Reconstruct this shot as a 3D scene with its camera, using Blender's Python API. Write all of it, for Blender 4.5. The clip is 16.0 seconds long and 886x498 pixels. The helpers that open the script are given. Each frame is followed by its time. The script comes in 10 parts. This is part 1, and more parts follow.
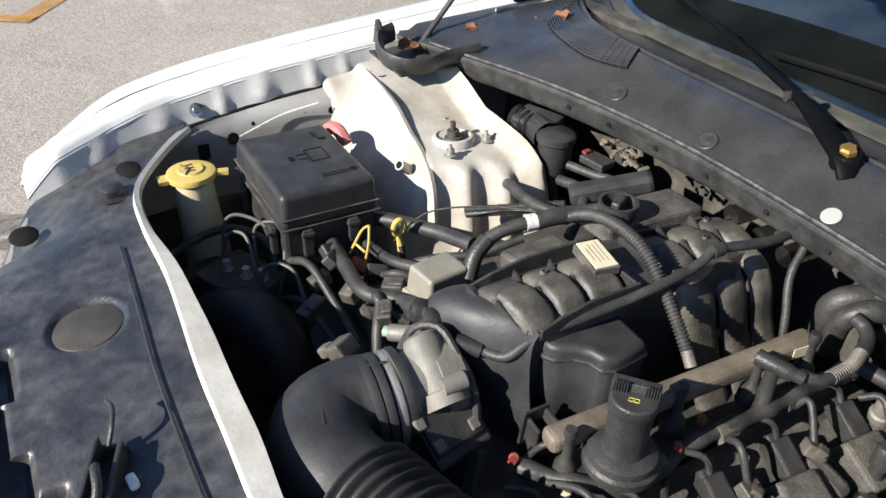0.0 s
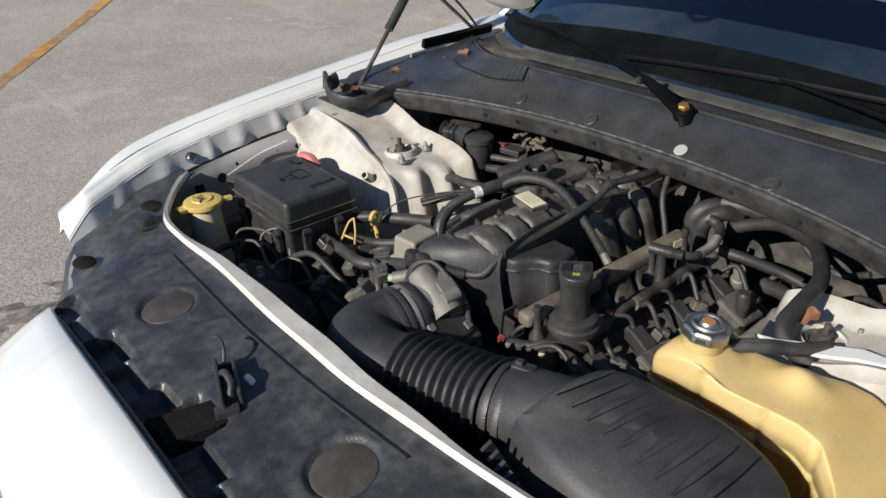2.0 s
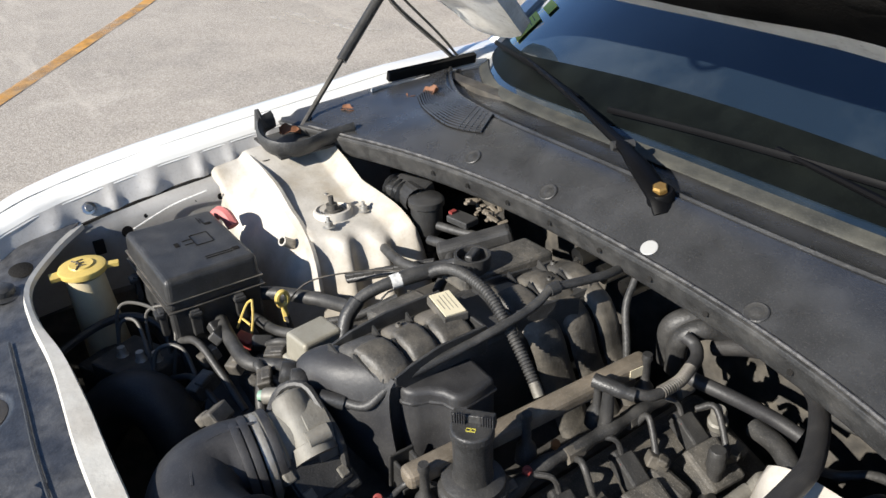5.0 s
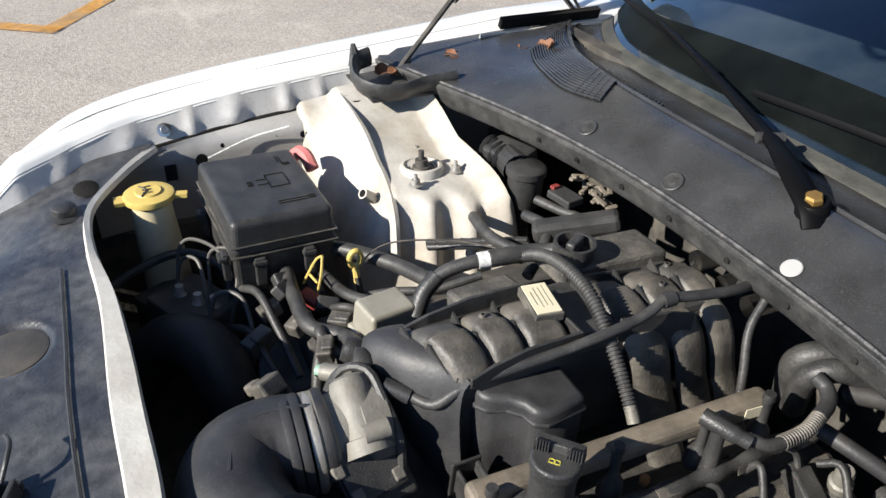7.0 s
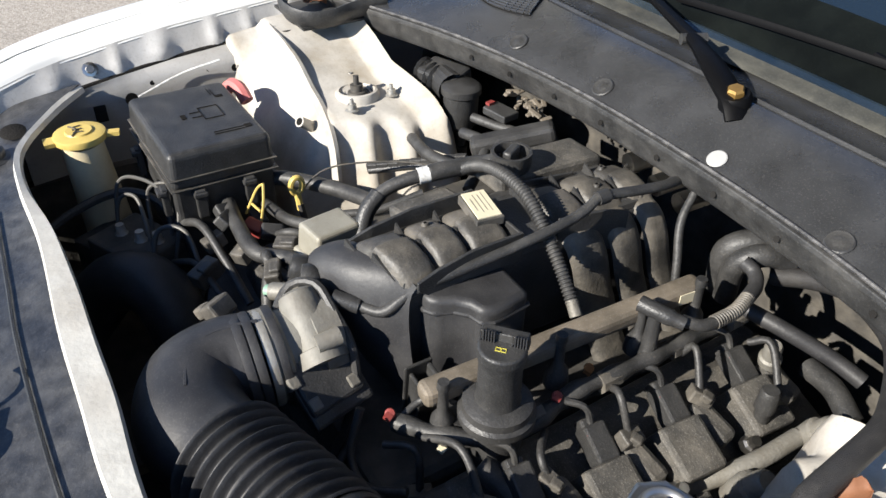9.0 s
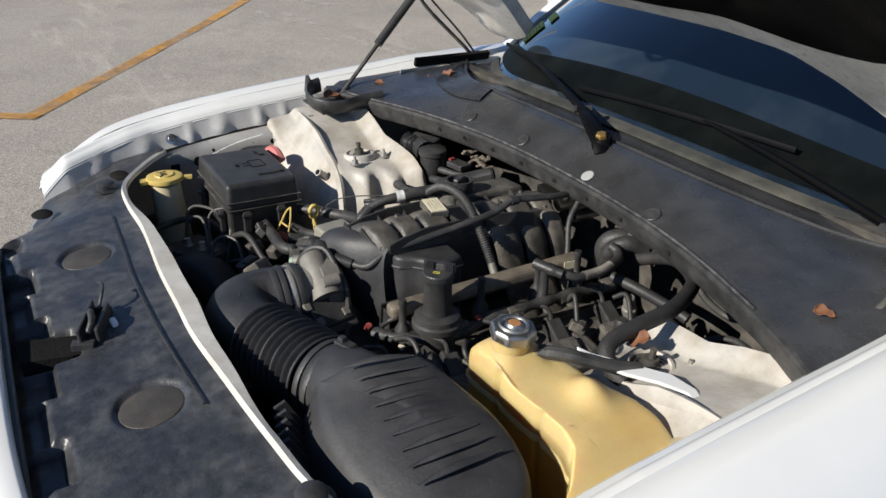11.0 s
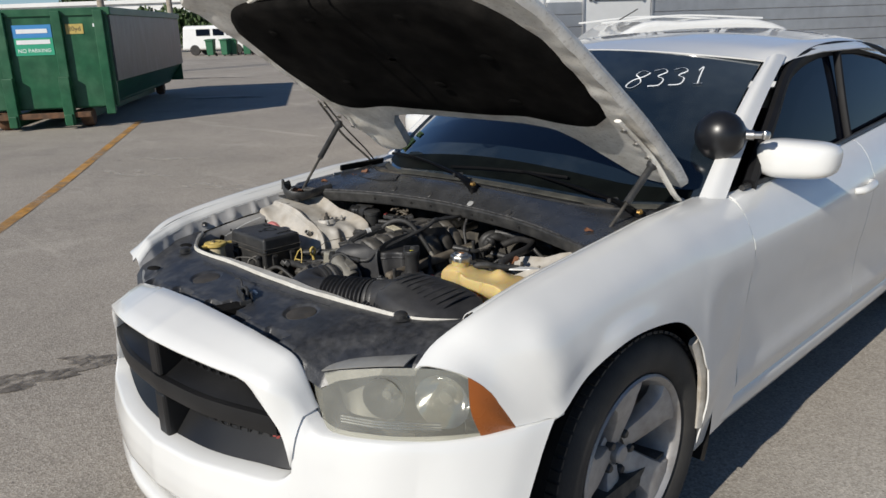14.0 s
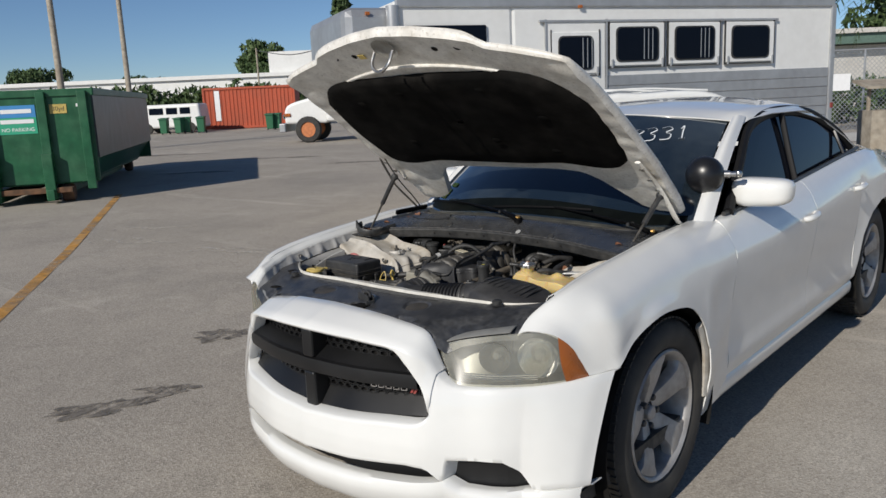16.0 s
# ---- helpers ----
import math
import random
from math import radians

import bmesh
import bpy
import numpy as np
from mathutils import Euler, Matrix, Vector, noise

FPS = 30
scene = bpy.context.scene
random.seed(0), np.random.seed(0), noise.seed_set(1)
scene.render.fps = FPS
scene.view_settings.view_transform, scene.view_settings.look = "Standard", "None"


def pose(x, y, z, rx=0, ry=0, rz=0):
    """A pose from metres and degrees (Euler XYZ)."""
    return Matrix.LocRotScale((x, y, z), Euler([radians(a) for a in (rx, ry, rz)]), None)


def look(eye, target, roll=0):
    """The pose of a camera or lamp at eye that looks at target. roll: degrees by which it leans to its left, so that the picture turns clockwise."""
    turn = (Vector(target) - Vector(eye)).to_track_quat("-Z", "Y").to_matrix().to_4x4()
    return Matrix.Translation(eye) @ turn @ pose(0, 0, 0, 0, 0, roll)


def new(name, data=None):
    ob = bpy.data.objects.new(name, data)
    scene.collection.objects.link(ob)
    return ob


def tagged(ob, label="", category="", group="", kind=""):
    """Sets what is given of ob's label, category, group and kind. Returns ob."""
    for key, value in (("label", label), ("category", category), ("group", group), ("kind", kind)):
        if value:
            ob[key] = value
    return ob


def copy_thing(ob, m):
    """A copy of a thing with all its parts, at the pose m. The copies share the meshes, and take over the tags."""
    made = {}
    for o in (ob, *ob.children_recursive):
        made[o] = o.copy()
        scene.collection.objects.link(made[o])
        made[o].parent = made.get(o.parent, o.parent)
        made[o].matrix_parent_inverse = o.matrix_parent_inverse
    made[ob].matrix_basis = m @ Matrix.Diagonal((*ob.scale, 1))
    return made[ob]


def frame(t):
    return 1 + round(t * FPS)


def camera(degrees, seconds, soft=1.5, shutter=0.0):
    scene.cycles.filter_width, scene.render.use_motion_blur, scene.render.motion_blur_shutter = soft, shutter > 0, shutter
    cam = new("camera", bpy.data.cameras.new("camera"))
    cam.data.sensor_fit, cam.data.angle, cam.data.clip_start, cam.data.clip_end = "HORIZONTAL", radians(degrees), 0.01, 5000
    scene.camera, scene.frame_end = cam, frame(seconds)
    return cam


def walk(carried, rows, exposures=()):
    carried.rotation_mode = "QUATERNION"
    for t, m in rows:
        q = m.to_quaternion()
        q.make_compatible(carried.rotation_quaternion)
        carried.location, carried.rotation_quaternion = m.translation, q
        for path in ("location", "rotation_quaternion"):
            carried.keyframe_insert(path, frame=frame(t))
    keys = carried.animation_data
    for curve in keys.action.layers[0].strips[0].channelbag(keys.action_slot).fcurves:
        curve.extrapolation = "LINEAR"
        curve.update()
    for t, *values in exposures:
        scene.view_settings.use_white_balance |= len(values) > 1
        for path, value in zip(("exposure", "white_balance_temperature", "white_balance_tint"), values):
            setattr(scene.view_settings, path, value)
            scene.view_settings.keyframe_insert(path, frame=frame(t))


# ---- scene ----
cam = camera(59.6, 16.0)
PATH = [
    (0, (0.636, -0.651, 1.424), (-0.795, 0.167, 0.292), 1.8),
    (0.5, (0.764, -0.658, 1.443), (-0.684, 0.251, 0.405), -2.2),
    (1, (0.87, -0.687, 1.461), (-0.528, 0.25, 0.38), -5.6),
    (1.5, (0.887, -0.813, 1.471), (-0.552, 0.194, 0.516), -3.5),
    (2, (0.881, -0.953, 1.469), (-0.483, 0.136, 0.492), -2.5),
    (2.5, (0.903, -0.986, 1.466), (-0.436, 0.129, 0.484), -2.3),
    (3, (0.917, -0.884, 1.464), (-0.478, 0.14, 0.462), -5.4),
    (3.5, (0.956, -0.732, 1.486), (-0.511, 0.253, 0.549), -6.5),
    (3.7, (0.964, -0.709, 1.504), (-0.518, 0.279, 0.594), -6.2),
    (5.8, (0.669, -0.55, 1.436), (-0.797, 0.313, 0.386), 1.6),
    (6, (0.668, -0.557, 1.439), (-0.824, 0.255, 0.383), 2.1),
    (6.5, (0.656, -0.552, 1.433), (-0.862, 0.172, 0.352), 2.1),
    (7, (0.642, -0.541, 1.424), (-0.847, 0.222, 0.328), 2.5),
    (7.5, (0.649, -0.549, 1.426), (-0.85, 0.239, 0.363), 2.1),
    (8, (0.647, -0.562, 1.418), (-0.814, 0.238, 0.311), 2.7),
    (8.5, (0.658, -0.564, 1.409), (-0.767, 0.232, 0.253), 0.9),
    (9, (0.68, -0.552, 1.397), (-0.68, 0.296, 0.201), 1.5),
    (9.5, (0.774, -0.527, 1.421), (-0.626, 0.276, 0.239), -1.6),
    (9.7, (0.827, -0.525, 1.423), (-0.586, 0.29, 0.266), -0.8),
    (11.8, (1.396, -0.948, 1.489), (-0.205, -0.002, 0.752), -1.6),
    (12, (1.471, -0.998, 1.512), (-0.127, -0.026, 0.805), -2.7),
    (12.5, (1.572, -1.156, 1.522), (0.067, -0.008, 0.877), -2.5),
    (13, (1.633, -1.351, 1.529), (0.248, -0.033, 0.941), -1.6),
    (13.5, (1.767, -1.508, 1.523), (0.42, -0.138, 0.969), -1.7),
    (14, (1.882, -1.686, 1.537), (0.514, -0.339, 0.977), -1.9),
    (14.5, (1.873, -1.914, 1.529), (0.529, -0.541, 0.974), -2.6),
    (15, (1.901, -2.111, 1.535), (0.565, -0.702, 1.057), -1.9),
    (15.5, (2.046, -2.325, 1.532), (0.726, -0.874, 1.143), -3.0),
    (16, (2.065, -2.498, 1.536), (0.769, -1.024, 1.152), -2.6),
]
walk(cam, [(t, look(eye, target, roll)) for t, eye, target, roll in PATH], exposures=[(0.0, 1.18), (1.0, 1.1), (1.5, 0.8), (2.0, 0.54), (2.5, 0.38), (3.0, 0.38), (3.5, 0.76), (6.0, 1.17), (7.5, 1.25), (8.5, 1.30), (9.0, 1.31), (9.5, 1.6), (9.7, 1.5), (10.5, 0.95), (11.8, 0.10), (12.5, 0.0), (13.0, -0.12), (13.5, 0.04), (14.0, 0.05), (15.0, -0.03), (16.0, -0.05)])

# ---- world, sun and exposure ----
SUN = Vector((0.13, -1.77, 1.0)).normalized()
world = bpy.data.worlds.new("sky")
scene.world = world
world.use_nodes = True
_sky = world.node_tree.nodes.new("ShaderNodeTexSky")
_sky.sky_type = "NISHITA"
_sky.sun_disc = False
_sky.sun_elevation = math.asin(SUN.z)
_sky.sun_rotation = math.atan2(SUN.x, SUN.y)
_sky.air_density = 1.0
_sky.dust_density = 0.0
_sky.ozone_density = 5.0
_sky.altitude = 2500.0
world.node_tree.links.new(_sky.outputs[0], world.node_tree.nodes["Background"].inputs[0])
world.node_tree.nodes["Background"].inputs[1].default_value = 0.079
sun = new("sun", bpy.data.lights.new("sun", "SUN"))
sun.data.energy = 4.2
sun.data.angle = radians(0.55)
sun.data.color = (1.0, 0.945, 0.857)
sun.matrix_world = look((0, 0, 0), -SUN)
scene.view_settings.exposure = 0.0

CX = 0.075  # middle of the car


# ---- mesh helpers ----
def mesh_object(name, verts, faces, mat, parent=None, label="", smooth=True):
    me = bpy.data.meshes.new(name)
    me.from_pydata([tuple(v) for v in verts], [], faces)
    me.update()
    for f in me.polygons:
        f.use_smooth = smooth
    ob = new(name, me)
    if mat:
        me.materials.append(mat)
    if parent:
        ob.parent = parent
    if label:
        ob["label"] = label
    return ob


def part(name, bm, mat, parent=None, label="", smooth=False, angle=40):
    """One mesh object out of a bmesh, under a thing or a part."""
    bmesh.ops.recalc_face_normals(bm, faces=bm.faces)
    me = bpy.data.meshes.new(name)
    bm.to_mesh(me)
    bm.free()
    ob = new(name, me)
    if mat:
        me.materials.append(mat)
    if smooth:
        for f in me.polygons:
            f.use_smooth = True
        me.set_sharp_from_angle(angle=radians(angle))
    if parent:
        ob.parent = parent
    if label:
        ob["label"] = label
    return ob


def thing(name, label, category, group="", kind="", at=(0, 0, 0)):
    ob = new(name)
    ob.location = at
    ob.empty_display_size = 0.1
    return tagged(ob, label, category, group, kind)


def bevel(ob, width=0.004, segments=2, angle=35):
    m = ob.modifiers.new("bevel", "BEVEL")
    m.width, m.segments, m.limit_method, m.angle_limit = width, segments, "ANGLE", radians(angle)
    m.harden_normals = False
    return ob


def solid(ob, thickness=0.004, offset=-1):
    m = ob.modifiers.new("solid", "SOLIDIFY")
    m.thickness, m.offset = thickness, offset
    if ob.data.polygons[0].use_smooth:
        e = ob.modifiers.new("edges", "EDGE_SPLIT")
        e.split_angle = radians(62)
    return ob


def box(bm, c, s, rot=(0, 0, 0), taper=1.0):
    """A box at c of size s, turned by rot degrees; its top is taper times as wide as its foot."""
    m = pose(*c, *rot)
    out = []
    for z in (-0.5, 0.5):
        k = taper if z > 0 else 1.0
        for x, y in ((-0.5, -0.5), (0.5, -0.5), (0.5, 0.5), (-0.5, 0.5)):
            out.append(bm.verts.new(m @ Vector((x * s[0] * k, y * s[1] * k, z * s[2]))))
    for f in ((3, 2, 1, 0), (4, 5, 6, 7), (0, 1, 5, 4), (1, 2, 6, 5), (2, 3, 7, 6), (3, 0, 4, 7)):
        bm.faces.new([out[i] for i in f])
    return out


def spline(points, n):
    """n points along a smooth curve through the given ones, at about even steps."""
    p = [Vector(q) for q in points]
    if len(p) == 2:
        return [p[0].lerp(p[1], i / (n - 1)) for i in range(n)]
    ext = [2 * p[0] - p[1]] + p + [2 * p[-1] - p[-2]]
    dense = []
    for i in range(1, len(ext) - 2):
        a, b, c, d = ext[i - 1:i + 3]
        for k in range(24):
            t = k / 24
            dense.append(0.5 * ((2 * b) + (c - a) * t + (2 * a - 5 * b + 4 * c - d) * t * t + (3 * b - a - 3 * c + d) * t ** 3))
    dense.append(p[-1])
    run = [0.0]
    for a, b in zip(dense, dense[1:]):
        run.append(run[-1] + (b - a).length)
    out, j = [], 0
    for i in range(n):
        s = run[-1] * i / (n - 1)
        while j < len(run) - 2 and run[j + 1] < s:
            j += 1
        u = (s - run[j]) / max(run[j + 1] - run[j], 1e-9)
        out.append(dense[j].lerp(dense[j + 1], min(max(u, 0), 1)))
    return out


def sweep(bm, points, radius, n=24, seg=10, caps=True, flat=1.0):
    """A tube along a smooth curve. radius: a number, or a function of the way along (0 to 1) and the metres run."""
    pts = spline(points, n)
    up = Vector((0.13, 0.21, 1)).normalized()
    rings, run = [], 0.0
    for i, p in enumerate(pts):
        if i:
            run += (p - pts[i - 1]).length
        d = (pts[min(i + 1, n - 1)] - pts[max(i - 1, 0)]).normalized()
        side = d.cross(up)
        if side.length < 1e-4:
            side = d.cross(Vector((1, 0, 0)))
        side.normalize()
        up = side.cross(d).normalized()
        r = radius(i / (n - 1), run) if callable(radius) else radius
        rings.append([bm.verts.new(p + side * (r * math.cos(a)) + up * (r * flat * math.sin(a))) for a in [2 * math.pi * k / seg for k in range(seg)]])
    for a, b in zip(rings, rings[1:]):
        for k in range(seg):
            bm.faces.new((a[k], a[(k + 1) % seg], b[(k + 1) % seg], b[k]))
    if caps:
        bm.faces.new(rings[0][::-1])
        bm.faces.new(rings[-1])


def ribbed(r, depth, pitch):
    """The radius of a corrugated hose."""
    return lambda u, run: r + depth * math.sin(2 * math.pi * run / pitch)


def lathe(bm, profile, m=Matrix.Identity(4), seg=24, closed=False):
    """Turns (radius, height) pairs round the z axis of the pose m."""
    rings = []
    for r, z in profile:
        if r < 1e-6:
            rings.append([bm.verts.new(m @ Vector((0, 0, z)))])
        else:
            rings.append([bm.verts.new(m @ Vector((r * math.cos(2 * math.pi * k / seg), r * math.sin(2 * math.pi * k / seg), z))) for k in range(seg)])
    pairs = list(zip(rings, rings[1:])) + ([(rings[-1], rings[0])] if closed else [])
    for a, b in pairs:
        for k in range(seg):
            q = [a[k % len(a)], a[(k + 1) % len(a)], b[(k + 1) % len(b)], b[k % len(b)]]
            q = [v for i, v in enumerate(q) if v not in q[:i]]
            if len(q) > 2:
                bm.faces.new(q)


def grid_mesh(rows):
    """Vertices and faces of a sheet whose rows all have the same number of points."""
    n = len(rows[0])
    verts = [v for r in rows for v in r]
    faces = [(i * n + j, i * n + j + 1, (i + 1) * n + j + 1, (i + 1) * n + j) for i in range(len(rows) - 1) for j in range(n - 1)]
    return verts, faces


def loft(sections, nu=40, nv=14):
    """A smooth sheet through sections, each a list of points."""
    fine = [spline(s, nv) for s in sections]
    cols = [spline([f[j] for f in fine], nu) for j in range(nv)]
    return grid_mesh([[cols[j][i] for j in range(nv)] for i in range(nu)])


def mirrored(points):
    return [(2 * CX - p[0], p[1], p[2]) for p in points]


def prism(bm, outline, z0, z1, m=Matrix.Identity(4)):
    """A plate with that outline (x, y) from z0 to z1 in the pose m."""
    lo = [bm.verts.new(m @ Vector((x, y, z0))) for x, y in outline]
    hi = [bm.verts.new(m @ Vector((x, y, z1))) for x, y in outline]
    n = len(outline)
    bm.faces.new(lo[::-1])
    bm.faces.new(hi)
    for i in range(n):
        bm.faces.new((lo[i], lo[(i + 1) % n], hi[(i + 1) % n], hi[i]))


# ---- materials ----
def material(name, base, rough=0.5, metal=0.0, vary=0.12, scale=9.0, bump=0.1, fine=120.0, second=None, amount=0.35, coat=0.0, spec=0.5, dirt_scale=3.0, detail=8, dust=0.0, speck=(0.34, 0.32, 0.29), grain=520.0):
    """Paint, plastic, metal or rubber with grain, blotches of a second colour and a fine relief."""
    mat = bpy.data.materials.new(name)
    mat.use_nodes = True
    nt = mat.node_tree
    b = nt.nodes["Principled BSDF"]
    geo = nt.nodes.new("ShaderNodeTexCoord")
    big = nt.nodes.new("ShaderNodeTexNoise")
    big.inputs["Scale"].default_value, big.inputs["Detail"].default_value, big.inputs["Roughness"].default_value = dirt_scale, detail, 0.62
    small = nt.nodes.new("ShaderNodeTexNoise")
    small.inputs["Scale"].default_value, small.inputs["Detail"].default_value = fine, 4
    mid = nt.nodes.new("ShaderNodeTexNoise")
    mid.inputs["Scale"].default_value, mid.inputs["Detail"].default_value = scale, 6
    for n in (big, small, mid):
        nt.links.new(geo.outputs["Object"], n.inputs["Vector"])
    ramp = nt.nodes.new("ShaderNodeValToRGB")
    ramp.color_ramp.elements[0].position, ramp.color_ramp.elements[1].position = 0.42, 0.68
    nt.links.new(big.outputs[0], ramp.inputs[0])
    mix = nt.nodes.new("ShaderNodeMix")
    mix.data_type = "RGBA"
    mix.inputs[6].default_value = (*base, 1)
    mix.inputs[7].default_value = (*(second or base), 1)
    am = nt.nodes.new("ShaderNodeMath")
    am.operation = "MULTIPLY"
    am.inputs[1].default_value = amount
    nt.links.new(ramp.outputs[0], am.inputs[0])
    nt.links.new(am.outputs[0], mix.inputs[0])
    hsv = nt.nodes.new("ShaderNodeHueSaturation")
    val = nt.nodes.new("ShaderNodeMapRange")
    val.inputs[1].default_value, val.inputs[2].default_value = 0.3, 0.7
    val.inputs[3].default_value, val.inputs[4].default_value = 1 - vary, 1 + vary
    nt.links.new(mid.outputs[0], val.inputs[0])
    nt.links.new(val.outputs[0], hsv.inputs["Value"])
    nt.links.new(mix.outputs[2], hsv.inputs["Color"])
    out = hsv.outputs[0]
    if dust:
        # fine specks of dust or grit
        fleck = nt.nodes.new("ShaderNodeTexNoise")
        fleck.inputs["Scale"].default_value, fleck.inputs["Detail"].default_value, fleck.inputs["Roughness"].default_value = grain, 3, 0.7
        nt.links.new(geo.outputs["Object"], fleck.inputs["Vector"])
        cut = nt.nodes.new("ShaderNodeMapRange")
        cut.inputs[1].default_value, cut.inputs[2].default_value, cut.inputs[4].default_value = 0.55, 0.74, dust
        nt.links.new(fleck.outputs[0], cut.inputs[0])
        sp = nt.nodes.new("ShaderNodeMix")
        sp.data_type = "RGBA"
        sp.inputs[7].default_value = (*speck, 1)
        nt.links.new(cut.outputs[0], sp.inputs[0])
        nt.links.new(out, sp.inputs[6])
        out = sp.outputs[2]
    nt.links.new(out, b.inputs["Base Color"])
    rr = nt.nodes.new("ShaderNodeMapRange")
    rr.inputs[3].default_value, rr.inputs[4].default_value = max(rough - 0.08, 0.02), min(rough + 0.12, 1)
    nt.links.new(big.outputs[0], rr.inputs[0])
    nt.links.new(rr.outputs[0], b.inputs["Roughness"])
    b.inputs["Metallic"].default_value = metal
    b.inputs["Coat Weight"].default_value = coat
    b.inputs["Coat Roughness"].default_value = 0.04
    b.inputs["Specular IOR Level"].default_value = spec
    if bump:
        bp = nt.nodes.new("ShaderNodeBump")
        bp.inputs["Strength"].default_value, bp.inputs["Distance"].default_value = bump, 0.002
        nt.links.new(small.outputs[0], bp.inputs["Height"])
        nt.links.new(bp.outputs[0], b.inputs["Normal"])
    return mat


WHITE = material("white_car_paint", (0.745, 0.745, 0.72), 0.30, coat=1.0, vary=0.02, bump=0.0, second=(0.74, 0.73, 0.70), amount=0.35, dirt_scale=4)
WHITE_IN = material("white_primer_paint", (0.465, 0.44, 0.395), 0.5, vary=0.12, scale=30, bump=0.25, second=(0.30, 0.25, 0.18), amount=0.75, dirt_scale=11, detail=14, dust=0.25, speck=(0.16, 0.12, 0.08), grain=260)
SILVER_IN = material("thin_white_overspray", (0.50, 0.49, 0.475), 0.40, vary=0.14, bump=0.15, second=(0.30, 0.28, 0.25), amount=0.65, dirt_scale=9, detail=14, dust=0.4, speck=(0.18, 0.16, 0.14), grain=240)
# The apron is a darker grey than the gutter wall above it.
APRON = material("darker_grey_apron", (0.33, 0.325, 0.315), 0.42, vary=0.12, bump=0.15, second=(0.20, 0.19, 0.17), amount=0.6, dirt_scale=7, detail=14, dust=0.3, speck=(0.16, 0.14, 0.12), grain=200)
HOOD_IN = material("dusty_white_underside", (0.76, 0.735, 0.68), 0.34, vary=0.12, scale=25, bump=0.15, second=(0.34, 0.285, 0.21), amount=0.45, dirt_scale=8, detail=15, dust=0.5, speck=(0.20, 0.15, 0.10), grain=90)
FELT = material("worn_black_felt", (0.007, 0.0068, 0.0066), 1.0, vary=0.35, scale=8, bump=0.6, fine=300, second=(0.022, 0.020, 0.018), amount=0.6, dirt_scale=6, detail=12, spec=0.03)
# Also used for black pieces that draw the shade in holes, seams and gaps.
LINER = material("black_liner_and_opening_shade", (0.014, 0.0135, 0.013), 0.95, vary=0.3, bump=0.6, fine=300, second=(0.026, 0.024, 0.022), amount=0.6, spec=0.05)
BLACK = material("black_plastic", (0.029, 0.029, 0.029), 0.42, vary=0.3, scale=40, bump=0.3, fine=400, second=(0.055, 0.053, 0.050), amount=0.6, dirt_scale=16, detail=12, dust=0.12)
COVER = material("scuffed_black_cover", (0.027, 0.029, 0.034), 0.38, vary=0.40, scale=60, bump=0.3, fine=220, second=(0.098, 0.096, 0.092), amount=0.55, dirt_scale=17, detail=15, dust=0.15, spec=0.6)
COWL = material("greyed_black_cowl", (0.034, 0.035, 0.037), 0.25, vary=0.25, scale=18, bump=0.25, fine=350, second=(0.050, 0.051, 0.054), amount=0.45, dirt_scale=12, detail=14, dust=0.12, spec=0.8)
LIPBEAD = material("scuffed_sunlit_lip_bead", (0.045, 0.045, 0.047), 0.5, vary=0.5, scale=60, bump=0.5, fine=300, second=(0.12, 0.115, 0.11), amount=0.6, dirt_scale=60, detail=12, dust=0.4)
SEALSTRIP = material("dusty_olive_seal", (0.035, 0.036, 0.032), 0.6, vary=0.2, scale=20, bump=0.3, second=(0.085, 0.082, 0.065), amount=0.7, dirt_scale=10, dust=0.2)
WIPER = material("matt_black_wiper", (0.004, 0.004, 0.0045), 0.5, vary=0.2, bump=0.1, spec=0.08)
TRIM = material("satin_black_trim", (0.010, 0.010, 0.011), 0.6, vary=0.2, bump=0.1, spec=0.2)
DUSTY2 = material("thick_dust_on_black", (0.050, 0.048, 0.044), 0.65, vary=0.35, scale=35, bump=0.4, fine=260, second=(0.135, 0.122, 0.102), amount=0.75, dirt_scale=22, detail=12, dust=0.45)
DUSTY = material("dusty_black_plastic", (0.050, 0.047, 0.042), 0.50, vary=0.3, scale=30, bump=0.3, fine=260, second=(0.185, 0.165, 0.135), amount=0.75, dirt_scale=17, detail=13, dust=0.2)
RUBBER = material("black_rubber", (0.027, 0.027, 0.027), 0.50, vary=0.35, scale=50, bump=0.3, fine=220, second=(0.070, 0.067, 0.062), amount=0.6, dirt_scale=22, detail=12, dust=0.18)
DUCT = material("grey_black_duct_rubber", (0.022, 0.022, 0.024), 0.50, vary=0.25, scale=25, bump=0.15, fine=200, second=(0.055, 0.054, 0.052), amount=0.55, dirt_scale=10, detail=12, dust=0.10)
DARK = material("dark_grimy_and_shaded_metal", (0.045, 0.042, 0.038), 0.7, vary=0.45, scale=30, bump=0.6, fine=90, second=(0.10, 0.088, 0.07), amount=0.75, dirt_scale=20, detail=12)
ALU = material("dull_cast_aluminium", (0.42, 0.41, 0.38), 0.5, metal=0.6, vary=0.15, bump=0.3, fine=200, second=(0.2, 0.17, 0.13), amount=0.7, dirt_scale=18)
STEEL = material("bright_steel", (0.62, 0.61, 0.58), 0.28, metal=1.0, vary=0.1, bump=0.1, second=(0.35, 0.3, 0.25), amount=0.5, dirt_scale=25)
CHROME = material("chrome", (0.85, 0.85, 0.85), 0.09, metal=1.0, vary=0.03, bump=0.0)
YELLOW = material("yellow_plastic", (0.56, 0.42, 0.12), 0.45, vary=0.12, bump=0.1, second=(0.42, 0.30, 0.08), amount=0.6, dirt_scale=30, dust=0.3, speck=(0.25, 0.2, 0.1))
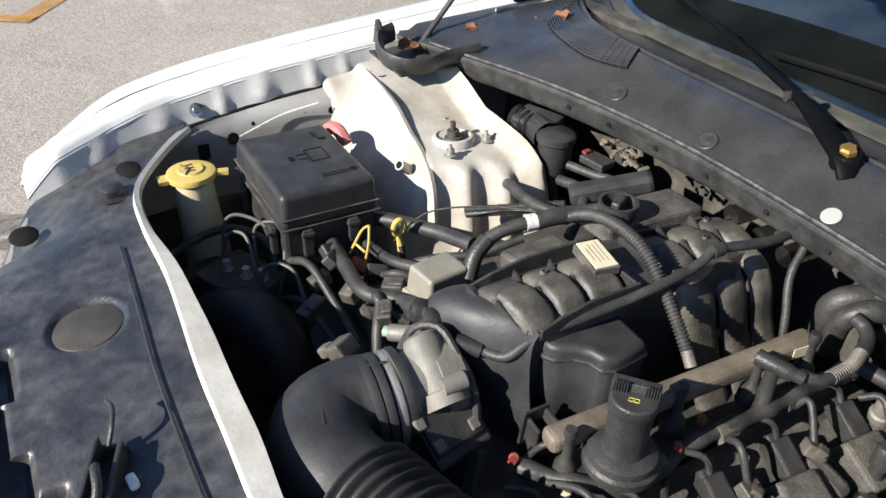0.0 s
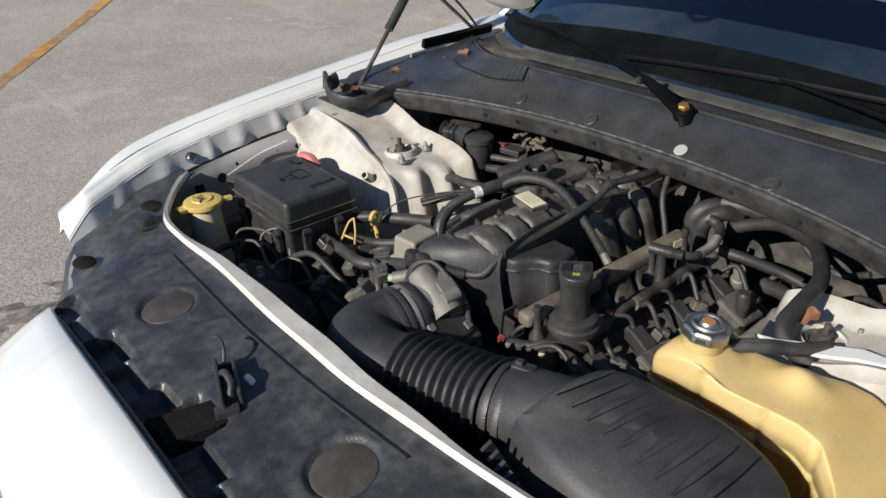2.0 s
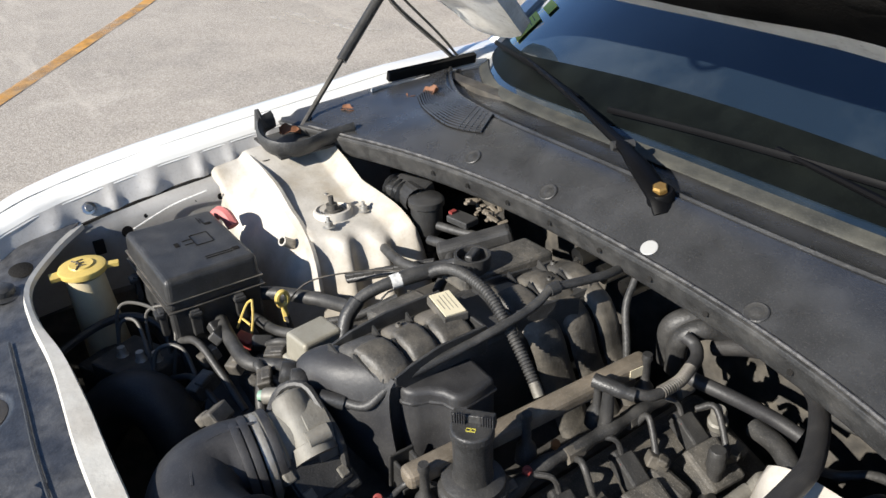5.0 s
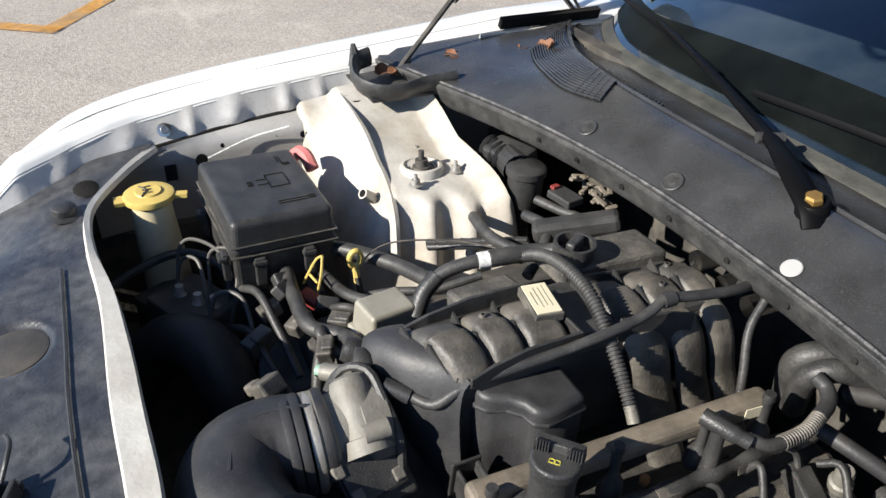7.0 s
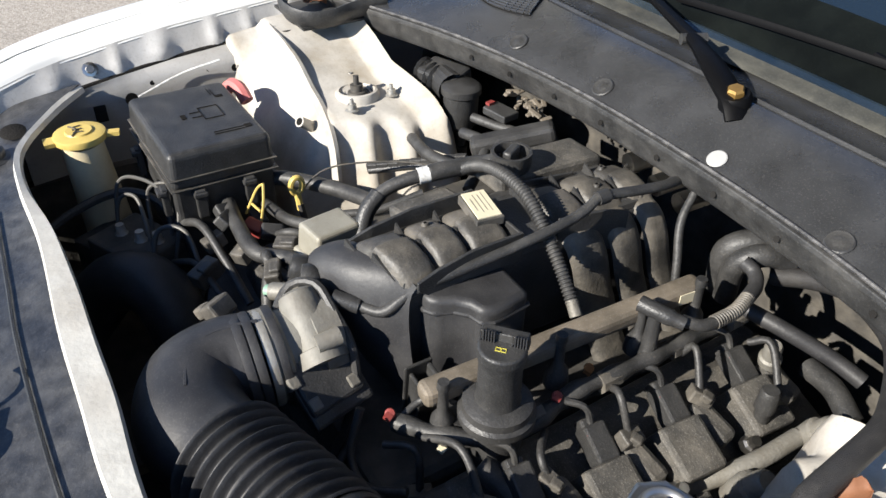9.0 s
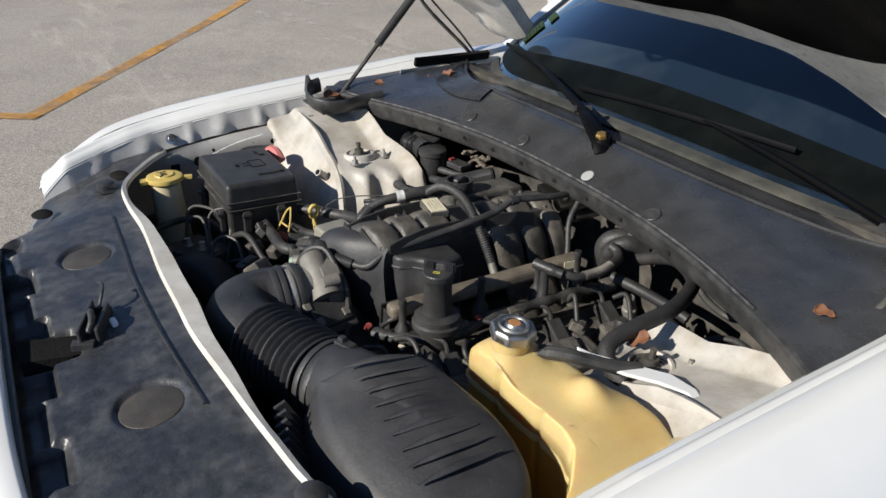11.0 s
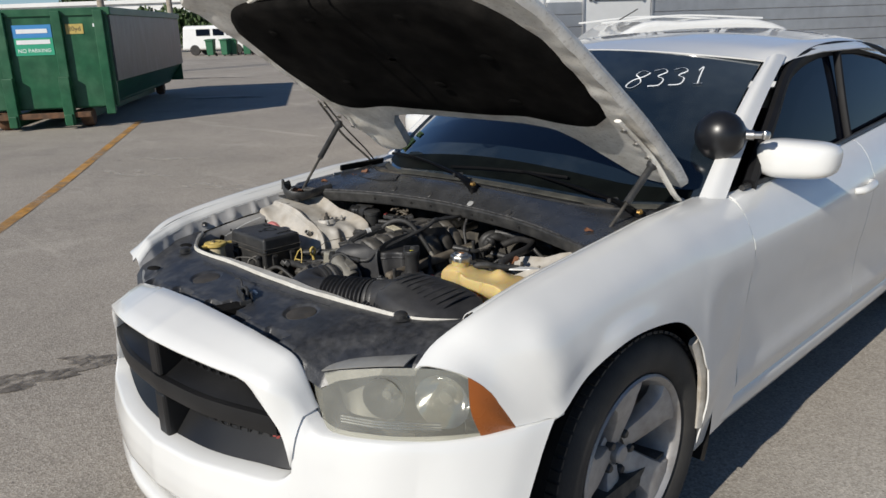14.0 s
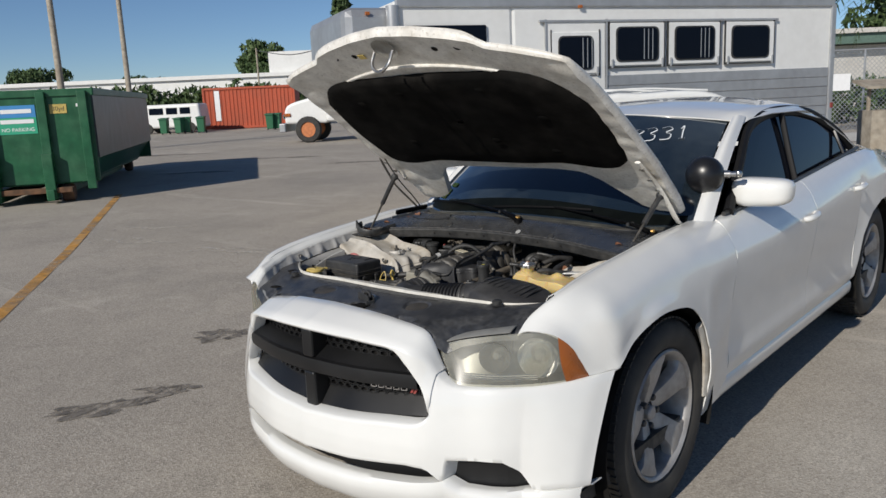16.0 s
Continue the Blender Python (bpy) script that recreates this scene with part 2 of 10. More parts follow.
SIGNWHITE_TAB = material("white_nylon", (0.75, 0.75, 0.73), 0.5, vary=0.05, bump=0.0)
FLANGE = material("white_seal_flange", (0.60, 0.585, 0.53), 0.5, vary=0.10, scale=30, bump=0.25, second=(0.42, 0.38, 0.32), amount=0.5, dirt_scale=11, detail=14, dust=0.2, speck=(0.22, 0.18, 0.13), grain=200)
CREAM = material("yellowed_tank_plastic", (0.62, 0.54, 0.36), 0.45, vary=0.1, bump=0.1, second=(0.35, 0.27, 0.14), amount=0.6, dirt_scale=12)
AMBERTANK = material("amber_coolant_tank_plastic", (0.62, 0.48, 0.22), 0.32, vary=0.10, bump=0.05, second=(0.54, 0.36, 0.13), amount=0.75, dirt_scale=8, dust=0.25, speck=(0.3, 0.2, 0.1))
_b = AMBERTANK.node_tree.nodes["Principled BSDF"]
_b.inputs["Subsurface Weight"].default_value = 0.45
_b.inputs["Subsurface Radius"].default_value = (1.0, 0.5, 0.12)
_b.inputs["Subsurface Scale"].default_value = 0.03
TYRE = material("tyre_rubber", (0.025, 0.024, 0.023), 0.75, vary=0.25, bump=0.4, fine=150, second=(0.07, 0.065, 0.055), amount=0.5, dirt_scale=6)
RIM = material("grey_alloy", (0.42, 0.41, 0.40), 0.45, metal=0.45, vary=0.1, bump=0.1, second=(0.16, 0.14, 0.12), amount=0.6, dirt_scale=8)
CASTING = material("dusty_cast_housing", (0.20, 0.192, 0.17), 0.55, metal=0.25, vary=0.2, bump=0.4, fine=250, second=(0.13, 0.115, 0.09), amount=0.7, dirt_scale=25, dust=0.3, speck=(0.1, 0.08, 0.06))
RUST = material("rusty_nut", (0.42, 0.20, 0.08), 0.7, metal=0.2, vary=0.2, bump=0.5)
LEAF = material("dry_leaf", (0.20, 0.085, 0.04), 0.7, vary=0.3, bump=0.3)
ORANGE = material("amber_marker_plastic", (0.34, 0.095, 0.015), 0.25, vary=0.1, bump=0.0)
RED = material("red_plastic", (0.24, 0.04, 0.035), 0.5, vary=0.2, bump=0.0, second=(0.18, 0.05, 0.04), amount=0.6, dirt_scale=60)
PLUGGREY = material("weathered_grey_plug", (0.34, 0.34, 0.33), 0.6, vary=0.12, bump=0.1)
TAPE = material("pale_printed_tape", (0.62, 0.62, 0.60), 0.5, vary=0.1, bump=0.1, second=(0.2, 0.2, 0.2), amount=0.6, dirt_scale=160)
LABEL_W = material("faded_paper_label", (0.62, 0.56, 0.40), 0.7, vary=0.15, bump=0.1)
INK = material("dark_print", (0.08, 0.07, 0.05), 0.7, vary=0.1, bump=0.0)
BLACKGLOSS = material("gloss_black_paint", (0.008, 0.008, 0.009), 0.32, vary=0.1, bump=0.0, second=(0.03, 0.03, 0.03), amount=0.5)
GRILLE = material("matt_black_grille", (0.006, 0.006, 0.0065), 0.40, vary=0.15, bump=0.2, fine=300, second=(0.02, 0.02, 0.02), amount=0.5)
BROWNRAIL = material("dusty_brown_rail", (0.105, 0.088, 0.066), 0.6, metal=0.2, vary=0.2, bump=0.25, second=(0.25, 0.21, 0.16), amount=0.7, dirt_scale=16, detail=12, dust=0.35)


def glass(name, tint, rough=0.02, mix=0.0, coat=0.0):
    """Tinted glass that reflects strongly; mix: how much of it is clear."""
    mat = bpy.data.materials.new(name)
    mat.use_nodes = True
    b = mat.node_tree.nodes["Principled BSDF"]
    b.inputs["Base Color"].default_value = (*tint, 1)
    b.inputs["Roughness"].default_value = rough
    b.inputs["Transmission Weight"].default_value = mix
    b.inputs["IOR"].default_value = 1.5
    b.inputs["Coat Weight"].default_value = coat
    return mat


# Dust film, its pale blotches raised to stand in for reflected sky.
WINDSCREEN = material("dusty_windscreen_with_sky_sheen", (0.009, 0.016, 0.025), 0.03, vary=0.2, scale=2, bump=0.0, second=(0.048, 0.060, 0.068), amount=0.7, coat=1.0, dirt_scale=2.5, detail=10, dust=0.05, speck=(0.10, 0.11, 0.11), grain=420)
SIDEGLASS = glass("dark_tinted_glass", (0.004, 0.006, 0.012), 0.04)
SIDEGLASS.node_tree.nodes["Principled BSDF"].inputs["IOR"].default_value = 1.17

# ---- ground ----
def asphalt():
    mat = bpy.data.materials.new("worn_asphalt")
    mat.use_nodes = True
    nt = mat.node_tree
    b = nt.nodes["Principled BSDF"]
    co = nt.nodes.new("ShaderNodeTexCoord")

    def noise_of(scale, detail=6, rough=0.6):
        n = nt.nodes.new("ShaderNodeTexNoise")
        n.inputs["Scale"].default_value, n.inputs["Detail"].default_value, n.inputs["Roughness"].default_value = scale, detail, rough
        nt.links.new(co.outputs["Object"], n.inputs["Vector"])
        return n

    def blend(fac, a, c, mode="MIX"):
        m = nt.nodes.new("ShaderNodeMix")
        m.data_type, m.blend_type = "RGBA", mode
        for s, v in ((0, fac), (6, a), (7, c)):
            if isinstance(v, tuple):
                m.inputs[s].default_value = (*v, 1)
            elif isinstance(v, float):
                m.inputs[s].default_value = v
            else:
                nt.links.new(v, m.inputs[s])
        return m.outputs[2]

    def ramp(src, lo, hi):
        r = nt.nodes.new("ShaderNodeMapRange")
        r.inputs[1].default_value, r.inputs[2].default_value = lo, hi
        nt.links.new(src, r.inputs[0])
        return r.outputs[0]

    col = blend(ramp(noise_of(0.35, 5).outputs[0], 0.35, 0.65), (0.298, 0.258, 0.209), (0.398, 0.347, 0.284))
    col = blend(ramp(noise_of(1.3, 9, 0.75).outputs[0], 0.48, 0.70), col, (0.245, 0.213, 0.173))
    col = blend(ramp(noise_of(0.55, 10, 0.75).outputs[0], 0.56, 0.68), col, (0.50, 0.445, 0.37))
    col = blend(ramp(noise_of(0.22, 8, 0.7).outputs[0], 0.56, 0.63), col, (0.25, 0.22, 0.182))
    vor = nt.nodes.new("ShaderNodeTexVoronoi")
    vor.inputs["Scale"].default_value = 130
    nt.links.new(co.outputs["Object"], vor.inputs["Vector"])
    grain = nt.nodes.new("ShaderNodeSeparateColor")
    nt.links.new(vor.outputs["Color"], grain.inputs[0])
    col = blend(0.38, col, blend(grain.outputs[0], (0.13, 0.118, 0.10), (0.64, 0.59, 0.52)), "MIX")
    # ground gets paler with x, along the camera's side of the car
    sep = nt.nodes.new("ShaderNodeSeparateXYZ")
    nt.links.new(co.outputs["Object"], sep.inputs[0])
    mix = nt.nodes.new("ShaderNodeMath")
    mix.operation = "MULTIPLY"
    nt.links.new(ramp(sep.outputs[0], 0.4, 2.2), mix.inputs[0])
    nt.links.new(ramp(noise_of(0.9, 8, 0.7).outputs[0], 0.25, 0.60), mix.inputs[1])
    col = blend(mix.outputs[0], col, blend(grain.outputs[1], (0.34, 0.31, 0.265), (0.74, 0.69, 0.60)))
    # pale sandy streaks farther out
    strm = nt.nodes.new("ShaderNodeMapping")
    strm.inputs["Rotation"].default_value = (0, 0, radians(-24))
    strm.inputs["Scale"].default_value = (0.16, 1.1, 1.0)
    nt.links.new(co.outputs["Object"], strm.inputs["Vector"])
    stn = noise_of(1.0, 9, 0.72)
    nt.links.new(strm.outputs[0], stn.inputs["Vector"])
    col = blend(ramp(stn.outputs[0], 0.57, 0.74), col, (0.62, 0.56, 0.47))
    # pale stones in the worn surface, and pale scuffs drawn out along the yard
    col = blend(ramp(noise_of(75, 3, 0.7).outputs[0], 0.60, 0.70), col, (0.66, 0.60, 0.51))
    col = blend(ramp(noise_of(42, 4, 0.7).outputs[0], 0.63, 0.72), col, (0.12, 0.105, 0.088))
    nt.links.new(col, b.inputs["Base Color"])
    b.inputs["Roughness"].default_value = 0.9
    bp = nt.nodes.new("ShaderNodeBump")
    bp.inputs["Strength"].default_value, bp.inputs["Distance"].default_value = 0.35, 0.004
    nt.links.new(vor.outputs["Distance"], bp.inputs["Height"])
    nt.links.new(bp.outputs[0], b.inputs["Normal"])
    return mat


ASPHALT = asphalt()
bm = bmesh.new()
bmesh.ops.create_grid(bm, x_segments=60, y_segments=60, size=0.5)
for v in bm.verts:
    for ax in (0, 1):
        s = v.co[ax] * 2
        v.co[ax] = math.copysign(abs(s) ** 2.2, s) * 900
ground = tagged(part("ground", bm, ASPHALT), "grey worn asphalt of a sunny yard", "ground", kind="structure")

LINE = material("worn_orange_paint", (0.55, 0.27, 0.05), 0.8, vary=0.25, bump=0.3, second=(0.30, 0.24, 0.16), amount=0.8, dirt_scale=4)
_n = LINE.node_tree.nodes.new("ShaderNodeTexNoise")
_n.inputs["Scale"].default_value, _n.inputs["Detail"].default_value, _n.inputs["Roughness"].default_value = 6, 10, 0.75
_r = LINE.node_tree.nodes.new("ShaderNodeMapRange")
_r.inputs[1].default_value, _r.inputs[2].default_value, _r.inputs[3].default_value = 0.36, 0.55, 0.25
LINE.node_tree.links.new(_n.outputs[0], _r.inputs[0])
LINE.node_tree.links.new(_r.outputs[0], LINE.node_tree.nodes["Principled BSDF"].inputs["Alpha"])
STAIN = material("damp_oil_stain", (0.15, 0.13, 0.108), 0.7, vary=0.3, bump=0.3, second=(0.27, 0.24, 0.20), amount=0.9, dirt_scale=9, dust=0.5, grain=75)
_n = STAIN.node_tree.nodes.new("ShaderNodeTexNoise")
_n.inputs["Scale"].default_value, _n.inputs["Detail"].default_value = 7, 9
_r = STAIN.node_tree.nodes.new("ShaderNodeMapRange")
_r.inputs[1].default_value, _r.inputs[2].default_value = 0.36, 0.60
STAIN.node_tree.links.new(_n.outputs[0], _r.inputs[0])
STAIN.node_tree.links.new(_r.outputs[0], STAIN.node_tree.nodes["Principled BSDF"].inputs["Alpha"])


def strip(name, pts, width, z, mat, label):
    rows = []
    for i, p in enumerate(pts):
        a, b = Vector(pts[max(i - 1, 0)]), Vector(pts[min(i + 1, len(pts) - 1)])
        d = (b - a).normalized()
        s = Vector((-d.y, d.x)) * width / 2
        rows.append([(p[0] - s.x, p[1] - s.y, z), (p[0] + s.x, p[1] + s.y, z)])
    v, f = grid_mesh(rows)
    return tagged(mesh_object(name, v, f, mat, smooth=False), label, "marking", kind="structure")


strip("painted_line", [tuple(p)[:2] for p in spline([(-4.13, -0.62, 0), (-6.12, 0.70, 0), (-7.2, 1.40, 0), (-10.95, 3.72, 0), (-12.2, 4.5, 0)], 30)], 0.115, 0.005, LINE, "worn orange painted parking line on the asphalt")
strip("painted_line", [(-4.10, -0.57), (-4.36, -0.96), (-5.2, -2.2), (-6.9, -4.7)], 0.115, 0.009, LINE, "worn orange painted parking line on the asphalt")


def blot(name, centre, size, turn, seed, z, label):
    rnd = random.Random(seed)
    n = 46
    ph = [rnd.uniform(0, 6.28) for _ in range(5)]
    bm = bmesh.new()
    c = bm.verts.new((centre[0], centre[1], z))
    ring = []
    for k in range(n):
        a = 2 * math.pi * k / n
        r = 1 + 0.22 * math.sin(3 * a + ph[0]) + 0.16 * math.sin(7 * a + ph[1]) + 0.10 * math.sin(13 * a + ph[2]) + rnd.uniform(-0.06, 0.06)
        x, y = size[0] * r * math.cos(a), size[1] * r * math.sin(a)
        t = radians(turn)
        ring.append(bm.verts.new((centre[0] + x * math.cos(t) - y * math.sin(t), centre[1] + x * math.sin(t) + y * math.cos(t), z)))
    for k in range(n):
        bm.faces.new((c, ring[k], ring[(k + 1) % n]))
    return tagged(part(name, bm, STAIN), label, "stain", kind="structure")


blot("oil_stain", (-1.88, -0.80), (0.28, 0.10), 62, 1, 0.004, "dark damp oil stain soaked into the asphalt")
blot("oil_stain", (-1.83, -0.45), (0.16, 0.07), 40, 2, 0.0045, "dark damp oil stain soaked into the asphalt")
blot("oil_stain", (-2.46, 0.36), (0.22, 0.13), 50, 3, 0.004, "dark damp oil stain soaked into the asphalt")

# ---- the car ----
car = thing("police_sedan", "white police sedan parked on asphalt with its hood raised", "car")


def panel(name, verts_faces, mat, label="", thick=0.004, parent=None, offset=-1):
    return solid(mesh_object(name, *verts_faces, mat, parent or car, label), thick, offset)


# hood gap edge of the left fender: y, z
EDGE = [(-0.655, 0.826), (-0.60, 0.882), (-0.50, 0.916), (-0.40, 0.934), (-0.30, 0.948), (-0.15, 0.961), (0.0, 0.973), (0.2, 0.990), (0.48, 0.998), (0.62, 1.002)]
# wheel arch: y, z
ARCH = [(-0.40, 0.675), (-0.29, 0.742), (-0.18, 0.776), (-0.06, 0.78), (0.09, 0.757), (0.183, 0.708), (0.248, 0.637), (0.305, 0.54), (0.318, 0.44), (0.32, 0.34), (0.325, 0.25)]


def fender_sections():
    """From the headlight back to the door gap; each section runs from the hood gap down to the arch or the sill."""
    x0 = CX + 0.70
    secs = [
        [(0.726, -0.650, 0.812), (0.742, -0.642, 0.824), (0.775, -0.636, 0.829), (0.812, -0.618, 0.824), (0.846, -0.585, 0.797), (0.870, -0.540, 0.742), (0.887, -0.496, 0.668)],
        [(0.735, -0.600, 0.858), (0.760, -0.592, 0.868), (0.800, -0.578, 0.858), (0.835, -0.556, 0.832), (0.868, -0.522, 0.783), (0.892, -0.486, 0.726), (0.904, -0.460, 0.669)],
        [(x0 - 0.012, -0.535, 0.900), (x0 + 0.016, -0.53, 0.908), (0.832, -0.515, 0.890), (0.872, -0.492, 0.850), (0.902, -0.462, 0.79), (0.918, -0.435, 0.725), (0.924, -0.418, 0.672)],
    ]
    for ye, yb in ((-0.46, -0.395), (-0.36, -0.30), (-0.22, -0.18), (-0.06, -0.06), (0.09, 0.09), (0.2, 0.183), (0.29, 0.248), (0.36, 0.305)):
        ze = np.interp(ye, *zip(*EDGE))
        zb = np.interp(yb, *zip(*ARCH[:8]))
        x1 = 0.952 if yb > -0.3 else 0.94
        ym = (ye + yb) / 2
        k = np.interp(ye, [-0.46, 0.1, 0.36], [0, 0, 1])
        secs.append([(x0, ye, ze), (x0 + 0.026, ye, ze + 0.008), (x0 + 0.085, ym, ze - 0.014), (x0 + 0.135, ym, ze - 0.062), (0.935 + 0.008 * k, yb, ze - 0.135 - 0.03 * k), (x1 - 0.004, yb, max(zb + 0.028, (ze - 0.135) * 0.35 * k + (zb + 0.028) * (1 - 0.35 * k))), (x1, yb, zb)])
    for y in (0.43, 0.572):
        ze = np.interp(y, *zip(*EDGE))
        secs.append([(x0, y, ze), (x0 + 0.026, y, ze + 0.004), (0.858, y, ze - 0.010), (0.902, y, ze - 0.052), (0.944, y, 0.845), (0.934, y, 0.72), (0.918 + 0.02 * (0.572 - y) / 0.14, y, 0.545)])
    return secs


def far_nose(p, side):
    """The far front corner of the body reaches a little further forward than the near one."""
    t = min(max((-0.42 - p[1]) / 0.23, 0), 1) if side < 0 else 0.0
    t = t * t * (3 - 2 * t)
    return (p[0] + 0.02 * t, p[1] - 0.058 * t, p[2] + 0.012 * t)


for side, nm in ((1, "fender"), (-1, "fender")):
    secs = fender_sections()
    if side < 0:
        secs = [[far_nose(p, side) for p in mirrored(s)] for s in secs]
    secs = [spline(s, 18) for s in secs]
    cols = [spline([s[j] for s in secs], 60) for j in range(18)]
    panel(nm, grid_mesh([[cols[j][i] for j in range(18)] for i in range(60)]), WHITE, "glossy white front fender", 0.005, offset=1 if side < 0 else -1)
    # part behind the arch down to the sill
    low = [[(0.949, 0.305, 0.545), (0.948, 0.318, 0.44), (0.93, 0.322, 0.34), (0.91, 0.325, 0.25)],
           [(0.938, 0.43, 0.545), (0.932, 0.42, 0.44), (0.924, 0.41, 0.36), (0.908, 0.405, 0.258)],
           [(0.918, 0.572, 0.545), (0.916, 0.572, 0.46), (0.916, 0.572, 0.37), (0.900, 0.572, 0.262)]]
    low = [mirrored(s) for s in low] if side < 0 else low
    panel("fender_rear", loft(low, 16, 12), WHITE, "", 0.005, offset=1 if side < 0 else -1)

SCUFF = material("pale_lime_scuff", (0.62, 0.58, 0.50), 0.9, vary=0.2, bump=0.2)
_n = SCUFF.node_tree.nodes.new("ShaderNodeTexNoise")
_n.inputs["Scale"].default_value, _n.inputs["Detail"].default_value = 5, 10
_r = SCUFF.node_tree.nodes.new("ShaderNodeMapRange")
_r.inputs[1].default_value, _r.inputs[2].default_value, _r.inputs[4].default_value = 0.46, 0.70, 0.8
SCUFF.node_tree.links.new(_n.outputs[0], _r.inputs[0])
SCUFF.node_tree.links.new(_r.outputs[0], SCUFF.node_tree.nodes["Principled BSDF"].inputs["Alpha"])
for c_, s_, t_, k_ in (((-6.9, 1.9), (0.55, 0.16), 25, 11), ((-7.6, 2.6), (0.5, 0.12), 40, 12), ((-5.2, 2.2), (0.6, 0.14), 15, 13)):
    sc = blot("lime_scuff", c_, s_, t_, k_, 0.0065, "pale dried scuff on the asphalt")
    sc.data.materials.clear()
    sc.data.materials.append(SCUFF)

# front line of the bumper: distance from the middle, y
NOSE = [(0.0, -0.957), (0.2, -0.940), (0.38, -0.892), (0.46, -0.86), (0.55, -0.80), (0.65, -0.735), (0.75, -0.63), (0.82, -0.52), (0.855, -0.43)]


_dense = spline([(a, y, 0) for a, y in NOSE], 120)


def nose(xc):
    return float(np.interp(abs(xc), [p.x for p in _dense], [p.y for p in _dense]))


# painted bumper cover: strip over the grille, cheeks, and the band under grille and headlights
def skin(a, z):
    """How far forward the painted surface stands at that distance from the middle and that height."""
    q = abs(a)
    lean = np.interp(q, [0.35, 0.39, 0.41, 0.425, 0.44, 0.455, 0.47, 0.485, 0.505, 0.55, 0.60], [0.08, 0.09, 0.13, 0.24, 0.42, 0.63, 0.81, 0.93, 0.99, 1.0, 0.9]) * np.interp(z, [0.60, 0.64, 0.667, 0.695, 0.735, 0.776], [0.0, 0.006, 0.018, 0.040, 0.063, 0.082])
    out = np.interp(q, [0, 0.4, 0.7, 0.855], [0.03, 0.032, 0.03, 0.016]) * np.interp(z, [0.36, 0.40, 0.44, 0.48, 0.54, 0.59, 0.64], [0.78, 0.92, 1.0, 0.95, 0.62, 0.22, 0.0])
    return nose(a) + lean - out - 0.40 * max(0, q - 0.70) / 0.155 * max(0, 0.66 - z)


def grille_top(a):
    return float(np.interp(abs(a), [0, 0.2, 0.33, 0.357, 0.3745, 0.405, 0.44, 0.458, 0.4655], [0.806, 0.802, 0.788, 0.778, 0.762, 0.722, 0.664, 0.616, 0.588]))


def upper(a):
    q = min(abs(a) / 0.468, 1)
    zc = float(np.interp(abs(a) + (0.03 if a < -0.2 else 0.0), [0, 0.16, 0.26, 0.36, 0.40, 0.42, 0.437, 0.453, 0.4655], [0.860, 0.855, 0.848, 0.834, 0.824, 0.808, 0.772, 0.728, 0.707]))
    back = -0.812 + 0.030 * q ** 4
    zg = grille_top(a)
    zk = max(zg + 0.004, min(zc - 0.006, float(np.interp(abs(a), [0, 0.36, 0.42, 0.4655], [0.812, 0.788, 0.766, 0.74]))))
    yk = skin(a, zk) + 0.006
    x = CX + a
    pts = [(x, skin(a, zg) + 0.05, zg - 0.012), (x, skin(a, zg) + 0.006, zg - 0.003)]
    pts += [(x, skin(a, z), z) for z in np.linspace(zg + 0.003, zk, 6)]
    for t in (0.25, 0.5, 0.75, 1.0):
        pts.append((x, yk + (back - yk) * t, zk + (zc - zk) * t + 0.004 * math.sin(math.pi * t) * (1 - q ** 4)))
    return pts + [(x, back + 0.0012, zc - 0.0008), (x, back + 0.0022, zc - 0.0034), (x, back + 0.004, zc - 0.022)]


def lower(a):
    q = abs(a)
    x = CX + a
    if q <= 0.4652:
        top = float(np.interp(q, [0, 0.15, 0.3, 0.41, 0.437, 0.455, 0.4652], [0.534, 0.540, 0.550, 0.553, 0.558, 0.570, 0.586]))
        pts = [(x, skin(a, top) + 0.05, top + 0.002), (x, skin(a, top) + 0.006, top - 0.002)]
    else:
        top = float(np.interp(q, [0.4655, 0.479, 0.497, 0.515, 0.545, 0.62, 0.695, 0.765, 0.81, 0.855], [0.707, 0.689, 0.677, 0.669, 0.664, 0.663, 0.663, 0.664, 0.667, 0.672]))
        pts = [(x, skin(a, top) + 0.035, top - 0.001), (x, skin(a, top) + 0.004, top - 0.002)]
    low = float(np.interp(q, [0, 0.2, 0.40, 0.46, 0.495, 0.503, 0.512, 0.60, 0.66, 0.695, 0.73, 0.80, 0.855], [0.395, 0.400, 0.412, 0.405, 0.366, 0.372, 0.436, 0.436, 0.430, 0.40, 0.34, 0.345, 0.34]))
    pts += [(x, skin(a, z), z) for z in np.linspace(top - 0.008, low + 0.006, 16)]
    return pts + [(x, skin(a, low) + 0.012, low), (x, skin(a, low) + 0.07, low - 0.003)]


up = [upper(a) for a in np.linspace(-0.4652, 0.4652, 95)]
wing = np.linspace(0.46521, 0.855, 90)
panel("header_panel", grid_mesh(up), WHITE, "white painted strip round the top of the grille", 0.005)
panel("bumper_cover", grid_mesh([lower(a) for a in np.linspace(-0.4652, 0.4652, 61)]), WHITE, "white painted bumper cover", 0.005)
panel("bumper_wing", grid_mesh([lower(a) for a in wing]), WHITE, "white bumper corner under the headlight", 0.005)
panel("bumper_wing", grid_mesh([lower(a) for a in -wing[::-1]]), WHITE, "white bumper corner under the headlight", 0.005)


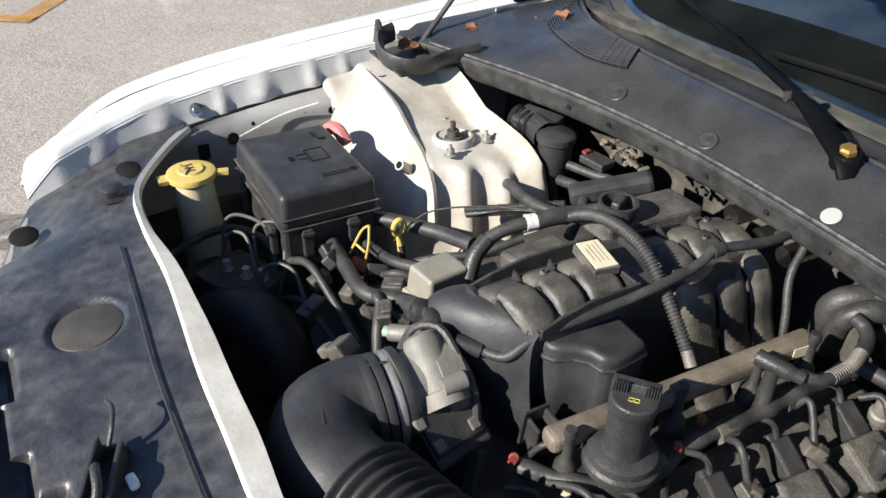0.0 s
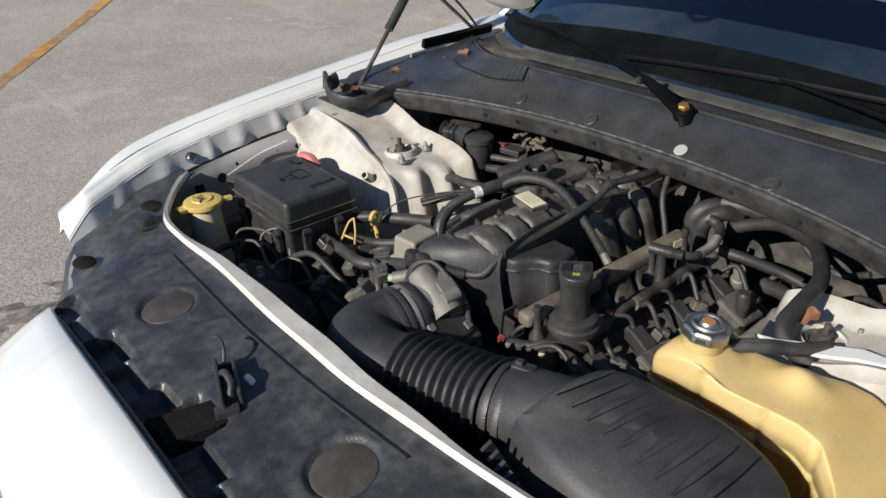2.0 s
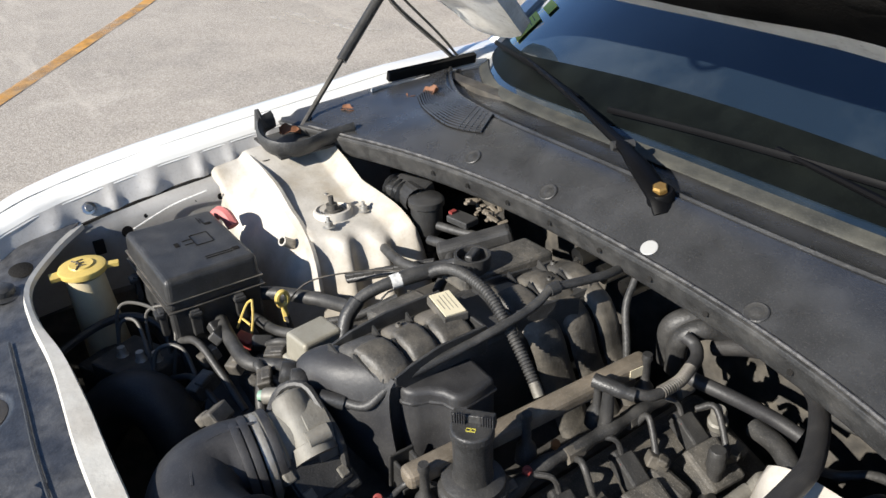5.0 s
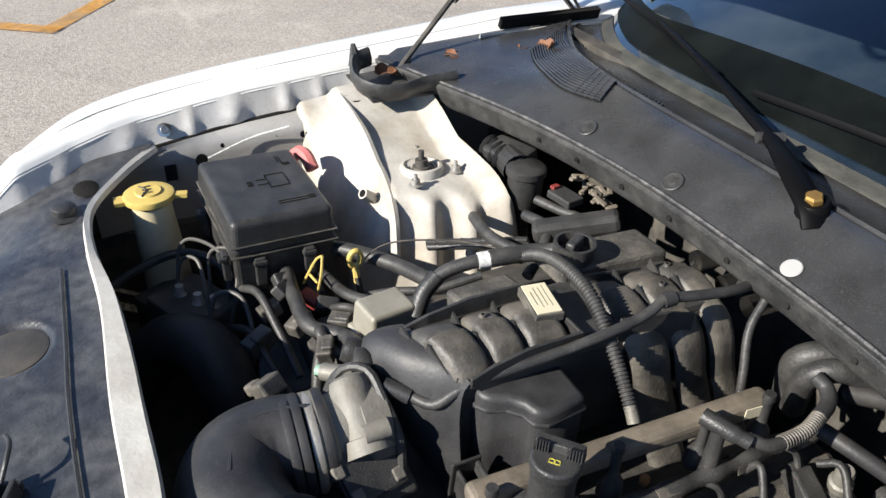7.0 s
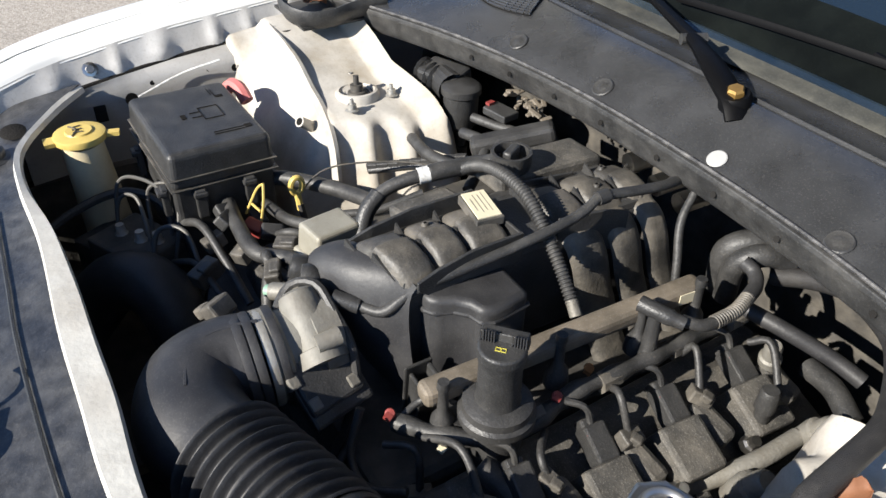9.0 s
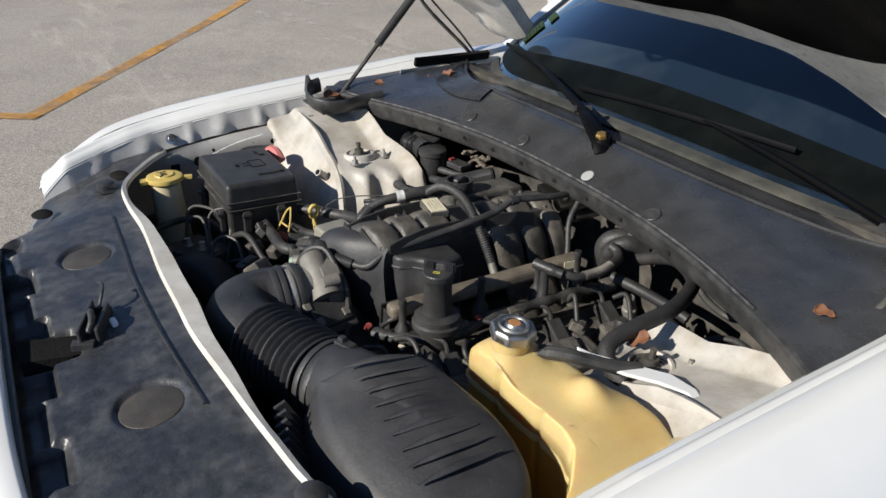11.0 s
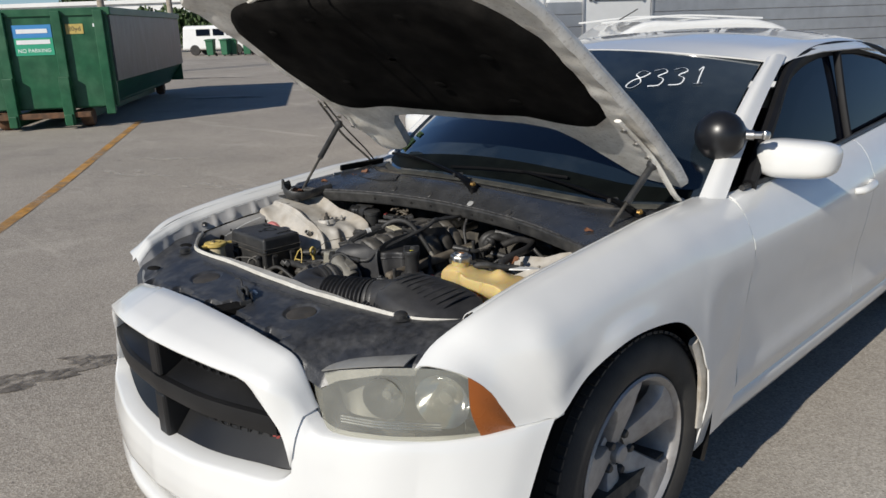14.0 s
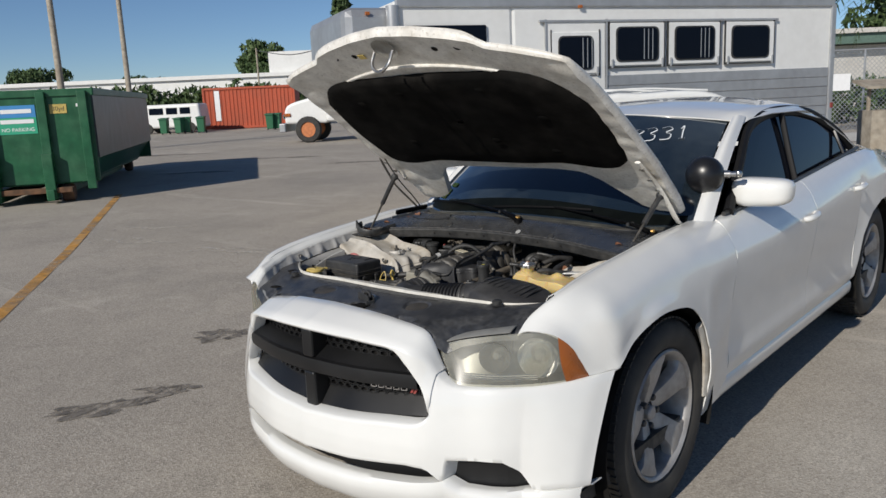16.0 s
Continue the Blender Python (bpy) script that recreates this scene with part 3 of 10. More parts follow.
def chin(xc):
    a = abs(xc)
    y = nose(xc)
    top = np.interp(a, [0, 0.2, 0.4, 0.48, 0.503, 0.54, 0.60, 0.66, 0.73, 0.80, 0.855], [0.345, 0.347, 0.356, 0.366, 0.372, 0.343, 0.335, 0.333, 0.342, 0.347, 0.342])
    x = CX + xc
    y += -0.40 * max(0, a - 0.70) / 0.155 * 0.31
    return [(x, y + 0.03, top - 0.002), (x, y - 0.012, top), (x, y - 0.028, top - 0.012), (x, y - 0.022, top - 0.05), (x, y - 0.005, top - 0.085), (x, y + 0.03, 0.225), (x, y + 0.10, 0.20)]


xs = np.concatenate([np.linspace(-0.842, -0.48, 60), np.linspace(-0.47, 0.47, 31), np.linspace(0.48, 0.842, 60)])
panel("bumper_chin", grid_mesh([spline(chin(x), 12) for x in xs]), WHITE, "", 0.005)

# lower intake and fog pockets
bm = bmesh.new()
for i in range(24):
    a, b = -0.53 + 1.06 * i / 24, -0.53 + 1.06 * (i + 1) / 24
    v = [bm.verts.new(p) for p in ((CX + a, nose(a) + 0.06, 0.33), (CX + b, nose(b) + 0.06, 0.33), (CX + b, nose(b) + 0.06, 0.46), (CX + a, nose(a) + 0.06, 0.46))]
    bm.faces.new(v)
part("lower_intake", bm, GRILLE, car, "black lower bumper intake")
for side in (1, -1):
    bm = bmesh.new()
    for i in range(10):
        a, b = side * (0.49 + 0.25 * i / 10), side * (0.49 + 0.25 * (i + 1) / 10)
        v = [bm.verts.new(p) for p in ((CX + a, nose(a) + 0.04, 0.30), (CX + b, nose(b) + 0.04, 0.30), (CX + b, nose(b) + 0.04, 0.46), (CX + a, nose(a) + 0.04, 0.46))]
        bm.faces.new(v)
    part("fog_pocket", bm, GRILLE, car, "black honeycomb fog light blank")

# ---- grille ----
grille = part("grille", (lambda b: (lathe(b, [(0.001, 0), (0.001, 0.001)], pose(CX, -0.8, 0.6)), b)[1])(bmesh.new()), GRILLE, car, "matt black crosshair grille")


def grille_half(z):
    return float(np.interp(z, [0.52, 0.585, 0.62, 0.70, 0.79], [0.44, 0.468, 0.457, 0.42, 0.355]))


bm = bmesh.new()
rows = []
for z in (0.51, 0.555, 0.585, 0.62, 0.70, 0.80):
    h = grille_half(z) + 0.01
    rows.append([(CX + x, nose(x) + 0.085, z) for x in np.linspace(-h, h, 21)])
v, f = grid_mesh(rows)
mesh_object("grille_back", v, f, LINER, grille)
# cross bars
def bar(z0, z1, half, front, back, name):
    rows = []
    for x in np.linspace(-half, half, 25):
        y = nose(x)
        rows.append([(CX + x, y + back, z1 + 0.008), (CX + x, y + front, z1), (CX + x, y + front - 0.006, (z0 + z1) / 2), (CX + x, y + front, z0), (CX + x, y + back, z0 - 0.008)])
    v, f = grid_mesh([spline(r, 9) for r in rows])
    return solid(mesh_object(name, v, f, GRILLE, grille), 0.003)


bar(0.655, 0.703, 0.425, 0.012, 0.08, "crossbar")
bm = bmesh.new()
for zz0, zz1 in ((0.532, 0.655), (0.703, 0.803)):
    box(bm, (CX, nose(0) + 0.045, (zz0 + zz1) / 2), (0.052, 0.07, zz1 - zz0))
bevel(part("upright_bar", bm, GRILLE, grille), 0.008)
# lower lips of the four openings, sloped shelves
for x0, x1 in ((-0.445, -0.03), (0.03, 0.445)):
    rows = []
    for x in np.linspace(x0, x1, 13):
        zb = np.interp(abs(x), [0, 0.15, 0.3, 0.44], [0.534, 0.540, 0.550, 0.560])
        rows.append([(CX + x, nose(x) + 0.028, zb + 0.004), (CX + x, nose(x) + 0.075, zb + 0.06)])
    v, f = grid_mesh(rows)
    mesh_object("grille_shelf", v, f, GRILLE, grille)
    rows = []
    for x in np.linspace(x0 * 0.95, x1 * 0.95, 13):
        rows.append([(CX + x, nose(x) + 0.02, 0.706), (CX + x, nose(x) + 0.075, 0.735)])
    v, f = grid_mesh(rows)
    mesh_object("grille_shelf", v, f, GRILLE, grille)
# honeycomb of the insert
bm = bmesh.new()
for z in np.arange(0.55, 0.80, 0.019):
    h = grille_half(z) - 0.01
    k = int(round((z - 0.55) / 0.019))
    n = int(h / 0.017)
    for i in range(-n, n + 1):
        x = i * 0.034 + (0.017 if k % 2 else 0)
        if abs(x) > h or abs(x) < 0.03 or 0.645 < z < 0.712:
            continue
        y = nose(x) + 0.07
        ang = math.degrees(math.atan2(nose(x + 0.01) - nose(x - 0.01), 0.02))
        m = pose(CX + x, y, z, 90, 0, ang)
        ring = [[bm.verts.new(m @ Vector((r * 0.019 * math.cos(a), r * 0.0115 * math.sin(a), d))) for a in [math.pi / 6 + math.pi / 3 * q for q in range(6)]] for r, d in ((1, 0.0), (0.72, 0.0), (0.66, -0.012))]
        for a, b in zip(ring, ring[1:]):
            for q in range(6):
                bm.faces.new((a[q], a[(q + 1) % 6], b[(q + 1) % 6], b[q]))
part("honeycomb", bm, GRILLE, grille, "black honeycomb mesh")["kind"] = "stuff"
# badge shapes, not lettered
bm = bmesh.new()
for i in range(5):
    x = 0.245 + i * 0.0265
    m = pose(CX + x, nose(x) + 0.052, 0.640, 90, 0, 22)
    for dx, dy, sx, sy in ((0, 0.0065, 0.021, 0.0034), (0, -0.0065, 0.021, 0.0034), (-0.009, 0, 0.0034, 0.016), (0.009, 0, 0.0034, 0.016)):
        prism(bm, [(dx - sx / 2, dy - sy / 2), (dx + sx / 2, dy - sy / 2), (dx + sx / 2, dy + sy / 2), (dx - sx / 2, dy + sy / 2)], 0, 0.004, m)
part("badge", bm, CHROME, grille, "small chrome badge bars")
bm = bmesh.new()
for dx in (0.0, 0.013):
    m = pose(CX + 0.385 + dx, nose(0.385) + 0.045, 0.640, 90, 0, 25)
    prism(bm, [(-0.009, -0.009), (-0.001, -0.009), (0.009, 0.009), (0.001, 0.009)], 0, 0.004, m)
part("badge_stripe", bm, RED, grille, "two slanted red badge stripes")

# ---- headlights ----
def headlight(side):
    def s(p):
        return (p[0], p[1], p[2]) if side > 0 else (2 * CX - p[0], p[1], p[2])
    top = [(0.500, -0.768, 0.772), (0.60, -0.728, 0.800), (0.71, -0.664, 0.816), (0.785, -0.632, 0.824), (0.830, -0.605, 0.817), (0.864, -0.552, 0.765), (0.885, -0.495, 0.668)]
    low = [(0.565, -0.785, 0.684), (0.60, -0.785, 0.668), (0.69, -0.735, 0.663), (0.79, -0.655, 0.663), (0.848, -0.575, 0.664), (0.868, -0.535, 0.665), (0.885, -0.495, 0.665)]
    # columns: clear lens up to the 22nd, amber from there on
    def columns(pts, x_split):
        p = spline(pts, 120)
        k = next(i for i in range(120) if p[i].x > x_split)
        return [p[int(round(k * i / 21))] for i in range(22)] + [p[int(round(k + (119 - k) * i / 8))] for i in range(1, 9)]

    t, l = columns(top, 0.836), columns(low, 0.849)
    rows, back = [], []
    for i in range(30):
        m = t[i].lerp(l[i], 0.5) + Vector((0.008, -0.02, 0)) * math.sin(math.pi * min(1, (30 - i) / 18))
        rows.append([s(p) for p in spline([t[i], m, l[i]], 10)])
        off = Vector((-0.035, 0.085, 0))
        back.append([s(p + off * (1 if i < 26 else 0.3)) for p in spline([t[i], t[i].lerp(l[i], 0.5), l[i]], 10)])
    n = 21
    lens = mesh_object("headlight", *grid_mesh(rows[:n + 1]), HAZE, car, "hazy yellowed headlight lens")
    lens.visible_shadow = False
    mesh_object("marker_lens", *grid_mesh(rows[n:]), ORANGE, lens, "amber side marker lens")
    mesh_object("headlight_housing", *grid_mesh(back), HOUSING, lens, "grey headlight housing")
    ledge = [[s(p + Vector((-0.012 * v, 0.085 * v, 0.004 - 0.002 * v + 0.010 * math.sin(math.pi * v)))) for v in (0, 0.15, 0.4, 0.7, 1)] for p in t[:14]]
    solid(mesh_object("headlight_ledge", *grid_mesh(ledge), LEDGE, lens, "silvery grey ledge on the headlight"), 0.003)
    for (x, y, z, r) in ((0.665, -0.680, 0.742, 0.050), (0.775, -0.605, 0.742, 0.064)):
        bm = bmesh.new()
        c = s((x, y, z))
        m = look(c, Vector(c) + Vector((-0.45 * side, 1, 0)))
        lathe(bm, [(r * 0.28, -0.028), (r * 0.5, -0.03), (r * 0.8, -0.015), (r, 0.02)], m, 28)
        part("reflector", bm, CHROME if x > 0.7 else HOUSING, lens, "chrome reflector bowl", True)
        bm = bmesh.new()
        lathe(bm, [(0.0, 0.005), (r * 0.22, 0.0), (r * 0.3, -0.03)], m, 16)
        part("bulb", bm, BULB, lens, "clear bulb", True)
    bm = bmesh.new()
    for k in range(3):
        pts = [Vector(p) + Vector((-0.01, 0.03, 0.012 + 0.007 * k)) for p in low[1:4]]
        sweep(bm, [s(p) for p in pts], 0.003, 10, 6)
    part("trim_bars", bm, CHROME, lens, "bright trim bars")
    return lens


HAZE = bpy.data.materials.new("hazed_lens_plastic")
HAZE.use_nodes = True
_nt = HAZE.node_tree
_b = _nt.nodes["Principled BSDF"]
_b.inputs["Base Color"].default_value = (0.31, 0.305, 0.26, 1)
_b.inputs["Roughness"].default_value = 0.25
_b.inputs["Coat Weight"].default_value = 0.6
_tr = _nt.nodes.new("ShaderNodeBsdfTransparent")
_tr.inputs[0].default_value = (0.88, 0.87, 0.76, 1)
_mx = _nt.nodes.new("ShaderNodeMixShader")
_n = _nt.nodes.new("ShaderNodeTexNoise")
_n.inputs["Scale"].default_value = 6
_mr = _nt.nodes.new("ShaderNodeMapRange")
_mr.inputs[3].default_value, _mr.inputs[4].default_value = 0.62, 0.42
_nt.links.new(_n.outputs[0], _mr.inputs[0])
_nt.links.new(_mr.outputs[0], _mx.inputs[0])
_nt.links.new(_b.outputs[0], _mx.inputs[1])
_nt.links.new(_tr.outputs[0], _mx.inputs[2])
_nt.links.new(_mx.outputs[0], _nt.nodes["Material Output"].inputs[0])
HOUSING = material("grey_housing", (0.11, 0.11, 0.105), 0.3, metal=0.6, vary=0.1, bump=0.0)
LEDGE = material("silvery_grey_plastic", (0.34, 0.34, 0.325), 0.35, metal=0.3, vary=0.15, bump=0.1, second=(0.24, 0.23, 0.21), amount=0.6, dirt_scale=14)
BULB = glass("bulb_glass", (0.9, 0.9, 0.85), 0.05, 0.8)
headlight(1)
headlight(-1)

# ---- doors, sill, rear quarter ----
def side_section(y, top_x, top_z, sh):
    """From the window line down to the sill."""
    return [(top_x, y, top_z), (top_x + 0.030, y, top_z - 0.012), (top_x + 0.067, y, top_z - 0.055), (0.928 + sh, y, top_z - 0.11), (0.944 + sh, y, 0.845 + 0.03 * (y - 0.6)), (0.934 + 0.6 * sh, y, 0.72), (0.921, y, 0.60), (0.914, y, 0.47), (0.920, y, 0.40), (0.905, y, 0.335)]


for side in (1, -1):
    def bodyside(ys, name, label):
        secs = [side_section(y, 0.835 + 0.012 * min(y - 0.57, 1), 1.003 + 0.05 * max(0, y - 1.0) + 0.01 * (y - 0.57), 0.012 * math.sin((y - 0.57) / 2.2 * math.pi)) for y in ys]
        secs = [mirrored(s) for s in secs] if side < 0 else secs
        panel(name, grid_mesh([spline(s, 30) for s in secs]), WHITE, label, 0.006, offset=1 if side < 0 else -1)
    bodyside(np.linspace(0.5755, 1.6235, 14), "front_door", "white front door")
    bodyside(np.linspace(1.627, 2.5235, 12), "rear_door", "white rear door")
    quarter = []
    for y, b in ((2.527, 0.345), (2.58, 0.36), (2.62, 0.45), (2.66, 0.60), (2.72, 0.68), (2.78, 0.73), (2.95, 0.785), (3.1, 0.785), (3.3, 0.73), (3.42, 0.60), (3.48, 0.40), (3.6, 0.35), (3.9, 0.38), (4.15, 0.42)):
        tx = float(np.interp(y, [2.5, 3.0, 4.15], [0.847, 0.86, 0.70]))
        tz = float(np.interp(y, [2.5, 3.0, 4.15], [1.098, 1.10, 1.0]))
        w = float(np.interp(y, [2.5, 3.0, 3.6, 4.15], [0.947, 0.968, 0.94, 0.78]))
        k = min(max((y - 2.55) / 0.2, 0), 1)
        row = []
        for z in np.linspace(tz, b, 22):
            door = float(np.interp(tz - z, [0, 0.012, 0.055, 0.11, 0.24, 0.38, 0.50, 0.63, 0.70, 0.76], [tx, tx + 0.03, tx + 0.067, w - 0.018, w - 0.002, w - 0.012, w - 0.026, w - 0.033, w - 0.027, w - 0.042]))
            flare = float(np.interp(tz - z, [0, 0.012, 0.055, 0.16, 0.30, 0.75], [tx, tx + 0.028, tx + 0.06, w - 0.006, w + 0.002, w - 0.004]))
            row.append((door + (flare - door) * k, y, z))
        quarter.append(row)
    quarter = [mirrored(s) for s in quarter] if side < 0 else quarter
    panel("quarter_panel", grid_mesh([spline(s, 20) for s in quarter]), WHITE, "white rear quarter panel", 0.006, offset=1 if side < 0 else -1)
    sill = [[(0.898, y, 0.338), (0.91, y, 0.325), (0.905, y, 0.27), (0.88, y, 0.245), (0.80, y, 0.24)] for y in np.linspace(0.335, 2.56, 12)]
    sill = [mirrored(s) for s in sill] if side < 0 else sill
    panel("sill", grid_mesh([spline(s, 10) for s in sill]), WHITE, "white side sill", 0.006, offset=1 if side < 0 else -1)
    # door handles
    for y, z in ((1.50, 0.885), (2.42, 0.925)):
        bm = bmesh.new()
        xx = 0.962
        pts = [(xx - 0.012, y - 0.085, z - 0.004), (xx + 0.014, y - 0.06, z), (xx + 0.017, y + 0.04, z + 0.006), (xx - 0.004, y + 0.07, z + 0.008)]
        pts = mirrored(pts) if side < 0 else pts
        sweep(bm, pts, lambda u, r: 0.013 + 0.004 * math.sin(math.pi * u), 14, 12)
        part("door_handle", bm, WHITE, car, "white pull handle", True)

# ---- roof and glass ----
def roof_section(y):
    h = np.interp(y, [1.0, 1.4, 2.0, 2.6, 3.0], [0.62, 0.645, 0.65, 0.62, 0.58])
    zc = np.interp(y, [1.0, 1.2, 1.5, 2.0, 2.5, 3.0], [1.418, 1.447, 1.468, 1.475, 1.445, 1.38])
    ze = np.interp(y, [1.0, 1.2, 1.5, 2.0, 2.5, 3.0], [1.372, 1.40, 1.418, 1.412, 1.345, 1.24])
    return [(CX - h - 0.03, y, ze - 0.03), (CX - h, y, ze), (CX - h * 0.5, y, zc - 0.012), (CX, y, zc), (CX + h * 0.5, y, zc - 0.012), (CX + h, y, ze), (CX + h + 0.03, y, ze - 0.03)]


def roof_row(y):
    s = roof_section(y)
    return [(p[0], p[1] + (0.13 * (abs(p[0] - CX) / 0.62) ** 2 if y < 1.2 else 0.0) * max(0, (1.25 - y) / 0.25), p[2]) for p in spline(s, 24)]


panel("roof", grid_mesh([roof_row(y) for y in np.linspace(1.0, 2.95, 24)]), WHITE, "white roof", 0.006)


def glass_base(xc):
    """The foot of the windshield, by the distance from the middle."""
    q = abs(xc)
    return 0.268 + 0.012 * (q / 0.28) ** 2 + 0.05 * (q / 0.56) ** 4


def cowl_drop(xc):
    return min(0.03, 0.035 * (abs(xc) / 0.55) ** 2)


def windscreen_row(u):
    """u 0 at the cowl, 1 at the roof."""
    row = []
    for k in np.linspace(-1, 1, 25):
        half = 0.715 * (1 - u) + 0.60 * u
        y0 = glass_base(0.715 * k)
        y1 = 1.0 + 0.13 * k * k
        z0, z1 = 1.0 - cowl_drop(0.715 * k), 1.415 - 0.05 * k * k
        row.append((CX + half * k, y0 + (y1 - y0) * u, z0 + (z1 - z0) * u + 0.035 * math.sin(math.pi * u)))
    return row


def windscreen_point(k, u):
    half = 0.715 * (1 - u) + 0.60 * u
    y0, y1 = glass_base(0.715 * k), 1.0 + 0.13 * k * k
    z0, z1 = 1.0 - cowl_drop(0.715 * k), 1.415 - 0.05 * k * k
    return Vector((CX + half * k, y0 + (y1 - y0) * u, z0 + (z1 - z0) * u + 0.035 * math.sin(math.pi * u)))


wind = mesh_object("windshield", *grid_mesh([windscreen_row(u) for u in np.linspace(0, 1, 14)]), WINDSCREEN, car, "dark tinted windshield with a chalked lot number")
solid(wind, 0.005)

for side in (1, -1):
    def s(pts):
        return pts if side > 0 else mirrored(pts)
    # pillar beside the windscreen
    secs = [s([(CX + 0.712 - 0.1 * u, 0.50 + 0.64 * u, 1.0 + 0.375 * u + 0.03 * math.sin(math.pi * u)), (CX + 0.745 - 0.107 * u, 0.505 + 0.64 * u, 1.0 + 0.39 * u + 0.034 * math.sin(math.pi * u)), (CX + 0.775 - 0.122 * u, 0.55 + 0.66 * u, 0.995 + 0.385 * u + 0.03 * math.sin(math.pi * u))]) for u in np.linspace(0, 1.02, 14)]
    panel("a_pillar", grid_mesh([spline(q, 8) for q in secs]), WHITE, "white windshield pillar", 0.02, offset=1 if side < 0 else -1)
    # side glass
    gl = [(0.72, 1.0), (1.0, 1.19), (1.2, 1.315), (1.45, 1.375), (1.8, 1.388), (2.2, 1.355), (2.55, 1.255), (2.72, 1.18), (2.80, 1.115)]
    rows = []
    for y in np.linspace(0.70, 2.79, 30):
        zt = float(np.interp(y, *zip(*gl)))
        zb = 1.005 + 0.05 * max(0, y - 1.0) + 0.01 * (y - 0.57)
        zt = max(zt, zb + 0.004)
        rows.append(s([(0.835 - 0.30 * (z - 1.0) * (1 + 0.25 * (z - 1.0)), y, z) for z in np.linspace(zb, zt, 8)]))
    mesh_object("side_window", *grid_mesh(rows), SIDEGLASS, car, "dark tinted side windows")
    # black surround: curve over the glass
    bm = bmesh.new()
    curve = [(0.843 - 0.30 * (z - 1.0) * (1 + 0.25 * (z - 1.0)), y, z) for y, z in gl]
    sweep(bm, s(curve), lambda u, r: 0.024 - 0.010 * u, 60, 8, flat=1.6)
    part("window_surround", bm, TRIM, car, "gloss black window surround", True)
    bm = bmesh.new()
    base = [(0.848, y, 1.008 + 0.05 * max(0, y - 1.0) + 0.01 * (y - 0.57)) for y in np.linspace(0.66, 2.8, 10)]
    sweep(bm, s(base), 0.010, 40, 6)
    part("belt_seal", bm, BLACK, car, "black window seal", True)
    bm = bmesh.new()
    sweep(bm, s([(0.840, 1.63, 1.035), (0.788, 1.66, 1.2), (0.733, 1.70, 1.385)]), 0.011, 12, 8, flat=1.4)
    part("b_pillar", bm, TRIM, car, "gloss black door pillar", True)
    bm = bmesh.new()
    sweep(bm, s([(0.85, 2.5, 1.09), (0.80, 2.54, 1.18), (0.765, 2.56, 1.25)]), 0.01, 8, 6)
    part("window_divider", bm, BLACKGLOSS, car, "", True)
    # roof side and rear pillar
    secs = [s(q) for q in ([(0.718, 1.22, 1.382), (0.724, 1.22, 1.374), (0.730, 1.23, 1.362)], [(0.735, 1.5, 1.41), (0.738, 1.5, 1.40), (0.736, 1.5, 1.385)], [(0.735, 1.9, 1.41), (0.738, 1.9, 1.40), (0.735, 1.9, 1.385)], [(0.72, 2.3, 1.375), (0.74, 2.35, 1.345), (0.755, 2.35, 1.32)], [(0.69, 2.7, 1.30), (0.745, 2.68, 1.245), (0.80, 2.68, 1.20)], [(0.66, 3.0, 1.21), (0.76, 2.95, 1.14), (0.84, 2.83, 1.11)], [(0.66, 3.25, 1.13), (0.78, 3.2, 1.10), (0.855, 3.1, 1.08)])]
    panel("rear_pillar", grid_mesh([spline(q, 8) for q in secs]), WHITE, "white roof rail and rear pillar", 0.006, offset=1 if side < 0 else -1)

rows = []
for u in np.linspace(0, 1, 8):
    rows.append([(CX + (0.57 + 0.05 * u) * k, 2.93 + 0.5 * u - 0.1 * k * k, 1.37 - 0.26 * u - 0.09 * k * k * (1 - u)) for k in np.linspace(-1, 1, 15)])
mesh_object("rear_window", *grid_mesh(rows), SIDEGLASS, car, "dark rear window")
rows = [[(CX + 0.70 * k, y, np.interp(y, [3.3, 3.6, 4.05, 4.15, 4.2], [1.09, 1.06, 1.04, 1.00, 0.55]) - 0.04 * k * k) for k in np.linspace(-1, 1, 15)] for y in (3.3, 3.45, 3.6, 3.8, 4.0, 4.08, 4.15, 4.2, 4.21)]
panel("trunk_lid", grid_mesh(rows), WHITE, "white trunk lid", 0.006)
bm = bmesh.new()
box(bm, (CX, 4.1, 0.6), (1.5, 0.22, 0.5))
bevel(part("rear_bumper", bm, WHITE, car, "white rear bumper"), 0.08, 4)

# dark inside of the cabin and the underbody, so that no light leaks through
bm = bmesh.new()
box(bm, (CX, 1.9, 0.62), (1.56, 2.5, 0.70))
part("cabin_floor", bm, LINER, car, "dark cabin interior")
bm = bmesh.new()
box(bm, (CX, 1.7, 0.26), (1.6, 4.6, 0.05))
part("underbody", bm, DARK, car, "dark underbody")

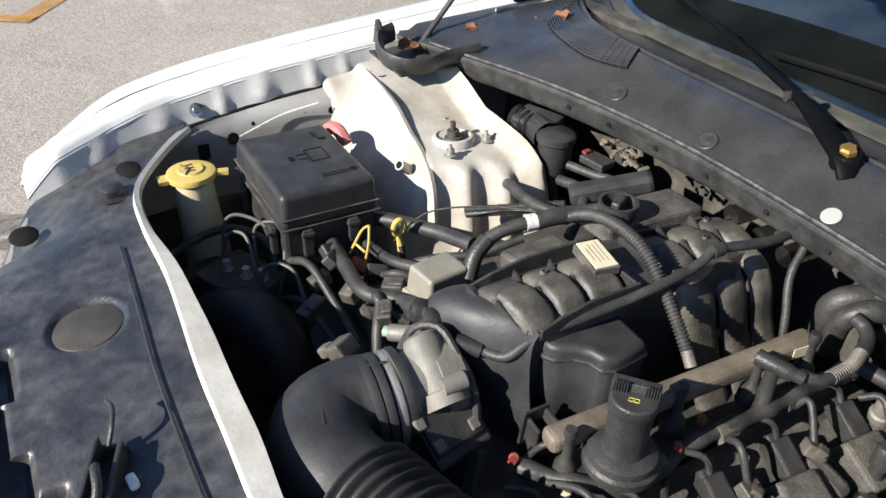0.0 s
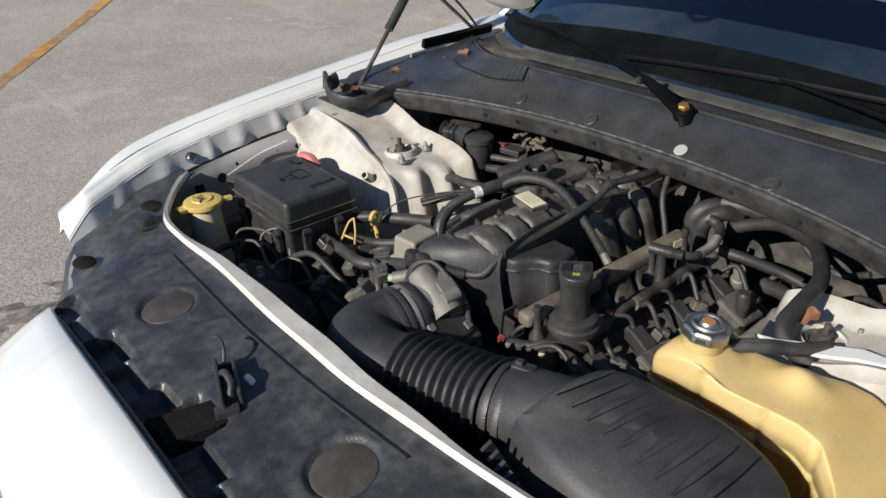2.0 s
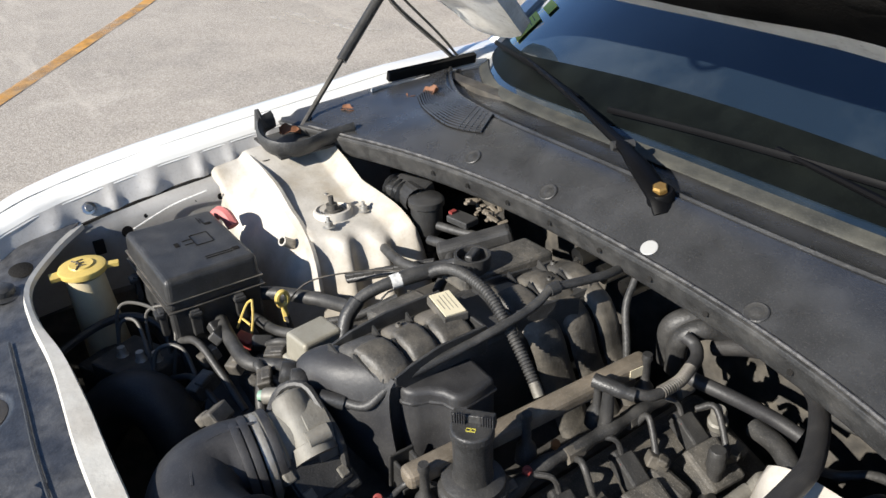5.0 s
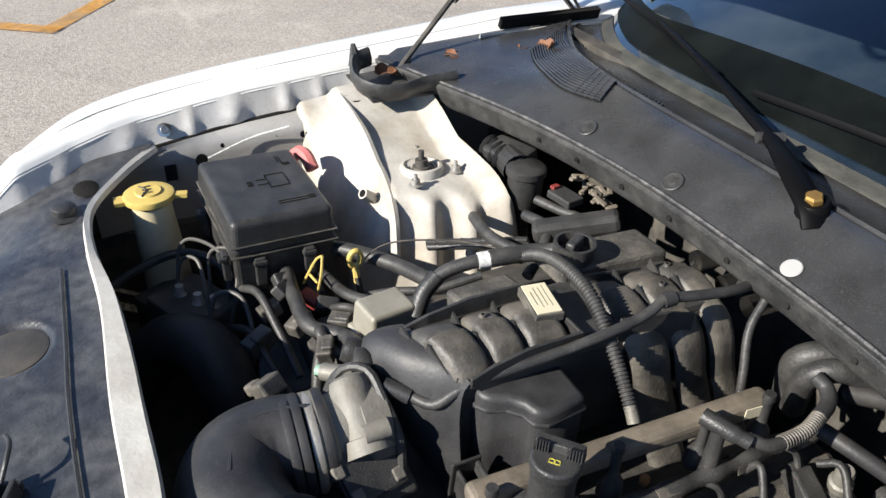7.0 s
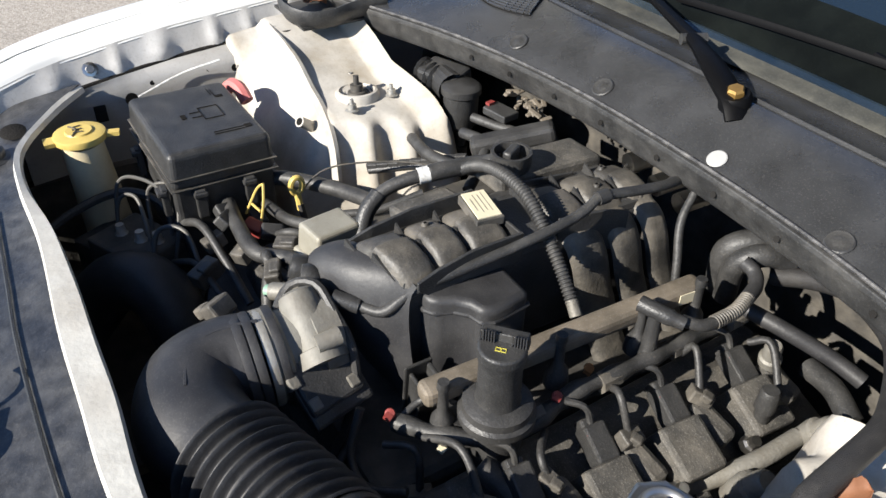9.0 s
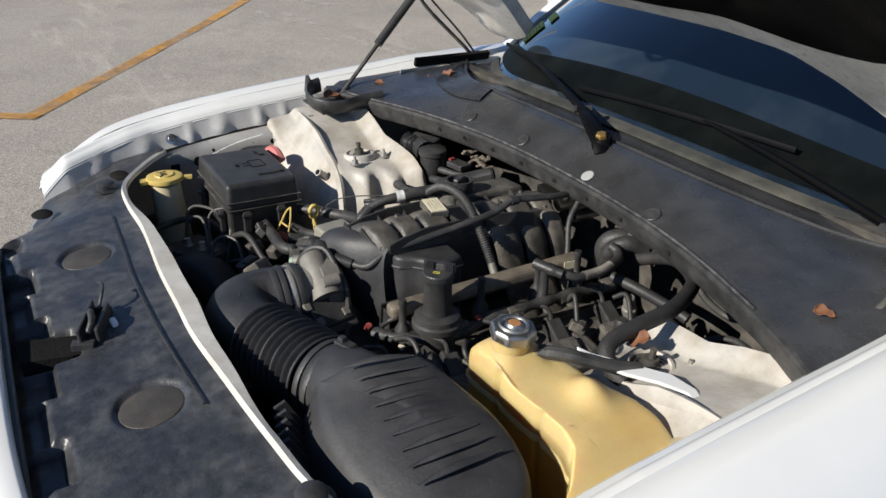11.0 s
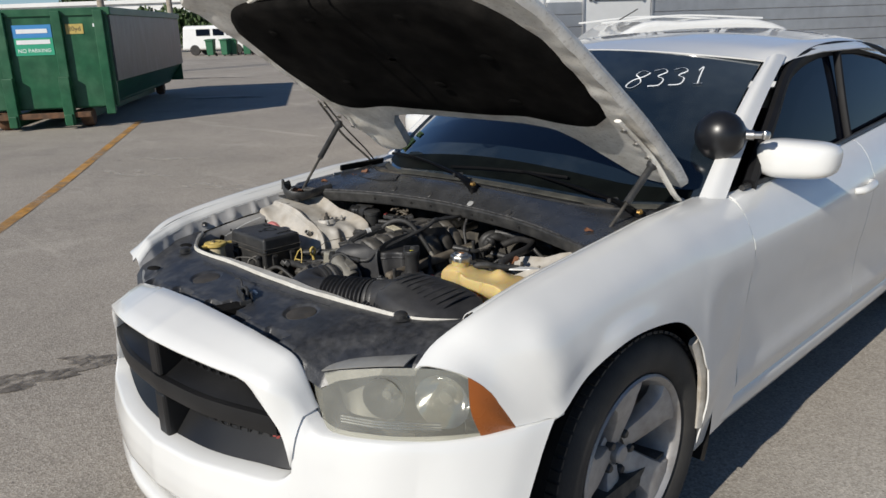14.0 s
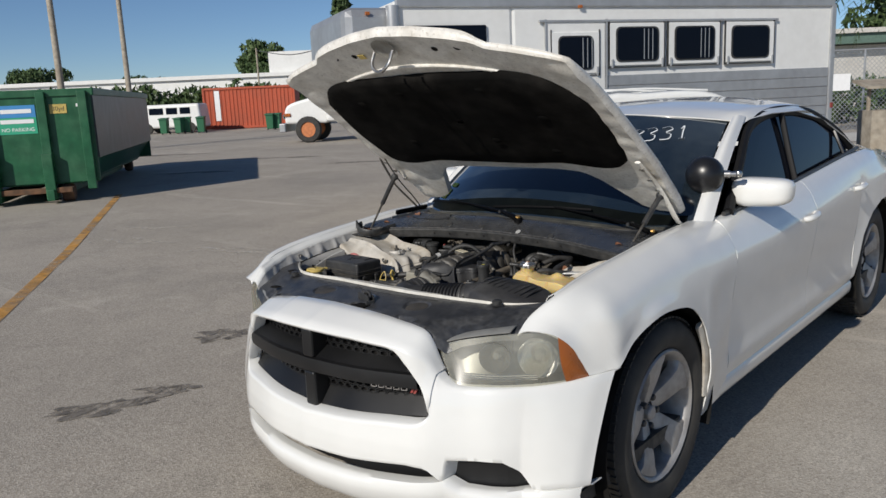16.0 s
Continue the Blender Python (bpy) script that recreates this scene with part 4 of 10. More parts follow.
# ---- mirror and spotlight ----
for side in (1, -1):
    bm = bmesh.new()
    bmesh.ops.create_uvsphere(bm, u_segments=28, v_segments=18, radius=1)
    for v in bm.verts:
        x, y, z = v.co
        e = lambda a, p: math.copysign(abs(a) ** p, a)
        x, z = e(x, 0.55), e(z, 0.55)
        y = e(y, 0.7) * (0.075 if y < 0 else 0.045)
        v.co = (CX + side * (0.866 + x * (0.120 + 0.006 * z)), 0.86 + y + 0.02 * x, 1.083 + z * (0.062 - 0.004 * x))
    mir = part("door_mirror", bm, WHITE, car, "white door mirror shell", True, 60)
    bm = bmesh.new()
    box(bm, (CX + side * 0.86, 0.91, 1.085), (0.22, 0.01, 0.09))
    bevel(part("mirror_glass", bm, CHROME, mir, "mirror glass"), 0.004)
    bm = bmesh.new()
    sweep(bm, [(CX + side * 0.80, 0.87, 1.05), (CX + side * 0.75, 0.90, 1.025), (CX + side * 0.70, 0.93, 1.03)], 0.022, 8, 8, flat=1.3)
    part("mirror_arm", bm, BLACK, mir, "black mirror arm", True)
_before = set(bpy.data.objects)
bm = bmesh.new()
m = look((0.742, 0.70, 1.163), (0.742 + 0.25, 0.70 - 1.0, 1.163 + 0.04))
lathe(bm, [(0.0, 0.078), (0.03, 0.074), (0.055, 0.06), (0.072, 0.035), (0.079, 0.0), (0.078, -0.012), (0.074, -0.03), (0.06, -0.052), (0.035, -0.068), (0.0, -0.075)], m, 32)
spot = part("spotlight", bm, BLACKGLOSS, car, "round black police spotlight", True, 60)
bm = bmesh.new()
sweep(bm, [(0.80, 0.72, 1.165), (0.835, 0.735, 1.165)], 0.017, 4, 10)
sweep(bm, [(0.835, 0.735, 1.165), (0.855, 0.745, 1.165)], 0.012, 4, 10)
lathe(bm, [(0.0, -0.016), (0.012, -0.011), (0.016, 0), (0.012, 0.011), (0.0, 0.016)], pose(0.865, 0.75, 1.165), 14)
part("spotlight_joint", bm, STEEL, spot, "chrome swivel joint", True)
bm = bmesh.new()
sweep(bm, [(0.82, 0.73, 1.16), (0.80, 0.80, 1.15), (0.77, 0.84, 1.14)], 0.011, 8, 8)
part("spotlight_arm", bm, BLACK, spot, "", True)
for o_ in set(bpy.data.objects) - _before:
    o_.data.transform(Matrix.Translation((0.022, -0.035, 0.006)))

# ---- wheels ----
def wheel(x, y, side):
    hub = (x, y, 0.363)
    w = part("wheel", (lambda b: (lathe(b, [(0.245, -0.095), (0.27, -0.112), (0.31, -0.118), (0.338, -0.110), (0.352, -0.094), (0.360, -0.07), (0.362, -0.03), (0.362, 0.03), (0.360, 0.07), (0.352, 0.094), (0.338, 0.110), (0.31, 0.118), (0.27, 0.112), (0.245, 0.095), (0.23, 0.06), (0.23, -0.06)], Matrix.Identity(4), 72, True), b)[1])(bmesh.new()), TYRE, car, "dusty black tyre on a grey five-spoke alloy wheel", True, 50)
    w.matrix_world = Matrix.Translation(hub) @ pose(0, 0, 0, 0, 90 * side, 0)
    bm = bmesh.new()
    for k in range(72):
        for lane in (-0.078, -0.028, 0.028, 0.078):
            m = pose(0, 0, 0, 0, 0, k * 5 + (2.5 if abs(lane) > 0.05 else 0)) @ pose(0.362, 0, lane, 0, 0, 0)
            box(bm, m.translation, (0.007, 0.022, 0.040), (0, 0, k * 5 + (2.5 if abs(lane) > 0.05 else 0)))
    t = part("tread", bm, TYRE, w, "worn tread blocks")
    bm = bmesh.new()
    lathe(bm, [(0.235, 0.07), (0.245, 0.100), (0.239, 0.106), (0.229, 0.098), (0.222, 0.085), (0.215, 0.05), (0.207, 0.0), (0.205, -0.09), (0.212, -0.09), (0.225, 0.0)], Matrix.Identity(4), 64, True)
    part("rim", bm, RIM, w, "dull grey alloy rim", True, 45)
    bm = bmesh.new()
    for k in range(5):
        a = radians(72 * k + 46)
        c, sn = math.cos(a), math.sin(a)
        rows = []
        for r, half, z in ((0.035, 0.030, 0.040), (0.07, 0.037, 0.052), (0.11, 0.042, 0.068), (0.15, 0.047, 0.082), (0.185, 0.055, 0.090), (0.205, 0.066, 0.093), (0.224, 0.082, 0.092)):
            row = []
            for t_, dz in ((-0.96, -0.045), (-1, -0.014), (-0.90, -0.002), (-0.45, 0.002), (0, 0.001), (0.45, 0.002), (0.90, -0.002), (1, -0.014), (0.96, -0.045)):
                rr = math.sqrt(max(r * r - (t_ * half) ** 2 * (0.8 if r > 0.2 else 0.0), 0.0))
                row.append((rr * c - t_ * half * sn, rr * sn + t_ * half * c, z + dz))
            rows.append(row)
        vs = [[bm.verts.new(p) for p in row] for row in rows]
        for p, q in zip(vs, vs[1:]):
            for i in range(8):
                bm.faces.new((p[i], p[i + 1], q[i + 1], q[i]))
    lathe(bm, [(0.0, 0.03), (0.075, 0.036), (0.083, 0.03), (0.083, 0.0)], Matrix.Identity(4), 40)
    part("spokes", bm, RIM, w, "five dull grey alloy spokes", True, 50)
    bm = bmesh.new()
    lathe(bm, [(0.0, 0.062), (0.022, 0.060), (0.027, 0.055), (0.028, 0.035)], Matrix.Identity(4), 24)
    part("centre_cap", bm, RIM, w, "grey centre cap", True)
    for k in range(5):
        a = radians(72 * k + 82)
        bm = bmesh.new()
        lathe(bm, [(0.0, 0.056), (0.010, 0.055), (0.013, 0.05), (0.014, 0.03)], pose(0.056 * math.cos(a), 0.056 * math.sin(a), 0), 10)
        part("lug_nut", bm, BLACK, w, "black lug nut", True)
    bm = bmesh.new()
    lathe(bm, [(0.0, -0.01), (0.16, -0.01), (0.165, -0.03), (0.165, -0.05), (0.0, -0.05)], Matrix.Identity(4), 40)
    part("brake_disc", bm, DARK, w, "rusty brake disc", True)
    return w


wheel(0.80, 0.0, 1)
wheel(0.80, 3.05, 1)
wheel(2 * CX - 0.80, 0.0, -1)
wheel(2 * CX - 0.80, 3.05, -1)
# wheel wells
for side in (1, -1):
    for yc in (0.0, 3.05):
        bm = bmesh.new()
        lathe(bm, [(0.43, -0.16), (0.43, 0.09)], pose(CX + side * 0.76, yc - 0.03 if yc == 0 else yc, 0.365, 0, 90, 0), 48)
        lathe(bm, [(0.01, -0.16), (0.43, -0.16)], pose(CX + side * 0.76, yc, 0.365, 0, 90 * side, 0), 48)
        bmesh.ops.delete(bm, geom=[v for v in bm.verts if v.co.z < 0.2 and abs(v.co.y - yc) > 0.1], context="VERTS")
        part("wheel_well", bm, LINER, car, "black wheel well liner", True)
    # pale inner lip behind the front arch
    bm = bmesh.new()
    pts = [(CX + side * 0.855, 0.235, 0.65), (CX + side * 0.855, 0.30, 0.55), (CX + side * 0.85, 0.322, 0.45), (CX + side * 0.845, 0.322, 0.34)]
    sweep(bm, pts, 0.012, 16, 6, flat=1.6)
    part("arch_lip", bm, WHITE_IN, car, "cream inner arch lip", True)

# ---- hood ----
def hood_pt(u, v, w):
    """u across, v from the hinge to the front edge, w outwards from the painted side."""
    d = Vector((0, -0.82, 0.572)).normalized()
    nrm = Vector((0, 0.572, 0.82)).normalized()
    return Vector((CX + u, 0.455, 1.035)) + d * v + nrm * w


def hood_half(v):
    return float(np.interp(v, [0, 0.1, 0.35, 0.7, 0.95, 1.06, 1.12, 1.2], [0.69, 0.705, 0.715, 0.71, 0.70, 0.69, 0.66, 0.6]))


def hood_front(u):
    a = abs(u)
    return float(np.interp(a, [0, 0.15, 0.30, 0.385, 0.42, 0.52, 0.62, 0.70], [1.24, 1.225, 1.195, 1.17, 1.135, 1.112, 1.085, 1.045]))


def hood_rear(u):
    """The rear edge follows the windshield: far forward in the middle, back to the hinges at the sides."""
    return float(np.interp(abs(u), [0, 0.25, 0.36, 0.42, 0.47, 0.53, 0.60, 0.70], [0.292, 0.298, 0.285, 0.225, 0.13, 0.03, 0.0, 0.0]))


def hood_sheet(lift, inset, nu=57, nv=24):
    rows = []
    for j in range(nv):
        t = j / (nv - 1)
        row = []
        for i in range(nu):
            s_ = -1 + 2 * i / (nu - 1)
            u = s_ * (0.70 - inset)
            vmax = hood_front(u) - inset
            v0 = hood_rear(u) + inset * 0.5
            v = v0 + (vmax - v0) * t
            u2 = s_ * (hood_half(min(v, 1.06)) - inset) if v < 1.06 else s_ * (0.69 - inset)
            w = lift + 0.03 * (1 - s_ * s_) + 0.012 * math.sin(math.pi * t) - 0.05 * max(0, t - 0.8) ** 1.5 * 4 * (1 if lift > 0.0 else 0.4)
            if lift < 0.0 and abs(s_) > 0.84:
                w += 0.011 * min(1, (abs(s_) - 0.84) / 0.08) * noise.noise(Vector((u2 * 6, v * 13, 3.0)))
            if abs(u2) < 0.40 and lift > 0.0:
                w += 0.014 * max(0, 1 - max(0, abs(u2) - 0.34) / 0.06)
            row.append(hood_pt(u2, v, w))
        rows.append(row)
    return grid_mesh(rows)


hood = panel("hood", hood_sheet(0.026, 0.0), WHITE, "raised white hood panel", 0.004, offset=1)
inner = mesh_object("hood_inner", *hood_sheet(-0.004, 0.012, 85, 70), HOOD_IN, hood, "dusty pale hood inner frame")
solid(inner, 0.004)
# liner
out = [(-0.60, 0.87), (-0.53, 0.95), (-0.42, 0.985), (-0.22, 0.985), (0.0, 0.99), (0.22, 0.985), (0.42, 0.985), (0.53, 0.95), (0.60, 0.87), (0.64, 0.76), (0.635, 0.60), (0.625, 0.46), (0.60, 0.385), (0.50, 0.355), (0.30, 0.365), (0.02, 0.345), (-0.30, 0.365), (-0.50, 0.355), (-0.60, 0.385), (-0.63, 0.46), (-0.635, 0.66)]
ring = spline([(a, b, 0) for a, b in out + out[:1]], 90)[:-1]
rows = []
for k, lift in ((1.0, 0.004), (0.985, -0.014), (0.93, -0.022), (0.7, -0.02), (0.35, -0.018), (0.02, -0.018)):
    row = []
    for p in ring + ring[:1]:
        u, v = p.x * k, 0.68 + (p.y - 0.68) * k
        w = lift + 0.03 * (1 - (u / 0.7) ** 2) + 0.012 * math.sin(math.pi * v / 1.2) + 0.006 * noise.noise(Vector((u * 5, v * 5, 0)))
        row.append(hood_pt(u, v, w - 0.008))
    rows.append(row)
liner = mesh_object("hood_liner", *grid_mesh(rows), FELT, hood, "sagging black felt hood liner")
for u, v in ((-0.4, 0.85), (-0.15, 0.9), (0.25, 0.9), (0.42, 0.72), (0.1, 0.55), (-0.35, 0.55), (0.35, 0.48)):
    bm = bmesh.new()
    p = hood_pt(u, v, -0.02 + 0.03 * (1 - (u / 0.7) ** 2))
    m = look(p, p + Vector((0, 0.572, 0.82)))
    lathe(bm, [(0.0, 0.003), (0.014, 0.002), (0.018, 0.0)], m, 14)
    for q in bm.verts:
        q.co.x = p.x + (q.co.x - p.x) * 1.3
    part("liner_clip", bm, FELT, liner, "", True)
# folded hem that closes the edge between skin and frame
NU, NV = 57, 24
outer, _ = hood_sheet(0.026, 0.0)
frame_in, _ = hood_sheet(-0.004, 0.012)
loop = [i for i in range(NU)] + [j * NU + NU - 1 for j in range(1, NV)] + [(NV - 1) * NU + i for i in range(NU - 2, -1, -1)] + [j * NU for j in range(NV - 2, -1, -1)]
rows = []
for k in loop:
    a, b = Vector(outer[k]), Vector(frame_in[k])
    c = (a + b) / 2 + (a - b) * 0.18
    mid = Vector((CX, 0.455, 1.035)) + Vector((0, -0.82, 0.572)) * 0.68
    away = (c - mid).normalized() * 0.004
    rows.append([a, a.lerp(b, 0.25) + away, c + away * 1.6, a.lerp(b, 0.8) + away * 0.6, b])
mesh_object("hood_hem", *grid_mesh(rows), HOOD_IN, hood, "rounded folded hood edge")

for u, r in ((-0.47, 0.018), (-0.30, 0.012), (-0.20, 0.012), (0.20, 0.013), (0.30, 0.015), (0.36, 0.010), (0.5, 0.016)):
    v = min(1.13, hood_front(u) - 0.06)
    p = hood_pt(u, v, -0.006 + 0.03 * (1 - (u / 0.7) ** 2))
    bm = bmesh.new()
    lathe(bm, [(0.0, 0.0), (r, 0.0)], look(p, p + Vector((0, 0.572, 0.82))), 12)
    part("hood_hole", bm, LINER, hood, "dark hole in the hood frame")

bm = bmesh.new()
sweep(bm, [hood_pt(u, 1.035 - 0.06 * (u / 0.4) ** 2, 0.012 + 0.02 * (1 - (u / 0.7) ** 2)) for u in np.linspace(-0.42, 0.42, 11)], 0.008, 40, 8)
part("front_rib", bm, HOOD_IN, hood, "", True)
bm = bmesh.new()
lo = [hood_pt(-0.045, 1.17, -0.0), hood_pt(-0.04, 1.16, -0.05), hood_pt(0.0, 1.15, -0.075), hood_pt(0.04, 1.16, -0.05), hood_pt(0.045, 1.17, 0.0)]
sweep(bm, lo, 0.006, 24, 8)
part("hood_striker", bm, STEEL, hood, "bright steel latch loop", True)
bm = bmesh.new()
p = hood_pt(0, 1.17, 0.012)
lathe(bm, [(0.0, -0.004), (0.04, -0.004), (0.052, 0.004)], look(p, p + Vector((0, 0.572, 0.82))), 20)
part("striker_plate", bm, ALU, hood, "", True)
bm = bmesh.new()
for u, v in ((-0.15, 1.13),):
    p = hood_pt(u, v, 0.018)
    prism(bm, [(-0.022, -0.012), (0.012, -0.012), (0.012, 0.012), (-0.022, 0.012)], 0.0, 0.002, look(p, p + Vector((0, 0.572, 0.82))))
part("hood_sticker", bm, YELLOW, hood, "small yellowed warning sticker")

# gas struts and hinges
for side in (1, -1):
    top = Vector((0.738, 0.300, 1.124)) if side > 0 else Vector((-0.600, 0.200, 1.165))
    low = Vector((0.707, 0.099, 0.940)) if side > 0 else Vector((-0.545, -0.037, 0.945))
    bm = bmesh.new()
    mid = low.lerp(top, 0.48)
    sweep(bm, [mid, top], 0.0105, 4, 12)
    gs = part("gas_strut", bm, BLACK, car, "black hood gas strut", True)
    bm = bmesh.new()
    sweep(bm, [low, mid], 0.005, 4, 8)
    part("strut_rod", bm, DARK, gs, "thin dark strut rod", True)
    bm = bmesh.new()
    lathe(bm, [(0.0, -0.018), (0.014, -0.012), (0.017, 0.0), (0.014, 0.012), (0.0, 0.018)], Matrix.Translation(top), 12)
    part("strut_ball", bm, BLACK, gs, "", True)
    # hinge arm
    bm = bmesh.new()
    a = Vector((CX + side * 0.66, 0.50, 0.985))
    if side > 0:
        sweep(bm, [a, Vector((CX + 0.685, 0.40, 1.02)), hood_pt(0.675, 0.22, -0.008), hood_pt(0.665, 0.42, -0.004)], 0.013, 18, 6, flat=0.45)
    else:
        sweep(bm, [(-0.615, 0.375, 0.985), (-0.622, 0.355, 1.01), (-0.642, 0.25, 1.115), (-0.648, 0.21, 1.175), hood_pt(-0.69, 0.40, -0.006)], 0.010, 24, 6, flat=0.5)
        sweep(bm, [(-0.595, 0.38, 0.985), (-0.602, 0.33, 1.05), (-0.61, 0.235, 1.15), hood_pt(-0.66, 0.40, -0.004)], 0.005, 24, 6, flat=0.6)
    # Far arm is white paint too; its dark material stands in for shade.
    hg = part("hood_hinge", bm, HOOD_IN if side > 0 else DARK, car, "steel hood hinge arm", True)
    for v in (0.22, 0.30, 0.38):
        p = hood_pt(side * 0.668, v, -0.014)
        bm = bmesh.new()
        lathe(bm, [(0.0, -0.006), (0.006, -0.006), (0.0065, 0.0), (0.011, 0.002)], look(p, p + Vector((0, -0.572, -0.82))) @ pose(0, 0, 0, 180, 0, 0), 10)
        part("hinge_bolt", bm, ALU, hg, "bright hinge bolt", True)

# ---- front cover of the engine bay ----
def cover_z(x, y):
    a = abs(x - CX)
    return 0.838 + 0.022 * max(0, (y + 0.75) / 0.2) - 0.03 * max(0, a - 0.4) / 0.2 * max(0, (-y - 0.55)) / 0.2


def cover_front(x):
    if x < CX:
        return float(np.interp(CX - x, [0, 0.2, 0.36, 0.43, 0.465, 0.50, 0.58, 0.63, 0.66], [-0.808, -0.808, -0.806, -0.794, -0.775, -0.758, -0.722, -0.690, -0.66]))
    return float(np.interp(x - CX, [0, 0.2, 0.36, 0.43, 0.465, 0.50, 0.58, 0.66], [-0.808, -0.808, -0.806, -0.794, -0.772, -0.742, -0.690, -0.630]))


LIP = [(-0.565, -0.452), (-0.50, -0.505), (-0.40, -0.562), (-0.30, -0.572), (-0.165, -0.568), (0.0, -0.575), (0.11, -0.575), (0.21, -0.575), (0.33, -0.565), (0.46, -0.553), (0.56, -0.54), (0.64, -0.51), (0.72, -0.45)]
lip = spline([(x, y, 0) for x, y in LIP], 70)
RINGS = ((-0.144, -0.668), (0.315, -0.655))
# lower channel behind the header, in steps: from, to, depth of the step into the cover, drop
STEPS = ((-0.36, -0.30, 0.030, 0.010), (-0.30, -0.225, 0.052, 0.018), (-0.225, -0.15, 0.040, 0.012), (-0.15, -0.06, 0.062, 0.024), (-0.06, 0.02, 0.050, 0.017), (0.02, 0.075, 0.068, 0.024),
         (0.075, 0.155, 0.095, 0.020), (0.155, 0.235, 0.062, 0.026), (0.235, 0.32, 0.045, 0.016), (0.32, 0.40, 0.060, 0.022), (0.40, 0.46, 0.034, 0.012))


def cover_relief(x, y):
    """Round recesses, and the stepped channel along the front edge."""
    drop = 0.0
    for cx_, cy_ in RINGS:
        r = math.hypot(x - cx_, (y - cy_) * 1.05)
        k = min(1, max(0, (0.050 - r) / 0.010))
        drop = max(drop, 0.006 * k * k * (3 - 2 * k))
        drop -= 0.0012 * math.exp(-((r - 0.054) / 0.006) ** 2)
    d = y - cover_front(x)
    for x0, x1, deep, low in STEPS:
        k = min(1, max(0, (x - x0) / 0.003)) * min(1, max(0, (x1 - x) / 0.003))
        drop = max(drop, low * k * min(1, max(0, (deep - d) / 0.014)))
    return drop


rows = []
for p in spline([(x, y, 0) for x, y in LIP], 330):
    front = cover_front(p.x)
    row = []
    for t in np.linspace(0, 1, 76):
        y = p.y + (front - p.y) * t
        zf = float(np.interp(abs(p.x - CX), [0, 0.30, 0.38, 0.43, 0.465, 0.50, 0.58, 0.66], [0.838, 0.838, 0.826, 0.798, 0.766, 0.785, 0.805, 0.806]))
        z = cover_z(p.x, y) + (zf - cover_z(p.x, front)) * t ** 3 - 0.014 * max(0, t - 0.92) / 0.08
        row.append((p.x, y, z - cover_relief(p.x, y)))
    rows.append(row)
cover = mesh_object("radiator_cover", *grid_mesh(rows), COVER, car, "scuffed black plastic cover over the radiator")
cover.data.set_sharp_from_angle(angle=radians(50))
solid(cover, 0.004)
# pale seal flange along its rear edge
rows = []
for i, p in enumerate(lip):
    d = (lip[min(i + 1, 69)] - lip[max(i - 1, 0)]).normalized()
    nrm = Vector((-d.y, d.x, 0))
    wdt = 0.004 + 0.021 * max(0, math.sin(math.pi * min(max((i - 14) / 40, 0), 1))) ** 1.3
    wav = 0.0005 * math.sin(i * 0.7)
    rows.append([p - nrm * 0.002 + Vector((0, 0, 0.858)), p + Vector((0, 0, 0.867 + wav)), p + nrm * (wdt + wav) + Vector((0, 0, 0.865 + wav)), p + nrm * (wdt + 0.002) + Vector((0, 0, 0.861 - 0.013 * min(1, wdt / 0.02)))])
solid(mesh_object("seal_flange", *grid_mesh(rows), FLANGE, cover, "cream painted flange behind the cover", smooth=False), 0.002)
DISC = material("dusty_brown_disc", (0.046, 0.042, 0.037), 0.6, vary=0.25, scale=30, bump=0.2, fine=260, second=(0.080, 0.070, 0.058), amount=0.6, dirt_scale=20)
for x, y in RINGS:
    bm = bmesh.new()
    lathe(bm, [(0.0, -0.0032), (0.034, -0.0036), (0.0385, -0.0048), (0.040, -0.007)], pose(x, y, cover_z(x, y), 6, 0, 0), 40)
    part("cover_disc", bm, DISC, cover, "dusty brown round disc in its recess", True)
for x, y in ((-0.412, -0.594), (0.575, -0.548)):
    bm = bmesh.new()
    lathe(bm, [(0.0, 0.016), (0.012, 0.016), (0.017, 0.012), (0.017, 0.003), (0.026, 0.0)], pose(x, y, cover_z(x, y) + 0.003), 16)
    part("cover_clip", bm, BLACK, cover, "black push clip", True)
for x, y in ((-0.385, -0.715), (-0.47, -0.56)):
    bm = bmesh.new()
    lathe(bm, [(0.0, 0.003), (0.016, 0.003), (0.019, 0.001)], pose(x, y, cover_z(x, y) + 0.001), 14)
    for v in bm.verts:
        v.co.x = x + (v.co.x - x) * 1.4
    part("cover_hole", bm, LINER, cover, "dark hole", True)
# latch opening: black plate for its shade, bracket and hook standing on it
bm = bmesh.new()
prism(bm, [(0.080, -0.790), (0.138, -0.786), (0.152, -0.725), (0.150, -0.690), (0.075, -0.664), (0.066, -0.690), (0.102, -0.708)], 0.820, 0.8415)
part("latch_pocket", bm, LINER, cover, "black plate for the shaded latch opening")
bm = bmesh.new()
for off, ln, h in ((0.0, 0.086, 0.034), (0.022, 0.074, 0.030)):
    box(bm, (0.100 + off * 0.34, -0.697 + off * 0.94, 0.853), (ln, 0.005, h), (4, 0, -20))
box(bm, (0.066, -0.674, 0.848), (0.006, 0.030, 0.022), (0, 0, -20))
box(bm, (0.140, -0.708, 0.846), (0.014, 0.030, 0.012), (0, 0, -20))
sweep(bm, [(0.070, -0.676, 0.862), (0.058, -0.668, 0.876), (0.040, -0.664, 0.880), (0.026, -0.668, 0.878)], 0.0028, 14, 6)
sweep(bm, [(0.088, -0.690, 0.862), (0.106, -0.690, 0.876), (0.126, -0.692, 0.872), (0.136, -0.700, 0.860)], 0.0048, 14, 8)
bevel(part("hood_latch", bm, BLACK, cover, "black hood latch bracket"), 0.0015)
